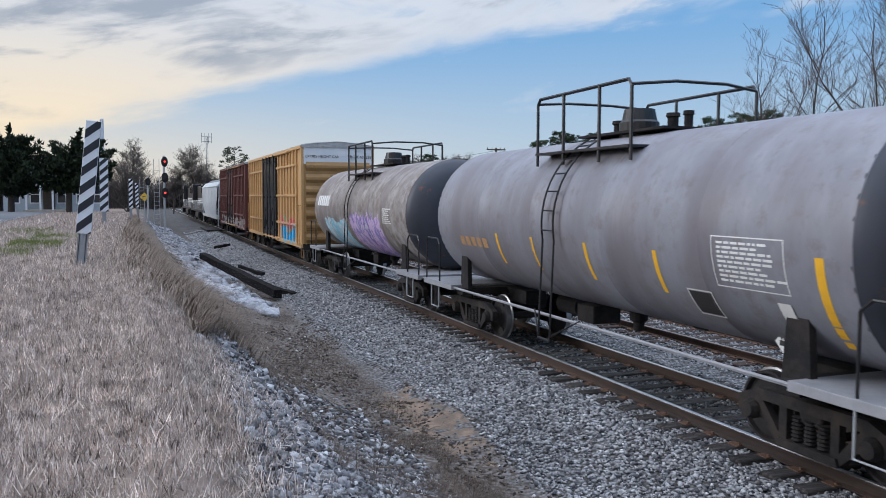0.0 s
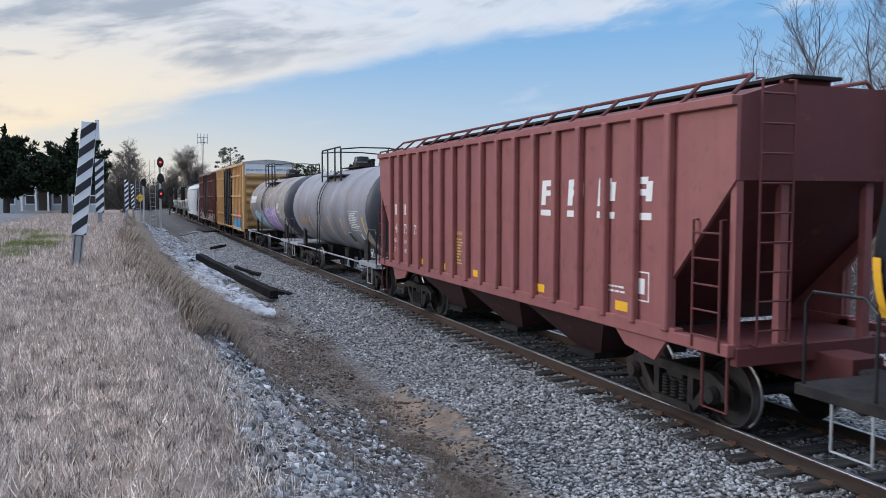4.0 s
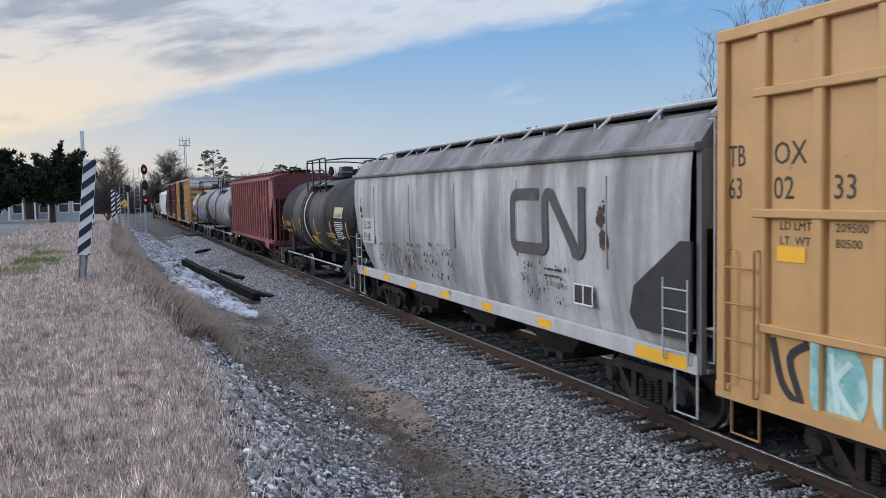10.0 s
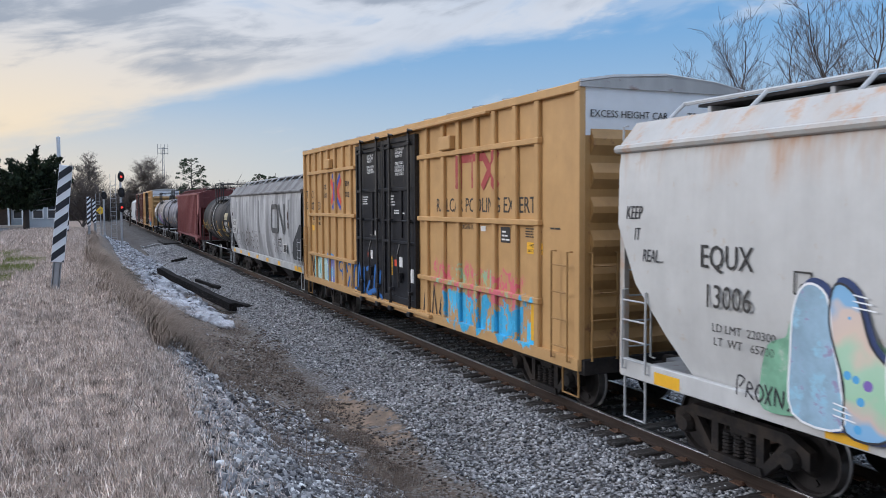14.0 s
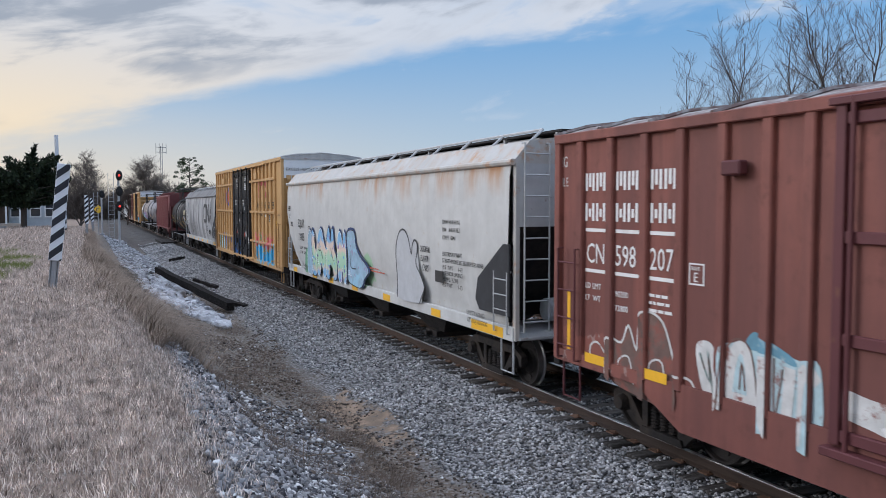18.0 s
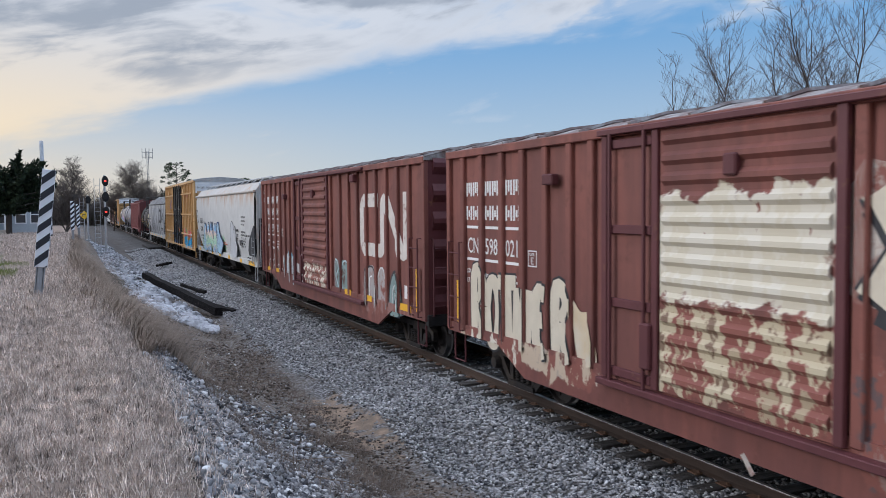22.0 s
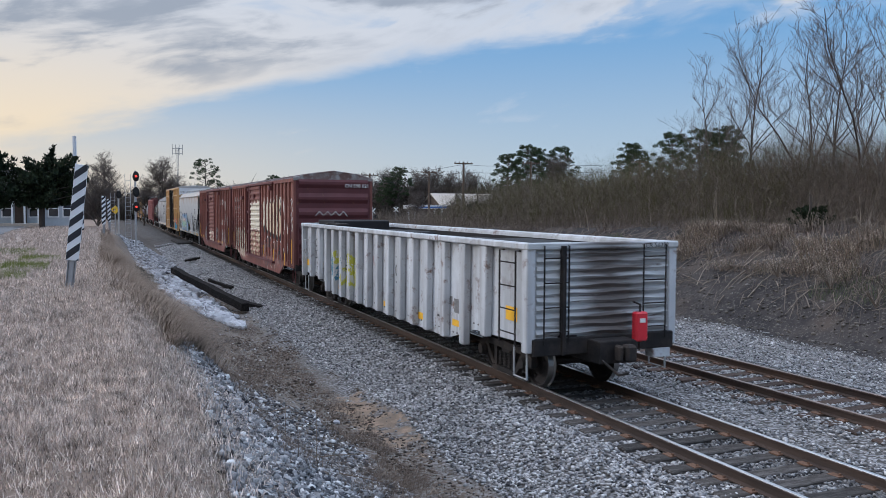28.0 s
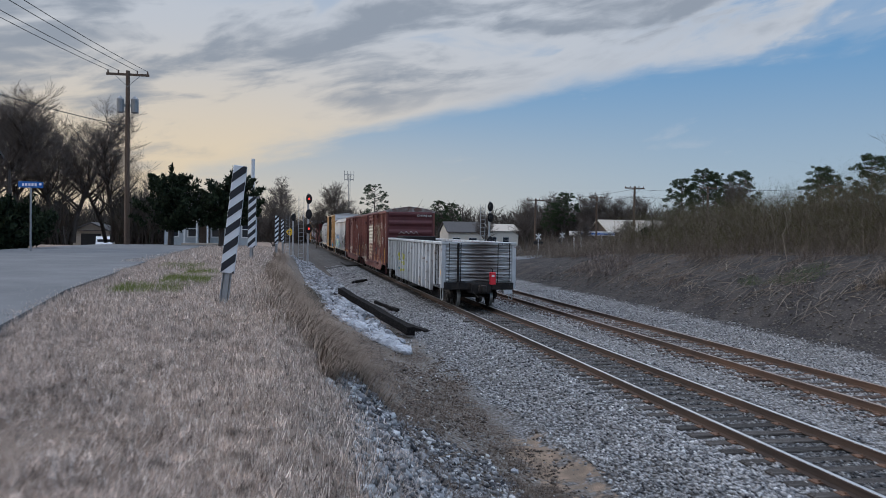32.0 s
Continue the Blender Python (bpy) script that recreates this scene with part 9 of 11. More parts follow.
            ladder(car, q * 1.2, e, z0 + 0.1, z0 + 1.75, 4, end_mat, 0.46, 0.11, end=True)
            grab(car, [[(q * 1.5, e - s * 0.15, z0), (q * 1.5, e - s * 0.15, 0.42), (q * 1.5, e - s * 0.6, 0.42), (q * 1.5, e - s * 0.6, z0)]], 0.02, end_mat, "sill_step")
        truck(car, s * (half - 1.95))
        coupler(car, s * (half + 0.45), s)
    part("underframe", boxes([(-0.35, 0.35, -half + 0.2, half - 0.2, 0.70, z0), (-1.45, 1.45, -half + 0.3, half - 0.3, z0 - 0.08, z0 + 0.02)], 0.0), M_UNDER, car)
    bm = bmesh.new()
    lathe(bm, [(-0.6, 0.02), (-0.58, 0.22), (0.58, 0.22), (0.6, 0.02)], "y", (-0.6, 0.8, 0.70), 12)
    part("brake_cylinder", bm, M_UNDER, car)
    part("brake_valve", boxes([(-1.0, -0.5, -1.6, -0.9, 0.5, 0.8)], 0.02), M_UNDER, car)
    return car


def plug_doors(car, y0, y1, z0, z1, mat, rod_mat, leaves=2, rods=2, x=-1.60):
    """Plug doors: sunk panels between rails, locking rods with hooks, rollers on a track."""
    w = (y1 - y0) / leaves
    for k in range(leaves):
        a = y0 + k * w + 0.03
        b = y0 + (k + 1) * w - 0.03
        d = part("door", boxes([(x + 0.01, x + 0.07, a, b, z0, z1)], 0.01), mat, car, "plug door leaf")
        h = z1 - z0
        for z, t in ((z0 + 0.08, 0.08), (z0 + 0.37 * h, 0.035), (z0 + 0.50 * h, 0.02), (z0 + 0.69 * h, 0.045), (z1 - 0.20, 0.03), (z1 - 0.06, 0.06)):
            part("door_rail", boxes([(x - 0.035, x + 0.012, a + 0.03, b - 0.03, z - t, z + t)], 0.01), mat, d)
        for yy, t in ((a + 0.05, 0.05), (b - 0.05, 0.05)):
            part("door_stile", boxes([(x - 0.038, x + 0.012, yy - t, yy + t, z0, z1)], 0.01), mat, d)
        ym = a + (b - a) * (0.40 if k else 0.45)
        part("latch_post", boxes([(x - 0.03, x + 0.012, ym - 0.08, ym + 0.08, z0 + 0.40 * h, z0 + 0.68 * h)], 0.01), mat, d)
        part("latch_handle", tubes([[(x - 0.09, ym - 0.02, z0 + 0.10 * h), (x - 0.11, ym - 0.02, z0 + 0.30 * h), (x - 0.05, ym - 0.02, z0 + 0.36 * h)]], 0.022, 6), rod_mat, d)
        part("latch_box", boxes([(x - 0.10, x - 0.02, ym - 0.09, ym + 0.09, z0 + 0.13 * h, z0 + 0.19 * h)], 0.012), rod_mat, d)
        for yy in ((a + (b - a) * 0.13, a + (b - a) * 0.72) if rods == 2 else (a + (b - a) * 0.5,)):
            part("locking_rod", tubes([[(x - 0.08, yy, z0 - 0.14), (x - 0.08, yy, z1 + 0.12)]], 0.034, 8), rod_mat, d)
            for z in (z0 + 0.08 * h, z0 + 0.5 * h, z1 - 0.2):
                part("rod_bracket", boxes([(x - 0.12, x - 0.02, yy - 0.08, yy + 0.08, z - 0.04, z + 0.04)], 0.01), rod_mat, d)
            part("rod_hook", boxes([(x - 0.13, x - 0.03, yy - 0.10, yy + 0.10, z0 - 0.22, z0 - 0.10)], 0.02), rod_mat, d)
            part("roller_arm", tubes([[(x - 0.08, yy, z1 + 0.02), (x - 0.14, yy - 0.12, z1 + 0.10), (x - 0.10, yy - 0.3, z1 + 0.06)]], 0.025, 6), rod_mat, d)
    part("door_seam", boxes([(x - 0.05, x, (y0 + y1) / 2 - 0.035, (y0 + y1) / 2 + 0.035, z0, z1)], 0.01), rod_mat, car)
    part("door_track", boxes([(x - 0.12, x + 0.06, y0 - 0.9, y1 + 0.2, z0 - 0.10, z0 - 0.03), (x - 0.10, x + 0.06, y0 - 3.6, y1 + 0.2, z1 + 0.06, z1 + 0.12)], 0.01), mat if rods == 1 else M_TTX, car)


TTX_Y = (0.485, 0.295, 0.125)
M_TTX = paint("mustard_boxcar_paint", TTX_Y, rust=(0.30, 0.16, 0.07), rust_at=(0.66, 0.74), streak=0.10, streak_color=(0.40, 0.24, 0.09), rough=0.45, dents=0.10,
              tags=[(-7.1, -3.4, 0.95, 1.75, ((0.07, 0.42, 0.70), (0.10, 0.50, 0.78), TTX_Y, (0.06, 0.36, 0.62), (0.08, 0.44, 0.72), TTX_Y), 1.6),
                    (-6.6, -2.7, 1.60, 2.2, ((0.55, 0.10, 0.14), TTX_Y, (0.60, 0.14, 0.18), TTX_Y, (0.30, 0.45, 0.30), (0.58, 0.12, 0.16)), 2.2)])
PALE_SPRAY = material("pale_cyan_spray", (0.50, 0.68, 0.66), bump=0, var=0.15)
M_TTX_END = paint("brown_mustard_end", (0.34, 0.20, 0.075), streak=0.2, rough=0.55)
M_TTX_ROOF = paint("galvanised_roof", (0.40, 0.40, 0.40), streak=0.2, rough=0.5)
M_TTX_TOP = material("white_end_band", (0.66, 0.68, 0.71), rough=0.5, var=0.06, scale=3, bump=0.03)
M_DOOR_BLACK = paint("black_plug_door", (0.014, 0.015, 0.019), rust=(0.05, 0.045, 0.04), rust_at=(0.58, 0.75), streak=0.1, rough=0.38,
                     tags=[(-1.8, 2.4, 0.95, 1.55, ((0.014, 0.015, 0.019), (0.014, 0.015, 0.019)), 1.6)])
RIBS_T = [7.78, 7.00, 6.24, 5.49, 4.72, 3.86, 3.12] + [-2.45, -3.35, -4.1, -4.9, -5.65, -6.45, -7.2]
RAILS_T = [(a, b, z) for a, b in ((2.7, 7.9), (-7.3, -2.0)) for z in (4.45, 3.10, 1.80)]


def blob_disc(car, y, z, r, mat):
    bm = bmesh.new()
    bm.faces.new([bm.verts.new((-1.5365, y + 0.8 * r * math.cos(a), z + 1.5 * r * math.sin(a))) for a in np.linspace(0, 2 * math.pi, 15)[:-1]])
    return part("emblem_disc", bm, mat, car, "blue centre of the crossed emblem")


def mustard_car(y, label, detail):
    car = boxcar(label, y, 8.48, 0.92, 5.16, M_TTX, M_TTX_END, M_TTX_ROOF, RIBS_T, RAILS_T, None, 0.14, 7, M_TTX_TOP)
    plug_doors(car, -1.95, 2.5, 1.05, 5.0, M_DOOR_BLACK, M_BLACK, 2, 2)
    letters(car, "EXCESS HEIGHT CAR", 0.155, -1.42, -8.494, 4.72, M_INK, end=True)
    letters(car, "TBOX 630233", 0.18, 0.42, -8.494, 4.72, M_INK, "reporting_mark", end=True)
    if not detail:
        return car
    for q, (up, dn) in enumerate((("TB", "63"), ("OX", "02"), ("", "33"))):
        yl = (8.36, 7.66, 6.86)[q]
        if up:
            letters(car, up, 0.36, -1.534, yl, 3.64, M_INK, "reporting_mark", 0.66 if q == 0 else 0.85)
        letters(car, dn, 0.36, -1.534, yl, 3.26, M_INK, "car_number", 0.66 if q == 0 else 0.85)
    for zz, ta, tb in ((2.92, "LD LMT", "209500"), (2.76, "LT  WT", "80500")):
        letters(car, ta, 0.13, -1.534, 7.56, zz, M_INK)
        letters(car, tb, 0.13, -1.534, 6.82, zz, M_INK)
    for word, size, yl, zz, wd in (("next", 0.34, 6.14, 3.90, 0.86), ("load", 0.34, 6.14, 3.63, 0.86), ("any", 0.34, 3.82, 3.95, 0.86), ("road", 0.34, 3.82, 3.63, 0.86)):
        letters(car, word, size, -1.534, yl, zz, M_INK, wide=wd, slant=0.15)
    mr, mb = material("emblem_red", (0.60, 0.07, 0.05), rough=0.5, bump=0, var=0.15), material("emblem_blue", (0.05, 0.09, 0.42), rough=0.5, bump=0, var=0.15)
    bars = [("blue", opened([(5.13, 4.33), (4.84, 4.06), (4.72, 3.81), (4.84, 3.55), (5.16, 3.30)], 4), 0.15, mb), ("blue", [(4.31, 4.30), (4.66, 4.02)], 0.15, mb), ("blue", [(4.66, 3.60), (4.26, 3.30)], 0.15, mb),
            ("red", [(5.29, 4.18), (4.98, 3.82), (5.27, 3.45)], 0.17, mr), ("red", [(4.22, 4.17), (4.56, 3.82), (4.22, 3.45)], 0.17, mr)]
    for k, (tone, pts, wd, mat) in enumerate(bars):
        arm = stroke(car, "emblem_arm", -1.534 - 0.0004 * k, pts, wd, mat, label=tone + " arm of the crossed emblem")
        over_posts(arm, (4.72,), 0.055, -1.608 - 0.0004 * k)
    over_posts(blob_disc(car, 4.75, 3.81, 0.20, mb), (4.72,), 0.055, -1.6105)
    letters(car, "RAILCAR POOLING EXPERTS", 0.40, -1.534, -2.90, 3.26, M_INK, "slogan", 0.845)
    mt = material("emblem_maroon", (0.36, 0.06, 0.06), rough=0.5, bump=0, var=0.2, second=(0.45, 0.22, 0.12), second_at=(0.55, 0.7))
    bars = [("bar", [(-4.12, 3.72), (-4.12, 4.32)], 0.16), ("bar", [(-3.98, 4.30), (-5.12, 4.30)], 0.15), ("bar", [(-4.72, 3.72), (-4.72, 4.30)], 0.16), ("cross", [(-5.10, 4.38), (-5.74, 3.72)], 0.16), ("cross", [(-5.10, 3.72), (-5.74, 4.38)], 0.16)]
    for k, (_, pts, wd) in enumerate(bars):
        over_posts(stroke(car, "emblem_bar", -1.536 - 0.0004 * k, pts, wd, mt, label="maroon block emblem"), (-4.1, -4.9, -5.65), 0.055, -1.608 - 0.0004 * k)
    letters(car, "XGH61C", 0.14, -1.534, -4.2, 2.92, M_INK)
    plate(car, "yellow_notice", -1.536, [(-7.31, -6.80, 2.57, 2.76), (7.2, 7.59, 2.57, 2.74)], M_YELLOW, "yellow notice")
    letters(car, "THIS CAR", 0.085, -1.540, -6.86, 2.68, M_INK)
    letters(car, "EXCESS HEIGHT", 0.066, -1.540, -6.83, 2.60, M_INK)
    plate(car, "test_label", -1.536, [(-6.2, -5.85, 2.72, 3.0)], M_INK)
    plate(car, "test_print", -1.54, lines_of(-5.9, 2.9, 3, 0.03, 0.07, 0.25, 1) + [(-5.25, -5.05, 2.9, 3.0)] + lines_of(-0.15, 4.65, 6, 0.03, 0.06, 0.5, 2), M_WHITE)
    plate(car, "data_print", -1.536, lines_of(-6.75, 2.98, 4, 0.02, 0.045, 0.5, 5) + lines_of(-7.55, 3.0, 1, 0.03, 0.06, 0.25, 5), M_INK)
    plate(car, "yellow_patch", -1.536, [(-7.1, -6.93, 1.1, 1.72)], M_YELLOW)
    for yl, zz, size, words in ((1.62, 4.66, 0.085, ("CLOSE THIS DOOR", "BEFORE CLOSING", "MAIN DOOR", "", "CIERRE ESTA PUERTA", "ANTES DE CERRAR", "LA PUERTA PRINCIPAL")),
                                (-0.50, 4.70, 0.10, ("CLOSE AND LOCK", "DOORS BEFORE", "MOVING CAR", "", "CIERRE Y PONGA", "EL SEGURO EN LAS", "PUERTAS ANTES DE", "MOVER EL CARRO"))):
        for k, word in enumerate(words):
            if word:
                letters(car, word, size, -1.592, yl - 0.012 * (18 - len(word)) * size * 4, zz - k * size * (0.85 if word else 0.6), M_WHITE, "door_notice", 0.72)
    plate(car, "door_print", -1.592, lines_of(1.98, 3.60, 4, 0.03, 0.06, 0.45, 7) + lines_of(-0.03, 3.60, 4, 0.035, 0.07, 0.5, 8) + lines_of(-0.45, 3.25, 2, 0.03, 0.06, 0.6, 9), M_WHITE)
    ms = material("red_sticker", (0.62, 0.08, 0.04), rough=0.5, bump=0, var=0.1)
    for nm, mat, rows in (("white_sticker", M_WHITE, [(1.22, 1.34, 2.62, 2.74), (0.78, 1.02, 2.62, 2.74), (1.20, 1.36, 2.00, 2.22), (-0.98, -0.78, 1.92, 2.16), (0.22, 0.29, 2.25, 2.62), (-1.86, -1.50, 1.60, 1.92)]),
                          ("red_sticker", ms, [(1.48, 1.60, 2.02, 2.16), (-0.62, -0.44, 1.92, 2.08)]), ("yellow_strip", M_YELLOW, [(-0.29, -0.24, 1.68, 2.16)])):
        plate(car, nm, -1.592, rows, mat)
    for q in (5.02, -3.9):
        part("fan_box", boxes([(-1.68, -1.53, q, q + 0.56, 4.52, 4.80)], 0.02), M_TTX, car)
    # a turquoise and violet piece, then blue handwriting that runs on over the door
    forms = [(material("teal_spray", (0.22, 0.46, 0.46), bump=0, var=0.3, scale=4, second=(0.42, 0.60, 0.56), second_at=(0.45, 0.55), second_scale=3), [(7.05, 1.80), (6.55, 1.72), (6.40, 1.3), (6.55, 0.98), (7.0, 1.0)]),
             (material("pale_teal_spray", (0.46, 0.62, 0.60), bump=0, var=0.2, scale=4), [(6.35, 1.66), (5.85, 1.70), (5.75, 1.20), (5.95, 0.84), (6.2, 1.0)]),
             (material("violet_blue_spray", (0.20, 0.19, 0.50), bump=0, var=0.3, scale=4, second=(0.12, 0.30, 0.55), second_at=(0.45, 0.55), second_scale=3), [(5.75, 1.86), (4.95, 1.84), (4.88, 1.55), (5.15, 0.82), (5.70, 1.02)])]
    for k, (mat, pts) in enumerate(forms):
        over_posts(spray_form(car, "sprayed_shape", pts, -1.5365 - 0.0004 * k, mat, "turquoise and violet sprayed letters"), RIBS_T[:7], 0.055, -1.608 - 0.0004 * k)
    mspray = material("blue_spray", (0.025, 0.12, 0.37), bump=0, var=0.2)
    lines = [([(7.65, 1.7), (7.5, 1.2), (7.25, 1.05), (7.4, 1.5), (7.15, 1.7)], 0.09, M_TAGINK), ([(6.85, 1.65), (6.75, 1.05)], 0.07, PALE_SPRAY), ([(6.6, 1.6), (6.78, 1.35), (6.5, 1.02)], 0.07, PALE_SPRAY),
             ([(6.2, 1.55), (5.75, 1.6), (5.98, 1.58), (5.94, 0.95)], 0.08, PALE_SPRAY), ([(5.5, 1.6), (5.55, 1.1), (5.25, 1.05), (5.15, 1.6)], 0.06, PALE_SPRAY),
             ([(4.5, 1.5), (4.45, 1.68), (4.2, 1.74), (4.05, 1.6), (4.2, 1.45), (4.42, 1.48)], 0.07, mspray), ([(4.15, 1.5), (4.1, 1.14)], 0.07, mspray),
             ([(3.80, 1.68), (3.62, 1.45)], 0.09, mspray), ([(3.55, 1.70), (3.12, 1.74), (3.62, 0.98), (3.0, 1.0)], 0.10, mspray), ([(3.05, 1.1), (2.95, 1.65), (2.6, 1.7), (2.6, 1.15), (2.95, 1.05)], 0.10, mspray)]
    for k, (pts, wd, mat) in enumerate(lines):
        over_posts(stroke(car, "spray_letter", -1.5385 - 0.0003 * k, pts if len(pts) < 3 else opened(pts, 4), wd, mat, label="sprayed handwriting"), RIBS_T[:7], 0.055, -1.6098 - 0.0003 * k)
    for k, pts in enumerate(([(2.3, 1.15), (2.2, 1.75), (1.85, 1.05), (1.8, 1.75)], [(1.6, 1.7), (1.2, 1.75), (1.35, 1.4), (1.55, 1.1), (1.15, 1.1)], [(1.0, 1.1), (0.85, 1.8), (0.6, 1.3), (0.45, 1.75)], [(1.5, 1.05), (0.9, 1.2), (0.3, 1.05)])):
        stroke(car, "spray_letter", -1.640 - 0.0003 * k, opened(pts, 4), 0.11, mspray, label="blue sprayed handwriting on the door")
    for pts in ([(-2.15, 1.0), (-2.3, 1.7), (-2.5, 1.6), (-2.25, 1.3), (-2.55, 1.05)], [(-2.65, 1.0), (-2.75, 1.65), (-2.9, 1.0)], [(-3.2, 1.55), (-3.05, 1.1), (-3.3, 1.0), (-3.4, 1.4)]):
        stroke(car, "spray_letter", -1.537, pts, 0.06, M_TAGINK, label="black sprayed scrawl")
    return car


mustard_car(-47.9, "mustard yellow high boxcar with black plug doors and graffiti", True)
mustard_car(43.0, "mustard yellow high boxcar with white upper end panel", False)
M_OXIDE_D = paint("dark_oxide_boxcar", (0.11, 0.035, 0.03), streak=0.2, rough=0.6, tags=[(-7.5, 7.5, 0.95, 1.6, ((0.11, 0.035, 0.03), (0.36, 0.33, 0.31), (0.11, 0.035, 0.03)), 2.4)])
c = boxcar("dark maroon high boxcar with plug doors", 61.6, 8.2, 0.92, 5.14, M_OXIDE_D, M_OXIDE_D, M_TTX_ROOF, RIBS_T, RAILS_T, None, 0.14, 7)
plug_doors(c, -1.95, 2.5, 1.05, 5.0, M_OXIDE_D, M_BLACK, 2, 2)

# two oxide-red boxcars
OX = (0.225, 0.082, 0.064)
WH = (0.62, 0.58, 0.49)


def oxide(name, tags):
    return paint(name, OX, rust=(0.13, 0.048, 0.036), rust_at=(0.55, 0.70), streak=0.26, streak_color=(0.105, 0.042, 0.036), rough=0.65, tags=tags, dents=0.12, broad=(0.135, 0.054, 0.047))


M_OX1 = oxide("oxide_red_paint", [(-7.4, -3.8, 0.8, 1.5, (OX, (0.27, 0.15, 0.13), OX, (0.24, 0.12, 0.10)), 2.1), (5.6, 7.9, 0.95, 1.5, (OX, OX, (0.30, 0.20, 0.18)), 2.6)])
M_OX2 = oxide("oxide_red_paint_b", [(3.0, 7.6, 0.7, 1.15, (WH, OX, (0.50, 0.40, 0.30), (0.40, 0.33, 0.27)), 1.5), (-5.6, -1.2, 0.75, 2.0, (OX, (0.12, 0.08, 0.08), OX, (0.26, 0.16, 0.14), OX), 2.2)])
M_OX_END = paint("maroon_end", (0.105, 0.032, 0.036), streak=0.15, rough=0.6)
M_OX_ROOF = paint("flaking_metal_roof", (0.30, 0.29, 0.285), rust=(0.12, 0.07, 0.06), rust_at=(0.42, 0.56), streak=0.4, streak_color=(0.16, 0.12, 0.11), rough=0.6)
M_OX_DOOR1 = oxide("oxide_door_paint", [(-1.0, 1.7, 0.9, 1.75, (OX, (0.60, 0.54, 0.45), OX, (0.30, 0.13, 0.08)), 3.2)])
M_OX_DOOR2 = oxide("oxide_door_paint_b", [(-1.0, 1.8, 2.25, 3.6, (WH, (0.58, 0.53, 0.42), WH, OX), 1.4), (-1.0, 1.8, 1.0, 2.2, ((0.38, 0.30, 0.20), OX, (0.50, 0.43, 0.30), (0.20, 0.13, 0.09)), 2.4)])
RIBS_O = [7.38, 6.63, 5.87, 5.16, 4.44, 3.76, 3.20] + [-1.16, -2.02, -2.80, -3.52, -4.24, -4.96, -5.70, -6.42, -7.14]


def oxide_car(y, label, side, door, first):
    car = boxcar(label, y, 8.05, 1.0, 4.42, side, M_OX_END, M_OX_ROOF, RIBS_O, (), (0.55, -5.1, 5.1), 0.26, 6)
    # plain plug door and corrugated sliding door
    part("plug_door", boxes([(-1.60, -1.53, 1.75, 2.75, 1.1, 4.3)], 0.012), side, car)
    for yy in (1.72, 2.78, -1.0):
        part("door_post", boxes([(-1.66, -1.58, yy - 0.06, yy + 0.06, 1.05, 4.4)], 0.01), M_OX_END, car)
    for z in (1.15, 2.1, 3.1, 4.25):
        part("door_bar", boxes([(-1.655, -1.58, 1.79, 2.71, z - 0.06, z + 0.06)], 0.01), M_OX_END, car)
    part("locking_rod", tubes([[(-1.68, yy, 1.0), (-1.68, yy, 4.45)] for yy in (2.62, 1.9)], 0.03, 6), M_OX_END, car)
    part("sliding_door", boxes([(-1.62, -1.55, -0.95, 1.66, 1.05, 4.36)], 0.01), door, car, "corrugated sliding door")
    for k in range(13):
        z = 1.25 + 3.0 * k / 12
        bm = bmesh.new()
        vs = [(-1.62, z - 0.085), (-1.672, z - 0.03), (-1.672, z + 0.03), (-1.62, z + 0.085)]
        prism(bm, vs, -0.88, 1.58)
        part("door_corrugation", bm, door, car)
    part("door_track", boxes([(-1.72, -1.55, -4.2, 2.9, 0.93, 1.02), (-1.70, -1.55, -4.2, 2.9, 4.38, 4.46)], 0.01), M_OX_END, car)
    for r_ in ((-1.72, -1.62, 0.3, 0.5, 3.75, 4.0), (-1.72, -1.62, 1.75, 1.95, 1.3, 1.9)):
        part("door_latch", boxes([r_], 0.02), M_OX_END, car)
    for r_ in ((-1.7, -1.56, 4.05, 4.35, 3.75, 3.92), (-1.7, -1.56, -3.6, -3.3, 4.1, 4.3)):
        part("side_bracket", boxes([r_], 0.02), M_OX_END, car)
    plate(car, "road_name", -1.535, [(b - 0.055 - 0.085 * q, b - 0.085 * q, z + (0.06 if q == 1 else 0), z + (0.26 if q != 1 or z > 3.5 else 0.18)) for z in (3.62, 3.18) for b in (7.29, 7.02, 6.54, 6.27, 5.78, 5.51) for q in (0, 1, 2)] + [(b - 0.55, b, z, z + 0.05) for z in (3.02, 2.42) for b in (7.28, 6.54, 5.78)], M_WHITE, "white lettering blocks")
    for k, tx in enumerate(("CN", "598", "207") if first else ("CN", "598", "021")):
        letters(car, tx, 0.42, -1.536, (7.26, 6.55, 5.79)[k], 2.56, M_WHITE, "car_number", 0.76)
    letters(car, "LD LMT", 0.12, -1.536, 7.28, 2.18, M_WHITE)
    letters(car, "90200", 0.12, -1.536, 6.54, 2.12, M_WHITE)
    letters(car, "LT  WT", 0.12, -1.536, 7.28, 2.0, M_WHITE)
    letters(car, "72800", 0.12, -1.536, 6.54, 1.92, M_WHITE)
    letters(car, "CN 598 207" if first else "CN 598 021", 0.20, 0.42, -8.165, 4.16, M_WHITE, "car_number", end=True)
    plate(car, "data_print", -1.536, lines_of(5.78, 2.2, 3, 0.04, 0.1, 0.5, 3), M_WHITE)
    plate(car, "plate_mark", -1.536, [(5.0, 5.02, 2.43, 2.70), (4.75, 4.77, 2.43, 2.70), (4.77, 5.0, 2.43, 2.45), (4.77, 5.0, 2.68, 2.70)], M_WHITE)
    letters(car, "PLATE", 0.07, -1.536, 4.985, 2.61, M_WHITE, "plate_word", 0.8)
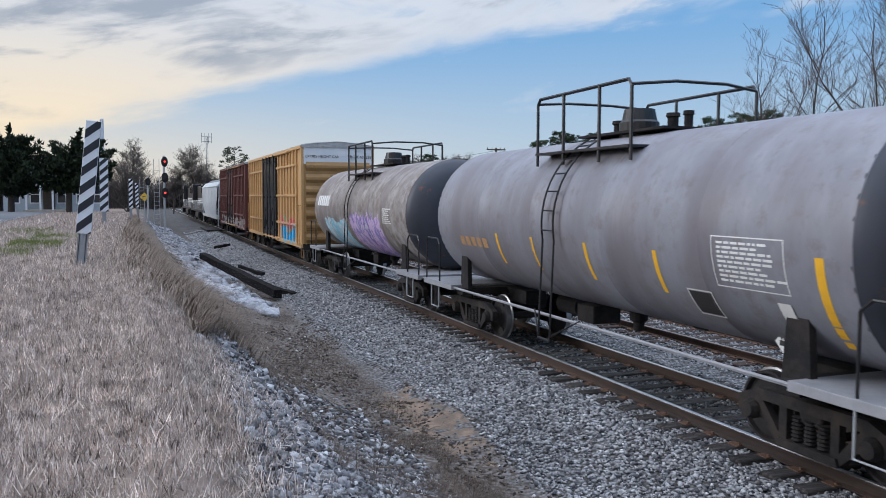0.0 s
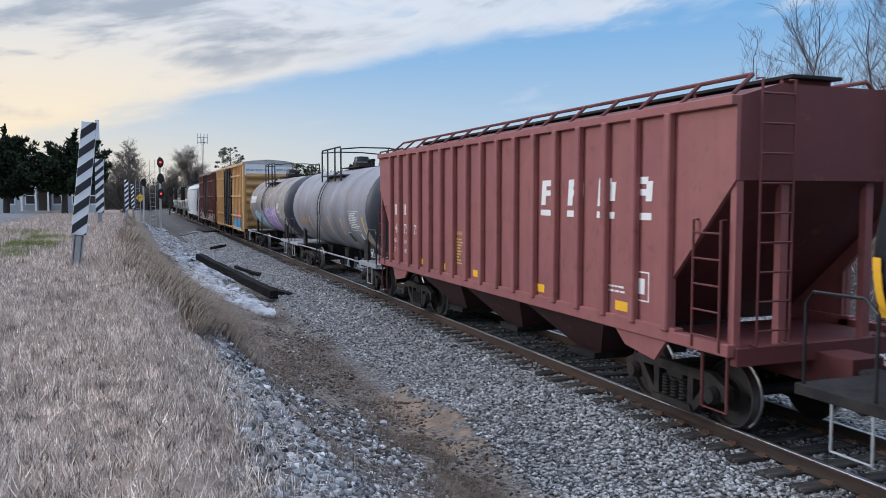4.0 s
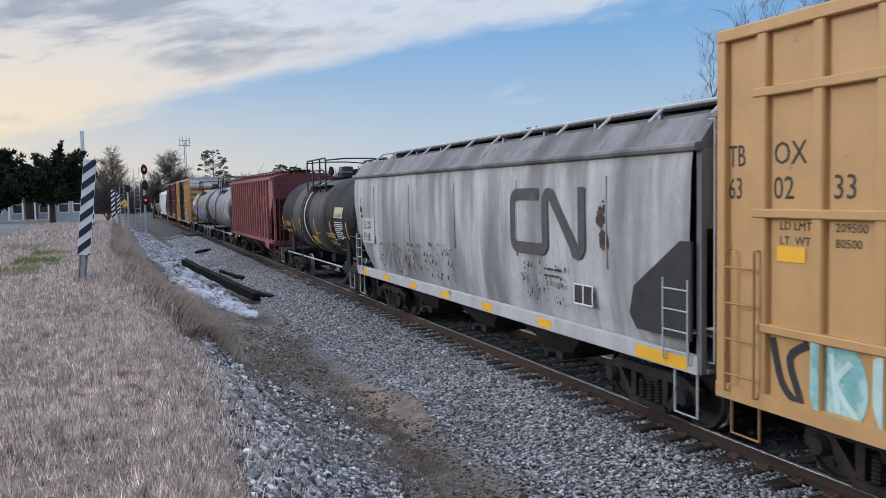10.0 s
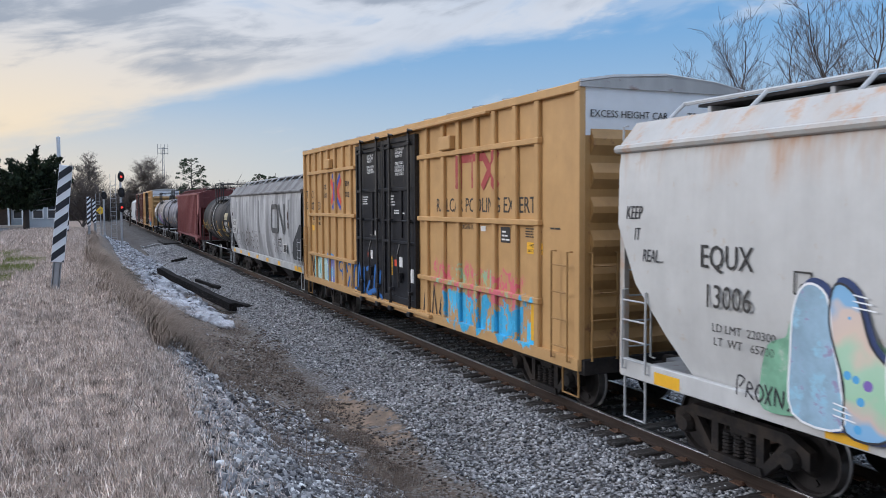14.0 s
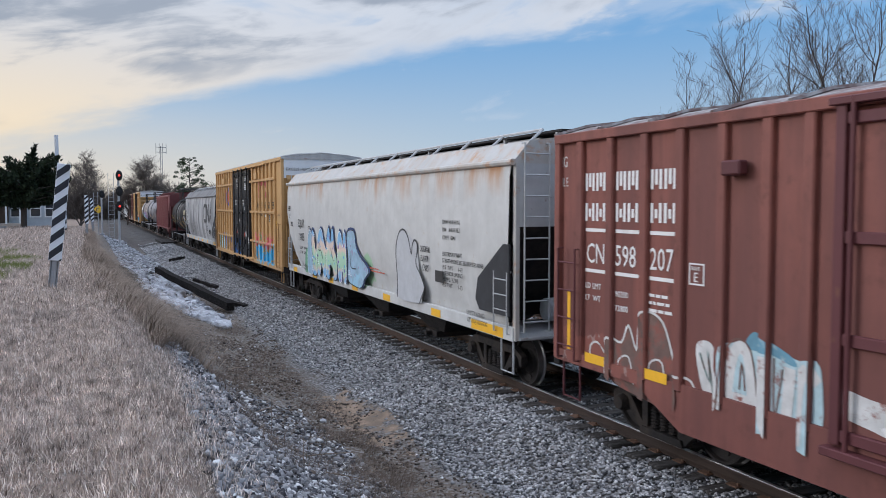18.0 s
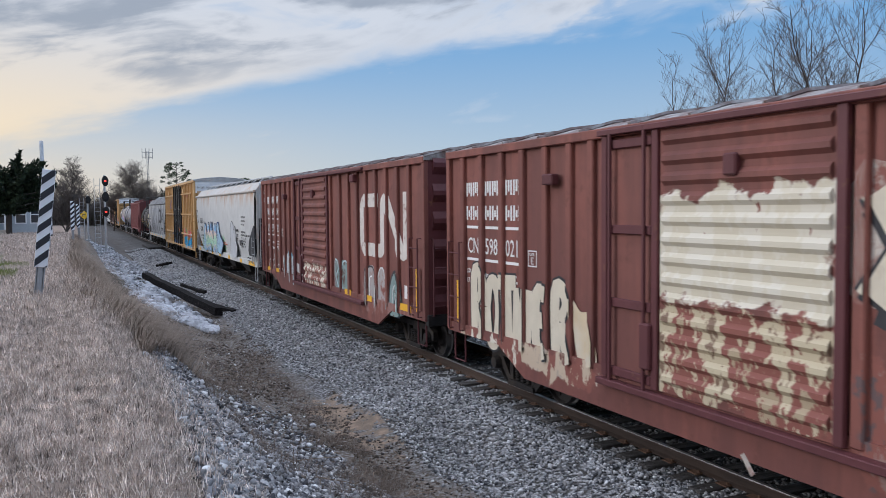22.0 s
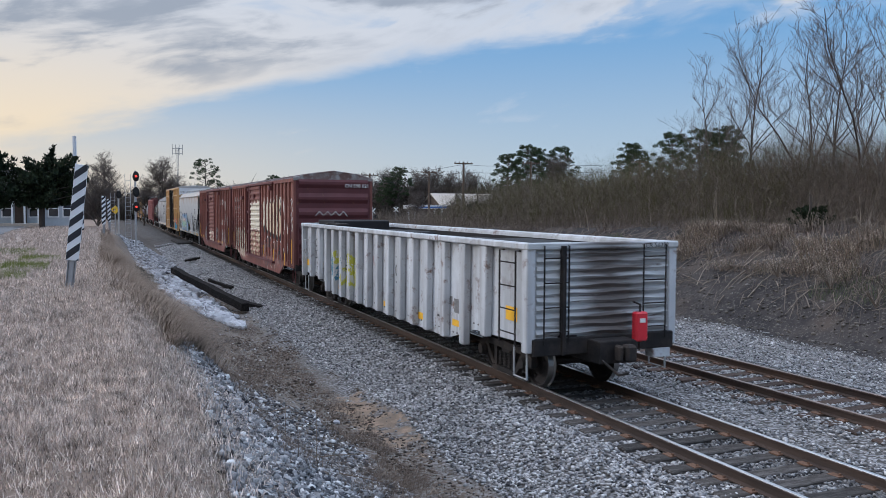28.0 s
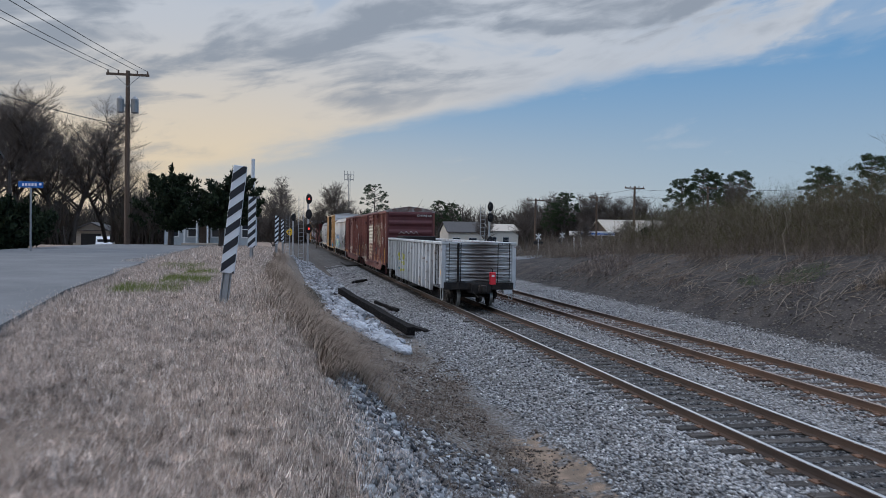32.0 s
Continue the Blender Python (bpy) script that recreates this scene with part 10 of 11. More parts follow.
    letters(car, "E", 0.17, -1.536, 4.94, 2.47, M_WHITE, "plate_letter")
    return car


c = oxide_car(-83.95, "oxide red boxcar with white ribbon emblem and corrugated sliding door", M_OX1, M_OX_DOOR1, True)
over_posts(ribbon_logo(c, -1.535, -3.70, -7.05, 2.2, 3.78, material("worn_white_emblem", (0.60, 0.56, 0.52), rough=0.65, var=0.12, scale=4, bump=0.0, second=(0.22, 0.09, 0.07), second_at=(0.57, 0.66), second_scale=3.5), 0.34), RIBS_O, 0.055, -1.608)
plate(c, "reflector", -1.585, [(6.6, 7.2, 1.08, 1.22), (5.35, 5.8, 1.10, 1.24), (-3.0, -2.45, 1.05, 1.2), (-4.65, -4.1, 1.05, 1.2), (-7.25, -6.6, 1.08, 1.24)], M_YELLOW, "yellow reflective patches")
plate(c, "reflector", -1.62, [(7.55, 7.63, 1.2, 2.1), (-7.72, -7.62, 1.15, 2.1)], M_YELLOW, "yellow ladder strips")
plate(c, "test_label", -1.536, [(-7.2, -6.75, 1.35, 1.65)], M_WHITE)
stroke(c, "sprayed_letter", -1.60, [(2.1, 1.9), (1.95, 1.4), (2.2, 1.3), (1.9, 0.95)], 0.12, M_WHITE)
M_CYAN = material("pale_blue_spray", (0.42, 0.56, 0.60), bump=0, var=0.25, scale=5, second=OX, second_at=(0.56, 0.66), second_scale=4)
M_MILK = material("worn_white_spray", (0.58, 0.58, 0.57), bump=0, var=0.2, scale=5, second=OX, second_at=(0.58, 0.66), second_scale=4)
M_LILAC = material("grey_lilac_spray", (0.38, 0.35, 0.34), bump=0, var=0.25, scale=3, second=OX, second_at=(0.50, 0.62), second_scale=3)
M_TEAL = material("grey_teal_spray", (0.22, 0.30, 0.29), bump=0, var=0.3, scale=4, second=(0.10, 0.06, 0.05), second_at=(0.52, 0.60), second_scale=3)


def sprayed(car, posts, items, x=-1.5365):
    """Painted shapes ('fill') and lines (their width) that run on over the side posts."""
    for k, (how, pts, mat, lab) in enumerate(items):
        depth = x - 0.0008 * k
        ob = spray_form(car, "sprayed_shape", pts, depth, mat, lab) if how == "fill" else stroke(car, "sprayed_line", depth + 0.003, opened(pts, 4) if len(pts) > 2 else pts, how, mat, label=lab)
        over_posts(ob, posts, 0.055, -1.6065 - 0.0008 * k)


M_BROWNTAG = material("brown_spray", (0.15, 0.095, 0.08), bump=0, var=0.3, scale=4, second=OX, second_at=(0.48, 0.60), second_scale=3)
M_DEEPBLUE = material("dull_blue_spray", (0.14, 0.29, 0.38), bump=0, var=0.25, scale=5, second=(0.42, 0.50, 0.52), second_at=(0.56, 0.66), second_scale=4)
LAB = "pale blue and white sprayed letters"
sprayed(c, RIBS_O, [
    ("fill", [(6.69, 0.95), (6.68, 1.5), (6.38, 1.49), (6.22, 1.75), (6.02, 1.45), (5.99, 1.8), (5.84, 1.99), (5.5, 1.89), (5.28, 1.43), (5.2, 0.8), (5.9, 0.8)], M_BROWNTAG, "thin brown sprayed letters"),
    (0.032, [(7.13, 1.1), (7.13, 1.32), (6.95, 1.40), (6.72, 1.23)], M_MILK, "white spray line"), (0.035, [(6.69, 1.0), (6.68, 1.5), (6.38, 1.49), (6.22, 1.75), (6.04, 1.45), (5.99, 1.8), (5.84, 1.99), (5.5, 1.89), (5.28, 1.43), (5.24, 1.25), (4.94, 1.22), (4.8, 0.89)], M_MILK, "white spray line"),
    (0.028, [(6.5, 1.0), (6.42, 1.25), (6.2, 1.3), (6.1, 0.95)], M_MILK, "white spray line"), (0.028, [(5.8, 0.9), (5.76, 1.3), (5.5, 1.35), (5.45, 0.9)], M_MILK, "white spray line"),
    ("fill", [(4.87, 1.69), (4.61, 1.76), (4.50, 1.5), (4.43, 1.24), (4.52, 0.94), (4.75, 1.17)], M_MILK, LAB),
    ("fill", [(4.45, 1.62), (4.34, 1.81), (4.06, 1.82), (3.74, 1.91), (3.35, 1.78), (3.04, 1.75), (3.04, 0.86), (3.51, 0.92), (4.09, 0.85), (4.15, 1.05), (4.38, 1.08)], M_CYAN, LAB),
    ("fill", [(4.06, 1.80), (3.95, 1.99), (3.74, 1.93), (3.40, 1.80), (3.36, 1.70), (3.7, 1.78)], M_DEEPBLUE, "blue sprayed top edge"), ("fill", [(4.18, 0.9), (4.1, 1.06), (3.92, 1.05), (3.88, 0.88)], M_DEEPBLUE, "blue sprayed foot"),
    (0.15, [(4.36, 1.0), (4.24, 1.70), (4.02, 1.70), (3.92, 0.92)], M_MILK, LAB), (0.10, [(4.25, 1.2), (3.95, 1.2)], M_MILK, LAB),
    (0.15, [(3.74, 1.75), (3.72, 1.0), (3.5, 0.95), (3.42, 1.68)], M_MILK, LAB), (0.13, [(3.28, 0.9), (3.22, 1.65), (3.06, 1.58)], M_MILK, LAB),
    (0.022, [(4.45, 1.0), (4.33, 1.78), (3.98, 1.78), (3.83, 0.92)], M_BROWNTAG, "thin dark spray line"), (0.022, [(4.14, 1.3), (4.11, 1.6), (4.05, 1.3)], M_BROWNTAG, "thin dark spray line"), (0.022, [(3.64, 1.75), (3.62, 1.1), (3.52, 1.65)], M_BROWNTAG, "thin dark spray line"),
    (0.022, [(4.80, 1.62), (4.62, 1.3), (4.66, 1.66), (4.55, 1.1)], M_TEAL, "grey spray line"),
    ("fill", [(-1.45, 1.95), (-1.85, 1.80), (-1.85, 1.0), (-1.45, 1.1)], M_TEAL, "grey-green sprayed letters"), ("fill", [(-2.05, 1.9), (-2.62, 1.82), (-2.70, 1.0), (-2.15, 0.98)], M_TEAL, "grey-green sprayed letters"),
    (0.045, [(-1.45, 1.2), (-1.48, 1.95), (-1.8, 1.75), (-1.55, 1.45), (-1.9, 1.1)], M_CYAN, "pale spray line"), (0.045, [(-2.15, 1.0), (-2.1, 1.8), (-2.6, 1.9), (-2.65, 1.0)], M_CYAN, "pale spray line"),
    ("fill", [(-4.22, 0.95), (-4.24, 1.78), (-4.76, 1.94), (-5.0, 1.0)], M_LILAC, "worn lilac-grey sprayed letters"), ("fill", [(-5.02, 1.0), (-5.1, 1.82), (-5.48, 1.90), (-5.62, 0.95)], M_LILAC, "worn lilac-grey sprayed letters"),
    ("fill", [(-5.78, 0.9), (-5.86, 1.5), (-6.22, 1.92), (-6.52, 1.55), (-6.58, 0.95)], M_TEAL, "grey sprayed arch"),
    (0.05, [(-4.20, 0.95), (-4.22, 1.8), (-4.6, 1.94), (-4.78, 1.75), (-4.75, 1.05)], M_TAGINK, "black spray line"), (0.04, [(-4.40, 1.0), (-4.42, 1.6), (-4.6, 1.7)], M_WHITE, "white spray line"), (0.04, [(-4.98, 1.05), (-5.08, 1.8), (-5.46, 1.9), (-5.62, 1.0)], M_MILK, "white spray line"),
    (0.06, [(-5.78, 0.85), (-5.84, 1.5), (-6.02, 1.82), (-6.26, 1.92), (-6.50, 1.7), (-6.60, 0.95)], M_TAGINK, "black spray line"), (0.04, [(-6.0, 1.0), (-6.06, 1.45), (-6.22, 1.6), (-6.38, 1.4), (-6.42, 1.0)], M_MILK, "white spray line"), (0.05, [(-6.12, 1.12), (-6.22, 1.25), (-6.32, 1.12)], M_TAGINK, "black spray line")])
spray_form(c, "sprayed_shape", [(2.74, 1.60), (2.41, 1.57), (1.80, 1.50), (1.80, 1.20), (2.4, 1.28), (2.74, 1.36)], -1.603, M_MILK, LAB)
for word, yl, zz, size in (("SiG", 8.02, 4.0, 0.24), ("ViLE", 8.02, 3.7, 0.20)):
    letters(c, word, size, -1.5365, yl, zz, M_MILK, "chalk_scrawl", 0.7)

c = oxide_car(-101.2, "oxide red boxcar with large cream bubble graffiti", M_OX2, M_OX_DOOR2, False)
M_CREAM = material("cream_spray", (0.60, 0.54, 0.43), rough=0.6, var=0.12, scale=2.5, bump=0.02, second=(0.45, 0.36, 0.27), second_at=(0.6, 0.75), second_scale=2)


def blob(car, name, y, z, w, h, mat, x, seed, label=""):
    rnd_ = random.Random(seed)
    bm = bmesh.new()
    n = 22
    vs = []
    for k in range(n):
        a = 2 * math.pi * k / n
        r = (abs(math.cos(a)) ** 3 + abs(math.sin(a)) ** 3) ** (-1 / 3) * (1 + rnd_.uniform(-0.06, 0.06))
        vs.append(bm.verts.new((x, y + w / 2 * r * math.cos(a), z + h / 2 * r * math.sin(a))))
    bm.faces.new(vs)
    return part(name, bm, mat, car, label)


# one lettered mural: halo, black drop, merged cream letters with dark counters
LETTERS = ((-1.50, 0.96, 2.98, 1.26), (-2.32, 0.74, 2.93, 1.30), (-2.98, 0.62, 2.90, 1.22), (-3.46, 0.62, 2.93, 1.28), (-4.02, 0.62, 2.94, 1.30), (-4.62, 0.72, 2.92, 1.26), (-5.20, 0.62, 2.86, 1.46))
M_HALO = material("thin_white_spray", (0.47, 0.42, 0.37), rough=0.7, var=0.15, scale=3, bump=0.0, second=OX, second_at=(0.50, 0.62), second_scale=2.6)
M_WARM = material("yellowed_cream_spray", (0.60, 0.49, 0.33), rough=0.6, var=0.12, scale=2.5, bump=0.02, second=(0.58, 0.52, 0.42), second_at=(0.45, 0.65), second_scale=2)
for k, (y0, w, z, h) in enumerate(LETTERS):
    over_posts(blob(c, "spray_halo", y0, z + 0.12, w * 1.25, h * 1.15, M_HALO, -1.5330 - 0.0003 * k, 70 + k, "thin white sprayed halo"), RIBS_O, 0.055, -1.6050 - 0.0002 * k)
GLYPHS = ([(-1.34, 3.56), (-1.62, 3.10), (-2.00, 2.52)], [(-2.02, 3.60), (-1.66, 3.05), (-1.30, 2.50)], [(-2.16, 2.95), (-2.28, 3.35), (-2.52, 3.36), (-2.64, 2.95), (-2.52, 2.52), (-2.28, 2.52), (-2.16, 2.95)],
          [(-2.84, 2.92), (-3.18, 2.98), (-3.14, 3.34), (-2.94, 3.34), (-2.84, 2.80), (-2.98, 2.44), (-3.26, 2.44)], [(-3.48, 2.88), (-3.56, 3.32), (-3.80, 3.34), (-3.90, 2.88), (-3.80, 2.42), (-3.56, 2.42), (-3.48, 2.88)], [(-3.96, 3.46), (-3.96, 2.36)],
          [(-4.18, 3.58), (-4.16, 2.60), (-4.36, 2.34), (-4.58, 2.58), (-4.62, 3.58)], [(-5.26, 3.38), (-5.02, 3.56), (-4.86, 3.28), (-5.20, 2.86), (-5.24, 2.46), (-4.98, 2.28), (-4.80, 2.40)])
for wd, mat, dy, dz, depth, lab in ((0.50, M_TAGINK, -0.06, -0.11, -1.5362, "black shadow of the sprayed letters"), (0.42, M_TAGINK, 0, 0, -1.5430, "black outline of the sprayed letters"), (0.34, None, 0, 0, -1.5500, "cream sprayed letter")):
    for k, g_ in enumerate(GLYPHS):
        line = opened([(a + dy, b + dz) for a, b in g_], 5) if len(g_) > 2 else [(a + dy, b + dz) for a, b in g_]
        ob = stroke(c, "sprayed_letter", depth - 0.0007 * k + 0.003, line, wd, mat or (M_CREAM if k < 3 else M_WARM), label=lab)
        over_posts(ob, RIBS_O, 0.055, -1.6085 + (depth + 1.5362) - 0.0007 * k)
WAVE = [(-1.30, 2.36), (-1.7, 2.24), (-2.1, 2.34), (-2.5, 2.22), (-2.9, 2.26), (-3.3, 2.12), (-3.7, 2.22), (-4.1, 2.08), (-4.6, 2.14), (-5.0, 2.0), (-5.4, 2.12)]
over_posts(stroke(c, "spray_base", -1.5322, opened(WAVE, 4), 0.16, M_TAGINK, label="black wavy base of the mural"), RIBS_O, 0.055, -1.6078)
blob(c, "paint_spot", -5.80, 2.30, 0.10, 0.13, M_CREAM, -1.5375, 92)
for z in (3.12, 2.88, 2.66):
    blob(c, "spray_dash", -5.60, z, 0.30, 0.13, M_CREAM, -1.5345, int(z * 100))
over_posts(blob(c, "white_bar", -4.40, 3.78, 1.3, 0.20, M_HALO, -1.5318, 93, "worn white bar over the mural"), RIBS_O, 0.055, -1.6035)
sprayed(c, RIBS_O, [(wd, pts, mat, lab) for wd, mat, lab in ((0.34, M_TAGINK, "dark outline of sprayed letters"), (0.26, M_CREAM, "cream sprayed block letter"))
                    for pts in ([(6.96, 1.0), (6.97, 2.14), (6.72, 2.20), (6.62, 1.92), (6.84, 1.66)], [(6.84, 1.64), (6.58, 1.02)], [(6.46, 1.60), (6.36, 2.02), (6.14, 2.04), (6.02, 1.60), (6.12, 1.05), (6.36, 1.04), (6.46, 1.60)],
                                [(6.02, 2.10), (5.42, 2.12)], [(5.70, 2.06), (5.66, 1.02)], [(5.42, 0.98), (5.36, 2.04)], [(5.34, 2.04), (5.08, 1.02)], [(5.06, 1.0), (5.0, 2.04)], [(4.40, 2.02), (4.74, 1.98), (4.74, 1.14), (4.42, 1.12)], [(4.70, 1.58), (4.46, 1.60)],
                                [(4.16, 1.0), (4.18, 2.06), (3.96, 2.12), (3.86, 1.88), (4.04, 1.64)], [(4.04, 1.62), (3.80, 1.0)])]
        + [("fill", [(3.74, 2.02), (3.50, 1.86), (3.28, 1.84), (3.16, 1.50), (3.10, 1.12), (3.52, 1.10), (3.66, 1.5)], M_WARM, "cream sprayed cloud")], -1.5368)
sprayed(c, RIBS_O, [(0.035, pts, M_MILK, "white handwriting") for pts in ([(-7.22, 3.62), (-7.5, 3.7), (-7.45, 3.45), (-7.72, 3.74)], [(-7.25, 3.3), (-7.4, 3.55), (-7.55, 3.2), (-7.66, 3.5)], [(-7.22, 3.0), (-7.4, 3.15), (-7.5, 2.85), (-7.7, 3.1)], [(-7.25, 2.7), (-7.38, 2.9), (-7.5, 2.55), (-7.68, 2.8)], [(-7.3, 2.5), (-7.5, 2.4), (-7.6, 2.6)],
                                                                          [(-6.62, 1.5), (-6.7, 1.95), (-6.8, 1.5)], [(-6.85, 1.55), (-6.95, 1.9), (-7.05, 1.5), (-7.1, 1.85)])], -1.5372)
for line in ([(-1.49, 1.79), (-2.03, 1.89), (-2.31, 2.02), (-2.89, 2.03), (-3.46, 1.81), (-3.94, 1.85)],
             [(-3.94, 1.77), (-4.00, 1.94), (-4.68, 1.88), (-4.72, 1.73), (-4.96, 1.99), (-5.36, 1.86), (-5.87, 1.60), (-5.37, 0.95)],
             [(-5.31, 1.37), (-5.61, 1.27), (-5.90, 1.06), (-5.81, 0.81)],
             [(-5.00, 1.73), (-5.07, 1.09), (-5.17, 0.62)],
             [(-2.58, 1.99), (-2.67, 1.01)],
             [(-4.15, 1.91), (-4.02, 1.12)]):
    stroke(c, "white_scrawl", -1.5375, line, 0.045, M_WHITE, label="white outlined tag")
for line in ([(-2.09, 1.80), (-2.26, 0.99), (-2.20, 0.72)],
             [(-3.09, 1.87), (-3.28, 1.19), (-3.46, 1.69)],
             [(-3.46, 1.00), (-3.69, 1.73), (-3.86, 1.14)],
             [(-4.53, 1.23), (-4.65, 1.88), (-4.50, 0.96)],
             [(-5.30, 1.00), (-5.42, 1.61), (-5.67, 1.75)],
             [(-6.38, 1.36), (-6.43, 2.05), (-6.57, 1.66)],
             [(-6.55, 1.44), (-6.65, 2.00), (-6.72, 1.52)]):
    stroke(c, "grey_scrawl", -1.5365, line, 0.03, M_TAGINK)
for line, wd in (([(-3.11, 1.49), (-3.33, 1.37)], 0.12), ([(-4.65, 1.36), (-4.75, 0.91)], 0.14)):
    stroke(c, "white_patch", -1.5385, line, wd, M_WHITE)
for line in ([(-2.42, 0.71), (-2.60, 0.44)], [(-3.23, 0.78), (-3.57, 0.68)], [(-4.15, 0.87), (-4.19, 0.50)], [(0.28, 0.62), (0.12, 0.42)]):
    stroke(c, "pale_drip", -1.5835, line, 0.07, M_HALO)
M_FADED = material("weathered_white_band", (0.58, 0.53, 0.48), rough=0.65, var=0.12, scale=3, bump=0.0, second=(0.30, 0.13, 0.09), second_at=(0.58, 0.72))
over_posts(stroke(c, "emblem_remnant", -1.5335, opened([(-5.40, 3.2), (-5.46, 3.58), (-5.62, 3.66), (-5.82, 3.48), (-6.40, 2.64), (-6.68, 2.38), (-6.92, 2.55), (-6.97, 3.77)], 4), 0.27, M_FADED, label="faded white ribbon emblem"), RIBS_O, 0.055, -1.6055)
plate(c, "reflector", -1.605, [(-1.75, -1.66, 1.10, 1.62), (-4.05, -3.96, 1.03, 1.55), (-6.35, -6.25, 0.98, 1.50), (7.52, 7.6, 1.2, 2.0), (-7.72, -7.62, 1.15, 2.1)], M_YELLOW, "yellow reflective strips")
rnd = random.Random(16)
for j, z in enumerate((3.05, 2.45)):
    pts = [(-0.75 + 0.16 * i, z + (0.16 if i % 2 else 0.0) + rnd.uniform(-0.03, 0.03)) for i in range(9)]
    bm = bmesh.new()
    for a, b in zip(pts, pts[1:]):
        tube(bm, [(a[0], -8.15, a[1]), (b[0], -8.15, b[1])], 0.014, 4)
    part("chalk_scrawl", bm, M_WHITE, c, "white scrawled tag")

# ---- gondola ----
M_GON = paint("chalky_white_gondola", (0.56, 0.59, 0.63), broad=(0.36, 0.375, 0.395), rust=(0.16, 0.085, 0.06), rust_at=(0.56, 0.66), streak=0.3, streak_color=(0.22, 0.20, 0.19), rough=0.6, dents=0.2,
              tags=[(2.0, 4.4, 0.95, 1.95, ((0.50, 0.51, 0.53), (0.42, 0.42, 0.06), (0.50, 0.51, 0.53), (0.06, 0.18, 0.28), (0.30, 0.40, 0.16)), 2.0)])
M_GON_END = material("scorched_gondola_end", (0.47, 0.49, 0.51), rough=0.7, var=0.2, scale=3, bump=0.4, bump_scale=4, stretch=(0.45, 1, 3.6), second=(0.10, 0.07, 0.055), second_at=(0.58, 0.68), second_scale=3)


def scorch():
    """Dark burnt and rusty bands across the middle of the end sheet."""
    nt = M_GON_END.node_tree
    N, L = nt.nodes.new, nt.links.new
    b = nt.nodes["Principled BSDF"]
    c_ = b.inputs["Base Color"].links[0].from_socket
    tc = N("ShaderNodeTexCoord").outputs["Object"]
    sep = N("ShaderNodeSeparateXYZ")
    L(tc, sep.inputs[0])
    mp = N("ShaderNodeMapping")
    mp.inputs["Scale"].default_value = (0.35, 1, 7.0)
    L(tc, mp.inputs[0])
    n = N("ShaderNodeTexNoise")
    L(mp.outputs[0], n.inputs["Vector"])
    n.inputs["Scale"].default_value, n.inputs["Detail"].default_value = 1.8, 8

    def op(kind, a, d):
        m_ = N("ShaderNodeMath")
        m_.operation = kind
        for k, v in enumerate((a, d)):
            if isinstance(v, (int, float)):
                m_.inputs[k].default_value = v
            else:
                L(v, m_.inputs[k])
        return m_.outputs[0]
    v = op("ADD", op("MULTIPLY", op("ABSOLUTE", op("SUBTRACT", sep.outputs[0], 0.12), 0), -1.0), op("MULTIPLY", n.outputs[0], 2.2))
    f = N("ShaderNodeMapRange")
    L(v, f.inputs[0])
    f.inputs[1].default_value, f.inputs[2].default_value, f.inputs[4].default_value = 0.12, 0.85, 0.9
    mx = N("ShaderNodeMix")
    mx.data_type = "RGBA"
    L(f.outputs[0], mx.inputs[0])
    L(c_, mx.inputs[6])
    mx.inputs[7].default_value = (0.075, 0.058, 0.050, 1)
    L(mx.outputs[2], b.inputs["Base Color"])


scorch()
M_COAL = material("black_load_and_lining", (0.012, 0.012, 0.014), rough=0.8, var=0.5, scale=3, bump=0.5, bump_scale=6)
car = car_thing("gondola_car", "chalky white ribbed gondola car with dented sides", "gondola car", -119.3)
H, Z1 = 8.6, 2.74
RIBS_G = [7.35, 6.15, 5.2, 4.3, 3.4, 2.5, 1.6, 0.7, -0.2, -1.1, -2.0, -2.9, -3.8, -4.8, -5.85, -6.85]
for s in (-1, 1):
    a, b = sorted((s * 1.40, s * 1.44))
    bm = bmesh.new()
    slab(bm, [(-H, Z1), (H, Z1), (H, 0.98), (6.2, 0.92), (4.8, 0.55), (-4.8, 0.55), (-6.2, 0.92), (-H, 0.98)], a, b)
    part("side_panel", bm, M_GON, car)
    for k, y in enumerate(RIBS_G):
        zb = 0.9 if abs(y) > 6 else 0.58
        bm = bmesh.new()
        slab(bm, [(y - 0.16, Z1 - 0.08), (y + 0.16, Z1 - 0.08), (y + 0.11, zb), (y - 0.11, zb)], s * 1.52 - 0.08, s * 1.52 + 0.08)
        bmesh.ops.bevel(bm, geom=list(bm.edges), offset=0.02, segments=1, affect="EDGES")
        part("side_post", bm, M_GON, car)
    part("top_rim", boxes([(s * 1.53 - 0.10, s * 1.53 + 0.10, -H, H, Z1 - 0.07, Z1 + 0.05)], 0.02), M_GON, car)
    if s < 0:
        rivets(car, -1.44, [(y + d, z) for y in RIBS_G[:-1] for d in (-0.3, -0.5, -0.7) for z in ((0.72,) if abs(y) < 5.5 else (1.05,))], 0.016, M_RUSTY)
        for y in RIBS_G:
            part("rust_seam", boxes([(-1.4435, -1.436, y + d - 0.012, y + d + 0.012, 0.62 if abs(y) < 5 else 1.0, Z1 - 0.09) for d in (0.172,)]), M_RUSTY, car, "rusty seam beside a post")
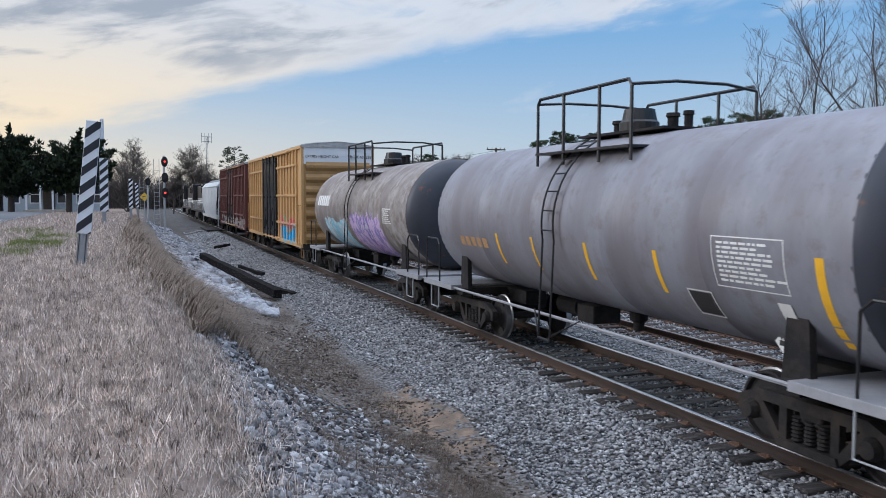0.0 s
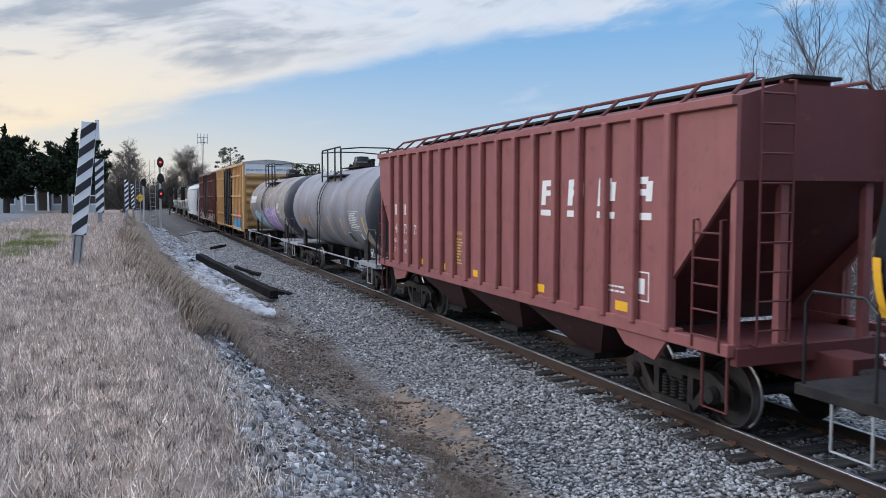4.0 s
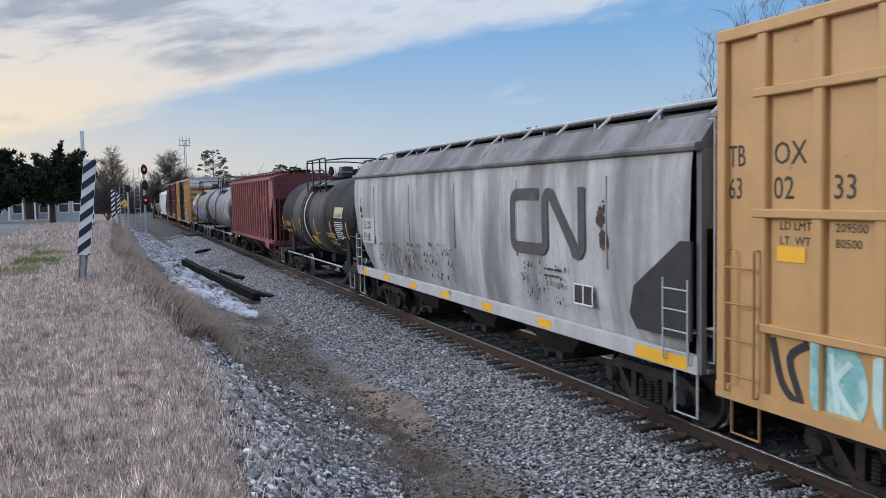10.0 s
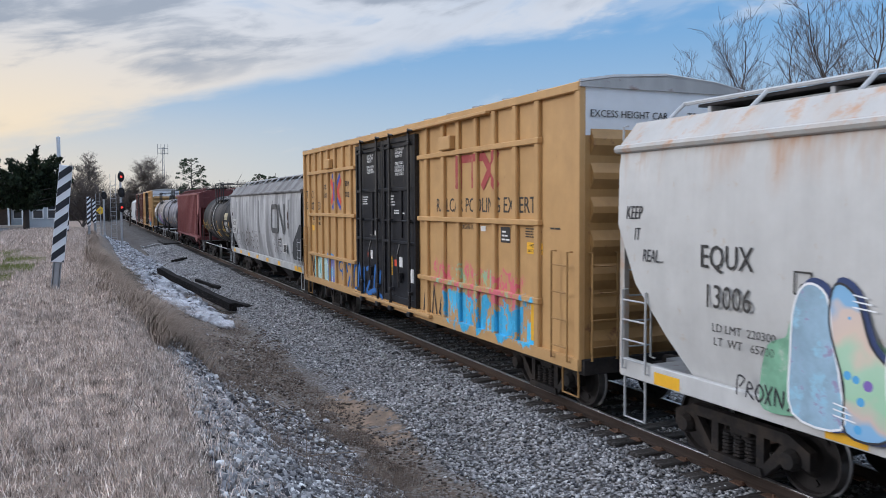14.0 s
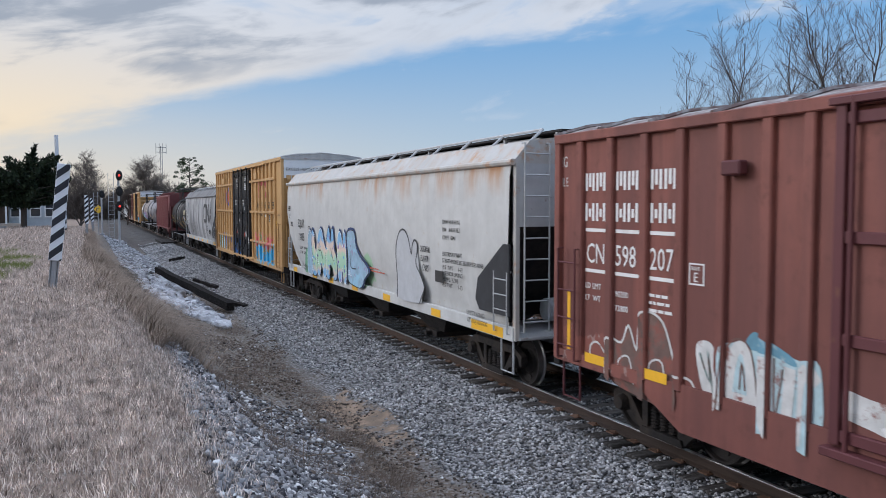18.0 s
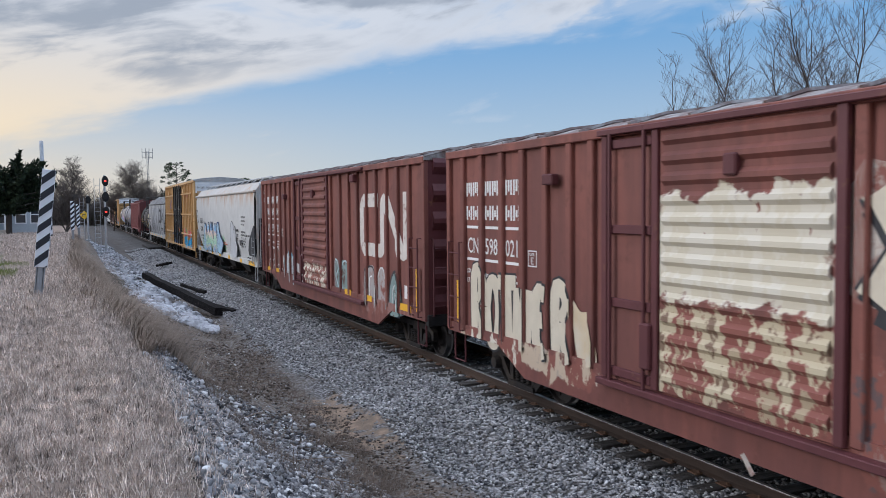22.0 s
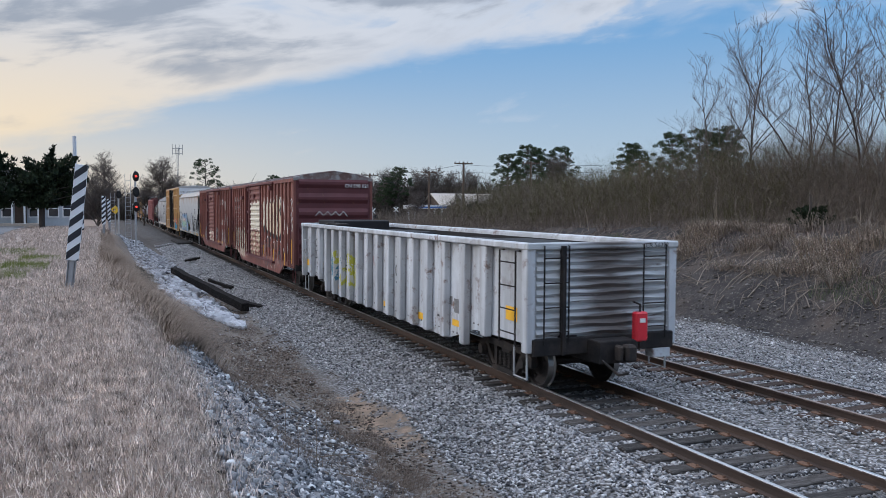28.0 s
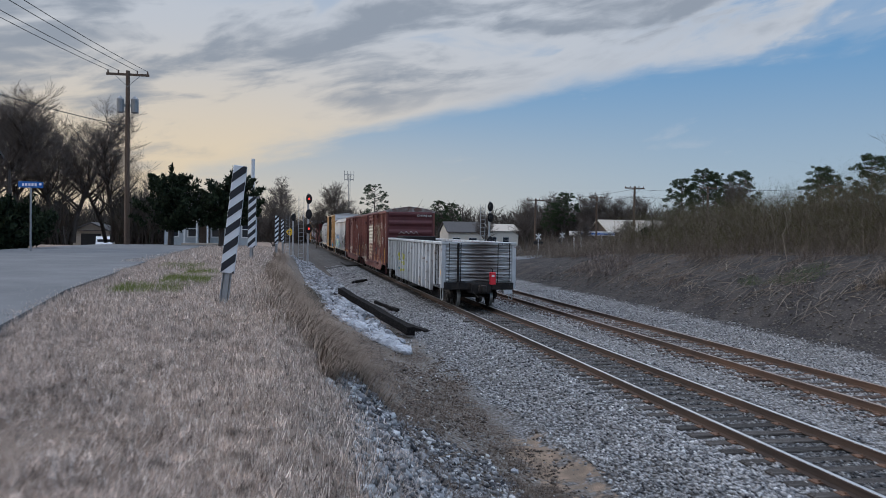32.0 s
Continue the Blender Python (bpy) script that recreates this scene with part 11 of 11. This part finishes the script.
for s in (-1, 1):
    e = s * H
    a, b = sorted((e - s * 0.05, e))
    part("end_panel", boxes([(-1.47, 1.47, a, b, 1.05, Z1)]), M_GON_END, car)
    for k in range(11):
        z = 1.18 + 1.42 * k / 10
        bm = bmesh.new()
        n = 12
        up, dn, mid = [], [], []
        for i in range(n + 1):
            x = -1.4 + 2.8 * i / n
            wv = 0.014 * math.sin(i * 1.3 + k * 2.1)
            up.append(bm.verts.new((x, e, z + 0.065 + wv)))
            mid.append(bm.verts.new((x, e + s * (0.05 + wv * 0.8), z + wv)))
            dn.append(bm.verts.new((x, e, z - 0.065 + wv)))
        for i in range(n):
            bm.faces.new((up[i], up[i + 1], mid[i + 1], mid[i]))
            bm.faces.new((mid[i], mid[i + 1], dn[i + 1], dn[i]))
        part("end_corrugation", bm, M_GON_END, car)
    part("end_rim", boxes([(-1.62, 1.62, e - 0.08, e + 0.08, Z1 - 0.07, Z1 + 0.054)], 0.02), M_GON_END, car)
    for q in (-1, 1):
        part("corner_post", boxes([(q * 1.52 - 0.09, q * 1.52 + 0.09, e - s * 0.05 - 0.1, e - s * 0.05 + 0.1, 0.85, Z1 - 0.05)], 0.02), M_GON, car)
    part("end_sill", boxes([(-1.5, 1.5, e - 0.12, e + 0.12, 0.80, 1.10), (-0.4, 0.4, e - 0.5, e + 0.45, 0.66, 1.06), (-0.95, -0.55, e - 0.02, e + 0.16, 0.9, 1.2)], 0.015), M_UNDER, car)
    bm = boxes([(q * 1.25 - 0.2, q * 1.25 + 0.2, e - 0.10, e + 0.14, 0.62, 0.98) for q in (1,)], 0.01)
    part("corner_step_plate", bm, M_GON, car)
    for q in (-1, 1):
        if s < 0 or q > 0:
            ladder(car, q * 1.58, e - s * 0.55, 0.95, Z1 - 0.1, 4, M_UNDER, 0.62, 0.10)
        ladder(car, q * 1.05, e, 1.0, Z1, 4, M_UNDER, 0.5, 0.12, end=True)
        grab(car, [[(q * 1.5, e - s * 0.12, 0.9), (q * 1.5, e - s * 0.12, 0.36), (q * 1.5, e - s * 0.6, 0.36), (q * 1.5, e - s * 0.6, 0.9)]], 0.02, M_RAIL_GREY, "sill_step")
    truck(car, s * (H - 1.9))
    coupler(car, s * (H + 0.4), s)
part("rear_post", boxes([(-0.95, -0.87, -H - 0.16, -H - 0.05, 0.8, Z1)], 0.01), M_UNDER, car)
part("underframe", boxes([(-0.35, 0.35, -H + 0.2, H - 0.2, 0.62, 1.05), (-1.395, 1.395, -H + 0.06, H - 0.06, 1.02, 1.10)]), M_UNDER, car)
bm = bmesh.new()
nx, ny = 8, 34
g = [[bm.verts.new((-1.38 + 2.76 * i / nx, -H + 0.1 + (2 * H - 0.2) * j / ny, 2.40 + 0.08 * noise.noise((i * 0.7, j * 0.6, 2)) + (0.10 if j > ny * 0.62 else 0.0))) for i in range(nx + 1)] for j in range(ny + 1)]
for j in range(ny):
    for i in range(nx):
        bm.faces.new((g[j][i], g[j][i + 1], g[j + 1][i + 1], g[j + 1][i]))
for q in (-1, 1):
    part("inner_wall", boxes([(q * 1.39 - 0.008, q * 1.39 + 0.008, -H + 0.06, H - 0.06, 1.12, Z1 - 0.075)]), M_COAL, car, "black sheet along the inner wall")
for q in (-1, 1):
    part("inner_end", boxes([(-1.38, 1.38, q * (H - 0.07) - 0.008, q * (H - 0.07) + 0.008, 1.12, Z1 - 0.075)]), M_COAL, car, "black sheet across the inner end")
part("load", bm, M_COAL, car, "black scrap load under the rim")
for k, (y, x) in enumerate(((7.0, -0.1), (5.2, 0.3), (2.4, -0.2), (0.3, 0.25), (-2.3, 0.0), (-4.6, 0.2), (-6.7, -0.1))):
    part("load_slab", boxes([(x - 1.0, x + 1.0, y - 1.1, y + 1.1, 2.3, 2.56 + 0.05 * (k % 3) + (0.36 if k == 0 else 0))], 0.03), M_COAL, car, "black slab on the load")
for y in (5.0, 3.9):
    part("rim_stake", boxes([(-1.6, -1.2, y - 0.12, y + 0.12, Z1 + 0.07, Z1 + 0.13)], 0.01), M_TIE, car)
plate(car, "reflector", -1.444, [(8.05, 8.46, 1.24, 1.45), (3.55, 4.1, 0.76, 0.9), (5.35, 5.75, 0.9, 1.05) , (-3.5, -3.0, 0.74, 0.9), (-5.6, -5.05, 0.86, 1.0), (-8.0, -7.55, 1.32, 1.58), (-0.9, -0.4, 0.74, 0.88)], M_YELLOW, "orange reflective patches")
letters(car, "56", 0.45, -1.445, 7.95, 1.58, M_INK, "car_number", 0.8)
letters(car, "272", 0.44, -1.445, 7.17, 1.57, M_INK, "car_number", 0.9)
letters(car, "CR", 0.42, -1.445, 7.15, 1.98, M_INK, "reporting_mark", 0.8)
letters(car, "LD LMT", 0.15, -1.445, 7.94, 1.36, M_INK)
letters(car, "LT WT", 0.15, -1.445, 7.94, 1.18, M_INK)
letters(car, "72600", 0.15, -1.445, 7.0, 1.18, M_INK)
grab(car, [[(-1.45, 8.62, z), (-1.56, 8.60, z), (-1.56, 8.20, z), (-1.45, 8.18, z)] for z in (2.18, 1.57)] + [[(-1.56, 8.22, 1.50), (-1.56, 8.22, 2.22)]], 0.018, M_GON, "side_handhold")
plate(car, "road_mark", -1.445, [(6.60, 7.0, 1.37, 1.46)], material("worn_stencil", (0.30, 0.30, 0.31), bump=0, var=0.5, scale=14))
stroke(car, "round_emblem", -1.445, arc(3.05 - 0.05, 1.75, 0.22, 300, 20, 10), 0.06, M_INK, label="dark half-round emblem")
plate(car, "emblem_base", -1.445, [(2.75, 3.3, 1.55, 1.6), (2.75, 3.3, 1.44, 1.49)], M_INK)
stroke(car, "round_emblem", -1.445, arc(-1.55, 1.78, 0.16, 0, 360, 16), 0.05, M_INK)
plate(car, "data_print", -1.445, lines_of(-4.2, 0.95, 1, 0.05, 0.1, 0.4, 5) + lines_of(-1.4, 1.45, 1, 0.04, 0.1, 0.3, 5) + lines_of(-1.4, 2.1, 1, 0.04, 0.1, 0.3, 6), M_INK)
plate(car, "test_label", -1.445, [(-5.55, -5.15, 1.15, 1.45), (-5.05, -4.9, 1.3, 1.48)], material("grey_label", (0.18, 0.18, 0.18), bump=0, var=0.4, scale=25))
letters(car, "CR 56272", 0.13, 0.85, -H - 0.094, Z1 - 0.06, M_INK, "car_number", end=True)
M_PINKSPRAY = material("pink_spray", (0.45, 0.16, 0.14), bump=0, var=0.3)
for y0, z0 in ((5.7, 2.3), (4.8, 2.25), (3.9, 2.2), (0.3, 1.0), (-0.6, 2.1), (-2.4, 2.2), (-4.3, 2.25), (0.5, 1.9)):
    stroke(car, "scrawl", -1.445, [(y0 - 0.07 * i, z0 + rnd.uniform(-0.16, 0.16)) for i in range(7)], 0.022, M_PINKSPRAY if rnd.random() < 0.6 else M_INK)
# rear marker box
bm = boxes([(0.36, 0.62, -H - 0.52, -H - 0.36, 1.02, 1.55)], 0.03)
M_EOT = material("red_marker_plastic", (0.60, 0.03, 0.045), rough=0.4, var=0.1, scale=5)
e = part("rear_marker", bm, M_EOT, car, "red end-of-train marker box")
part("marker_lens", boxes([(0.43, 0.55, -H - 0.532, -H - 0.52, 1.36, 1.44)], 0.01), M_WHITE, e)
part("marker_mast", tubes([[(0.49, -H - 0.44, 0.85), (0.49, -H - 0.44, 1.05)]], 0.02, 6), M_UNDER, e)
part("marker_hook", tubes([[(0.49, -H - 0.44, 1.55), (0.49, -H - 0.44, 1.68), (0.44, -H - 0.3, 1.72)]], 0.02, 6), M_UNDER, e)

# ---- locomotives ----
M_LOCO = paint("black_locomotive_paint", (0.016, 0.016, 0.018), streak=0.1, rough=0.4)


def locomotive(y):
    car = car_thing("locomotive", "black diesel locomotive with white striping and grey trucks", "locomotive", y)
    part("frame", boxes([(-1.5, 1.5, -9.6, 9.6, 1.25, 1.50), (-1.5, 1.5, 9.3, 9.7, 0.5, 1.5), (-1.5, 1.5, -9.7, -9.3, 0.5, 1.5)], 0.02), M_LOCO, car)
    part("long_hood", boxes([(-0.95, 0.95, -9.0, 4.8, 1.5, 4.25), (-1.25, 1.25, -8.6, -5.2, 3.3, 4.4)], 0.06), M_LOCO, car)
    part("cab", boxes([(-1.5, 1.5, 4.8, 7.2, 1.5, 4.55)], 0.08), M_LOCO, car)
    part("short_hood", boxes([(-0.95, 0.95, 7.2, 9.0, 1.5, 3.2)], 0.08), M_LOCO, car)
    part("cab_window", boxes([(-1.515, -1.50, 5.2, 5.9, 3.4, 4.1), (-1.515, -1.50, 6.1, 6.8, 3.4, 4.1)]), material("dark_glass", (0.02, 0.025, 0.03), rough=0.1, bump=0) if "dark_glass" not in bpy.data.materials else bpy.data.materials["dark_glass"], car)
    part("stripe", boxes([(-0.955, -0.95, -8.5, 4.5, 2.2 + 0.22 * k, 2.3 + 0.22 * k) for k in range(3)] + [(-1.505, -1.5, 5.0, 7.0, 2.2, 2.5)]), M_WHITE, car, "white side stripes")
    part("radiator_grille", boxes([(-1.255, -1.24, -8.4 + 0.2 * k, -8.3 + 0.2 * k, 3.4, 4.2) for k in range(15)]), M_UNDER, car)
    part("exhaust_and_fans", boxes([(-0.4, 0.4, y0 - 0.5, y0 + 0.5, 4.25, 4.45) for y0 in (-3.5, -1.5, 0.5)] + [(-0.3, 0.3, 2.2, 3.0, 4.25, 4.6)], 0.05), M_LOCO, car)
    part("fuel_tank", boxes([(-1.4, 1.4, -2.6, 2.6, 0.45, 1.2)], 0.12), M_LOCO, car)
    for q in (-1, 1):
        grab(car, [[(q * 1.45, -9.2, 2.5), (q * 1.45, 4.7, 2.5)]] + [[(q * 1.45, yy, 1.5), (q * 1.45, yy, 2.5)] for yy in np.linspace(-9.2, 4.7, 9)], 0.022, M_WHITE)
    for s in (-1, 1):
        truck(car, s * 6.3, 1.2)
        coupler(car, s * 9.9, s)
    return car


locomotive(101.0)
locomotive(121.4)

# ---- what moves ----
def motions():
    for ob, y in TRAIN:
        walk(ob, [(t, pose(CX, run(t) + y, 0)) for t in range(0, 33, 2)])
    turns = [(k / 10, -math.degrees(run(k / 10) / 0.458)) for k in range(321)]
    for w, y in WHEELS:
        walk(w, [(t, pose(0, y, 0.458, a % 360, 0, 0)) for t, a in turns])


motions()
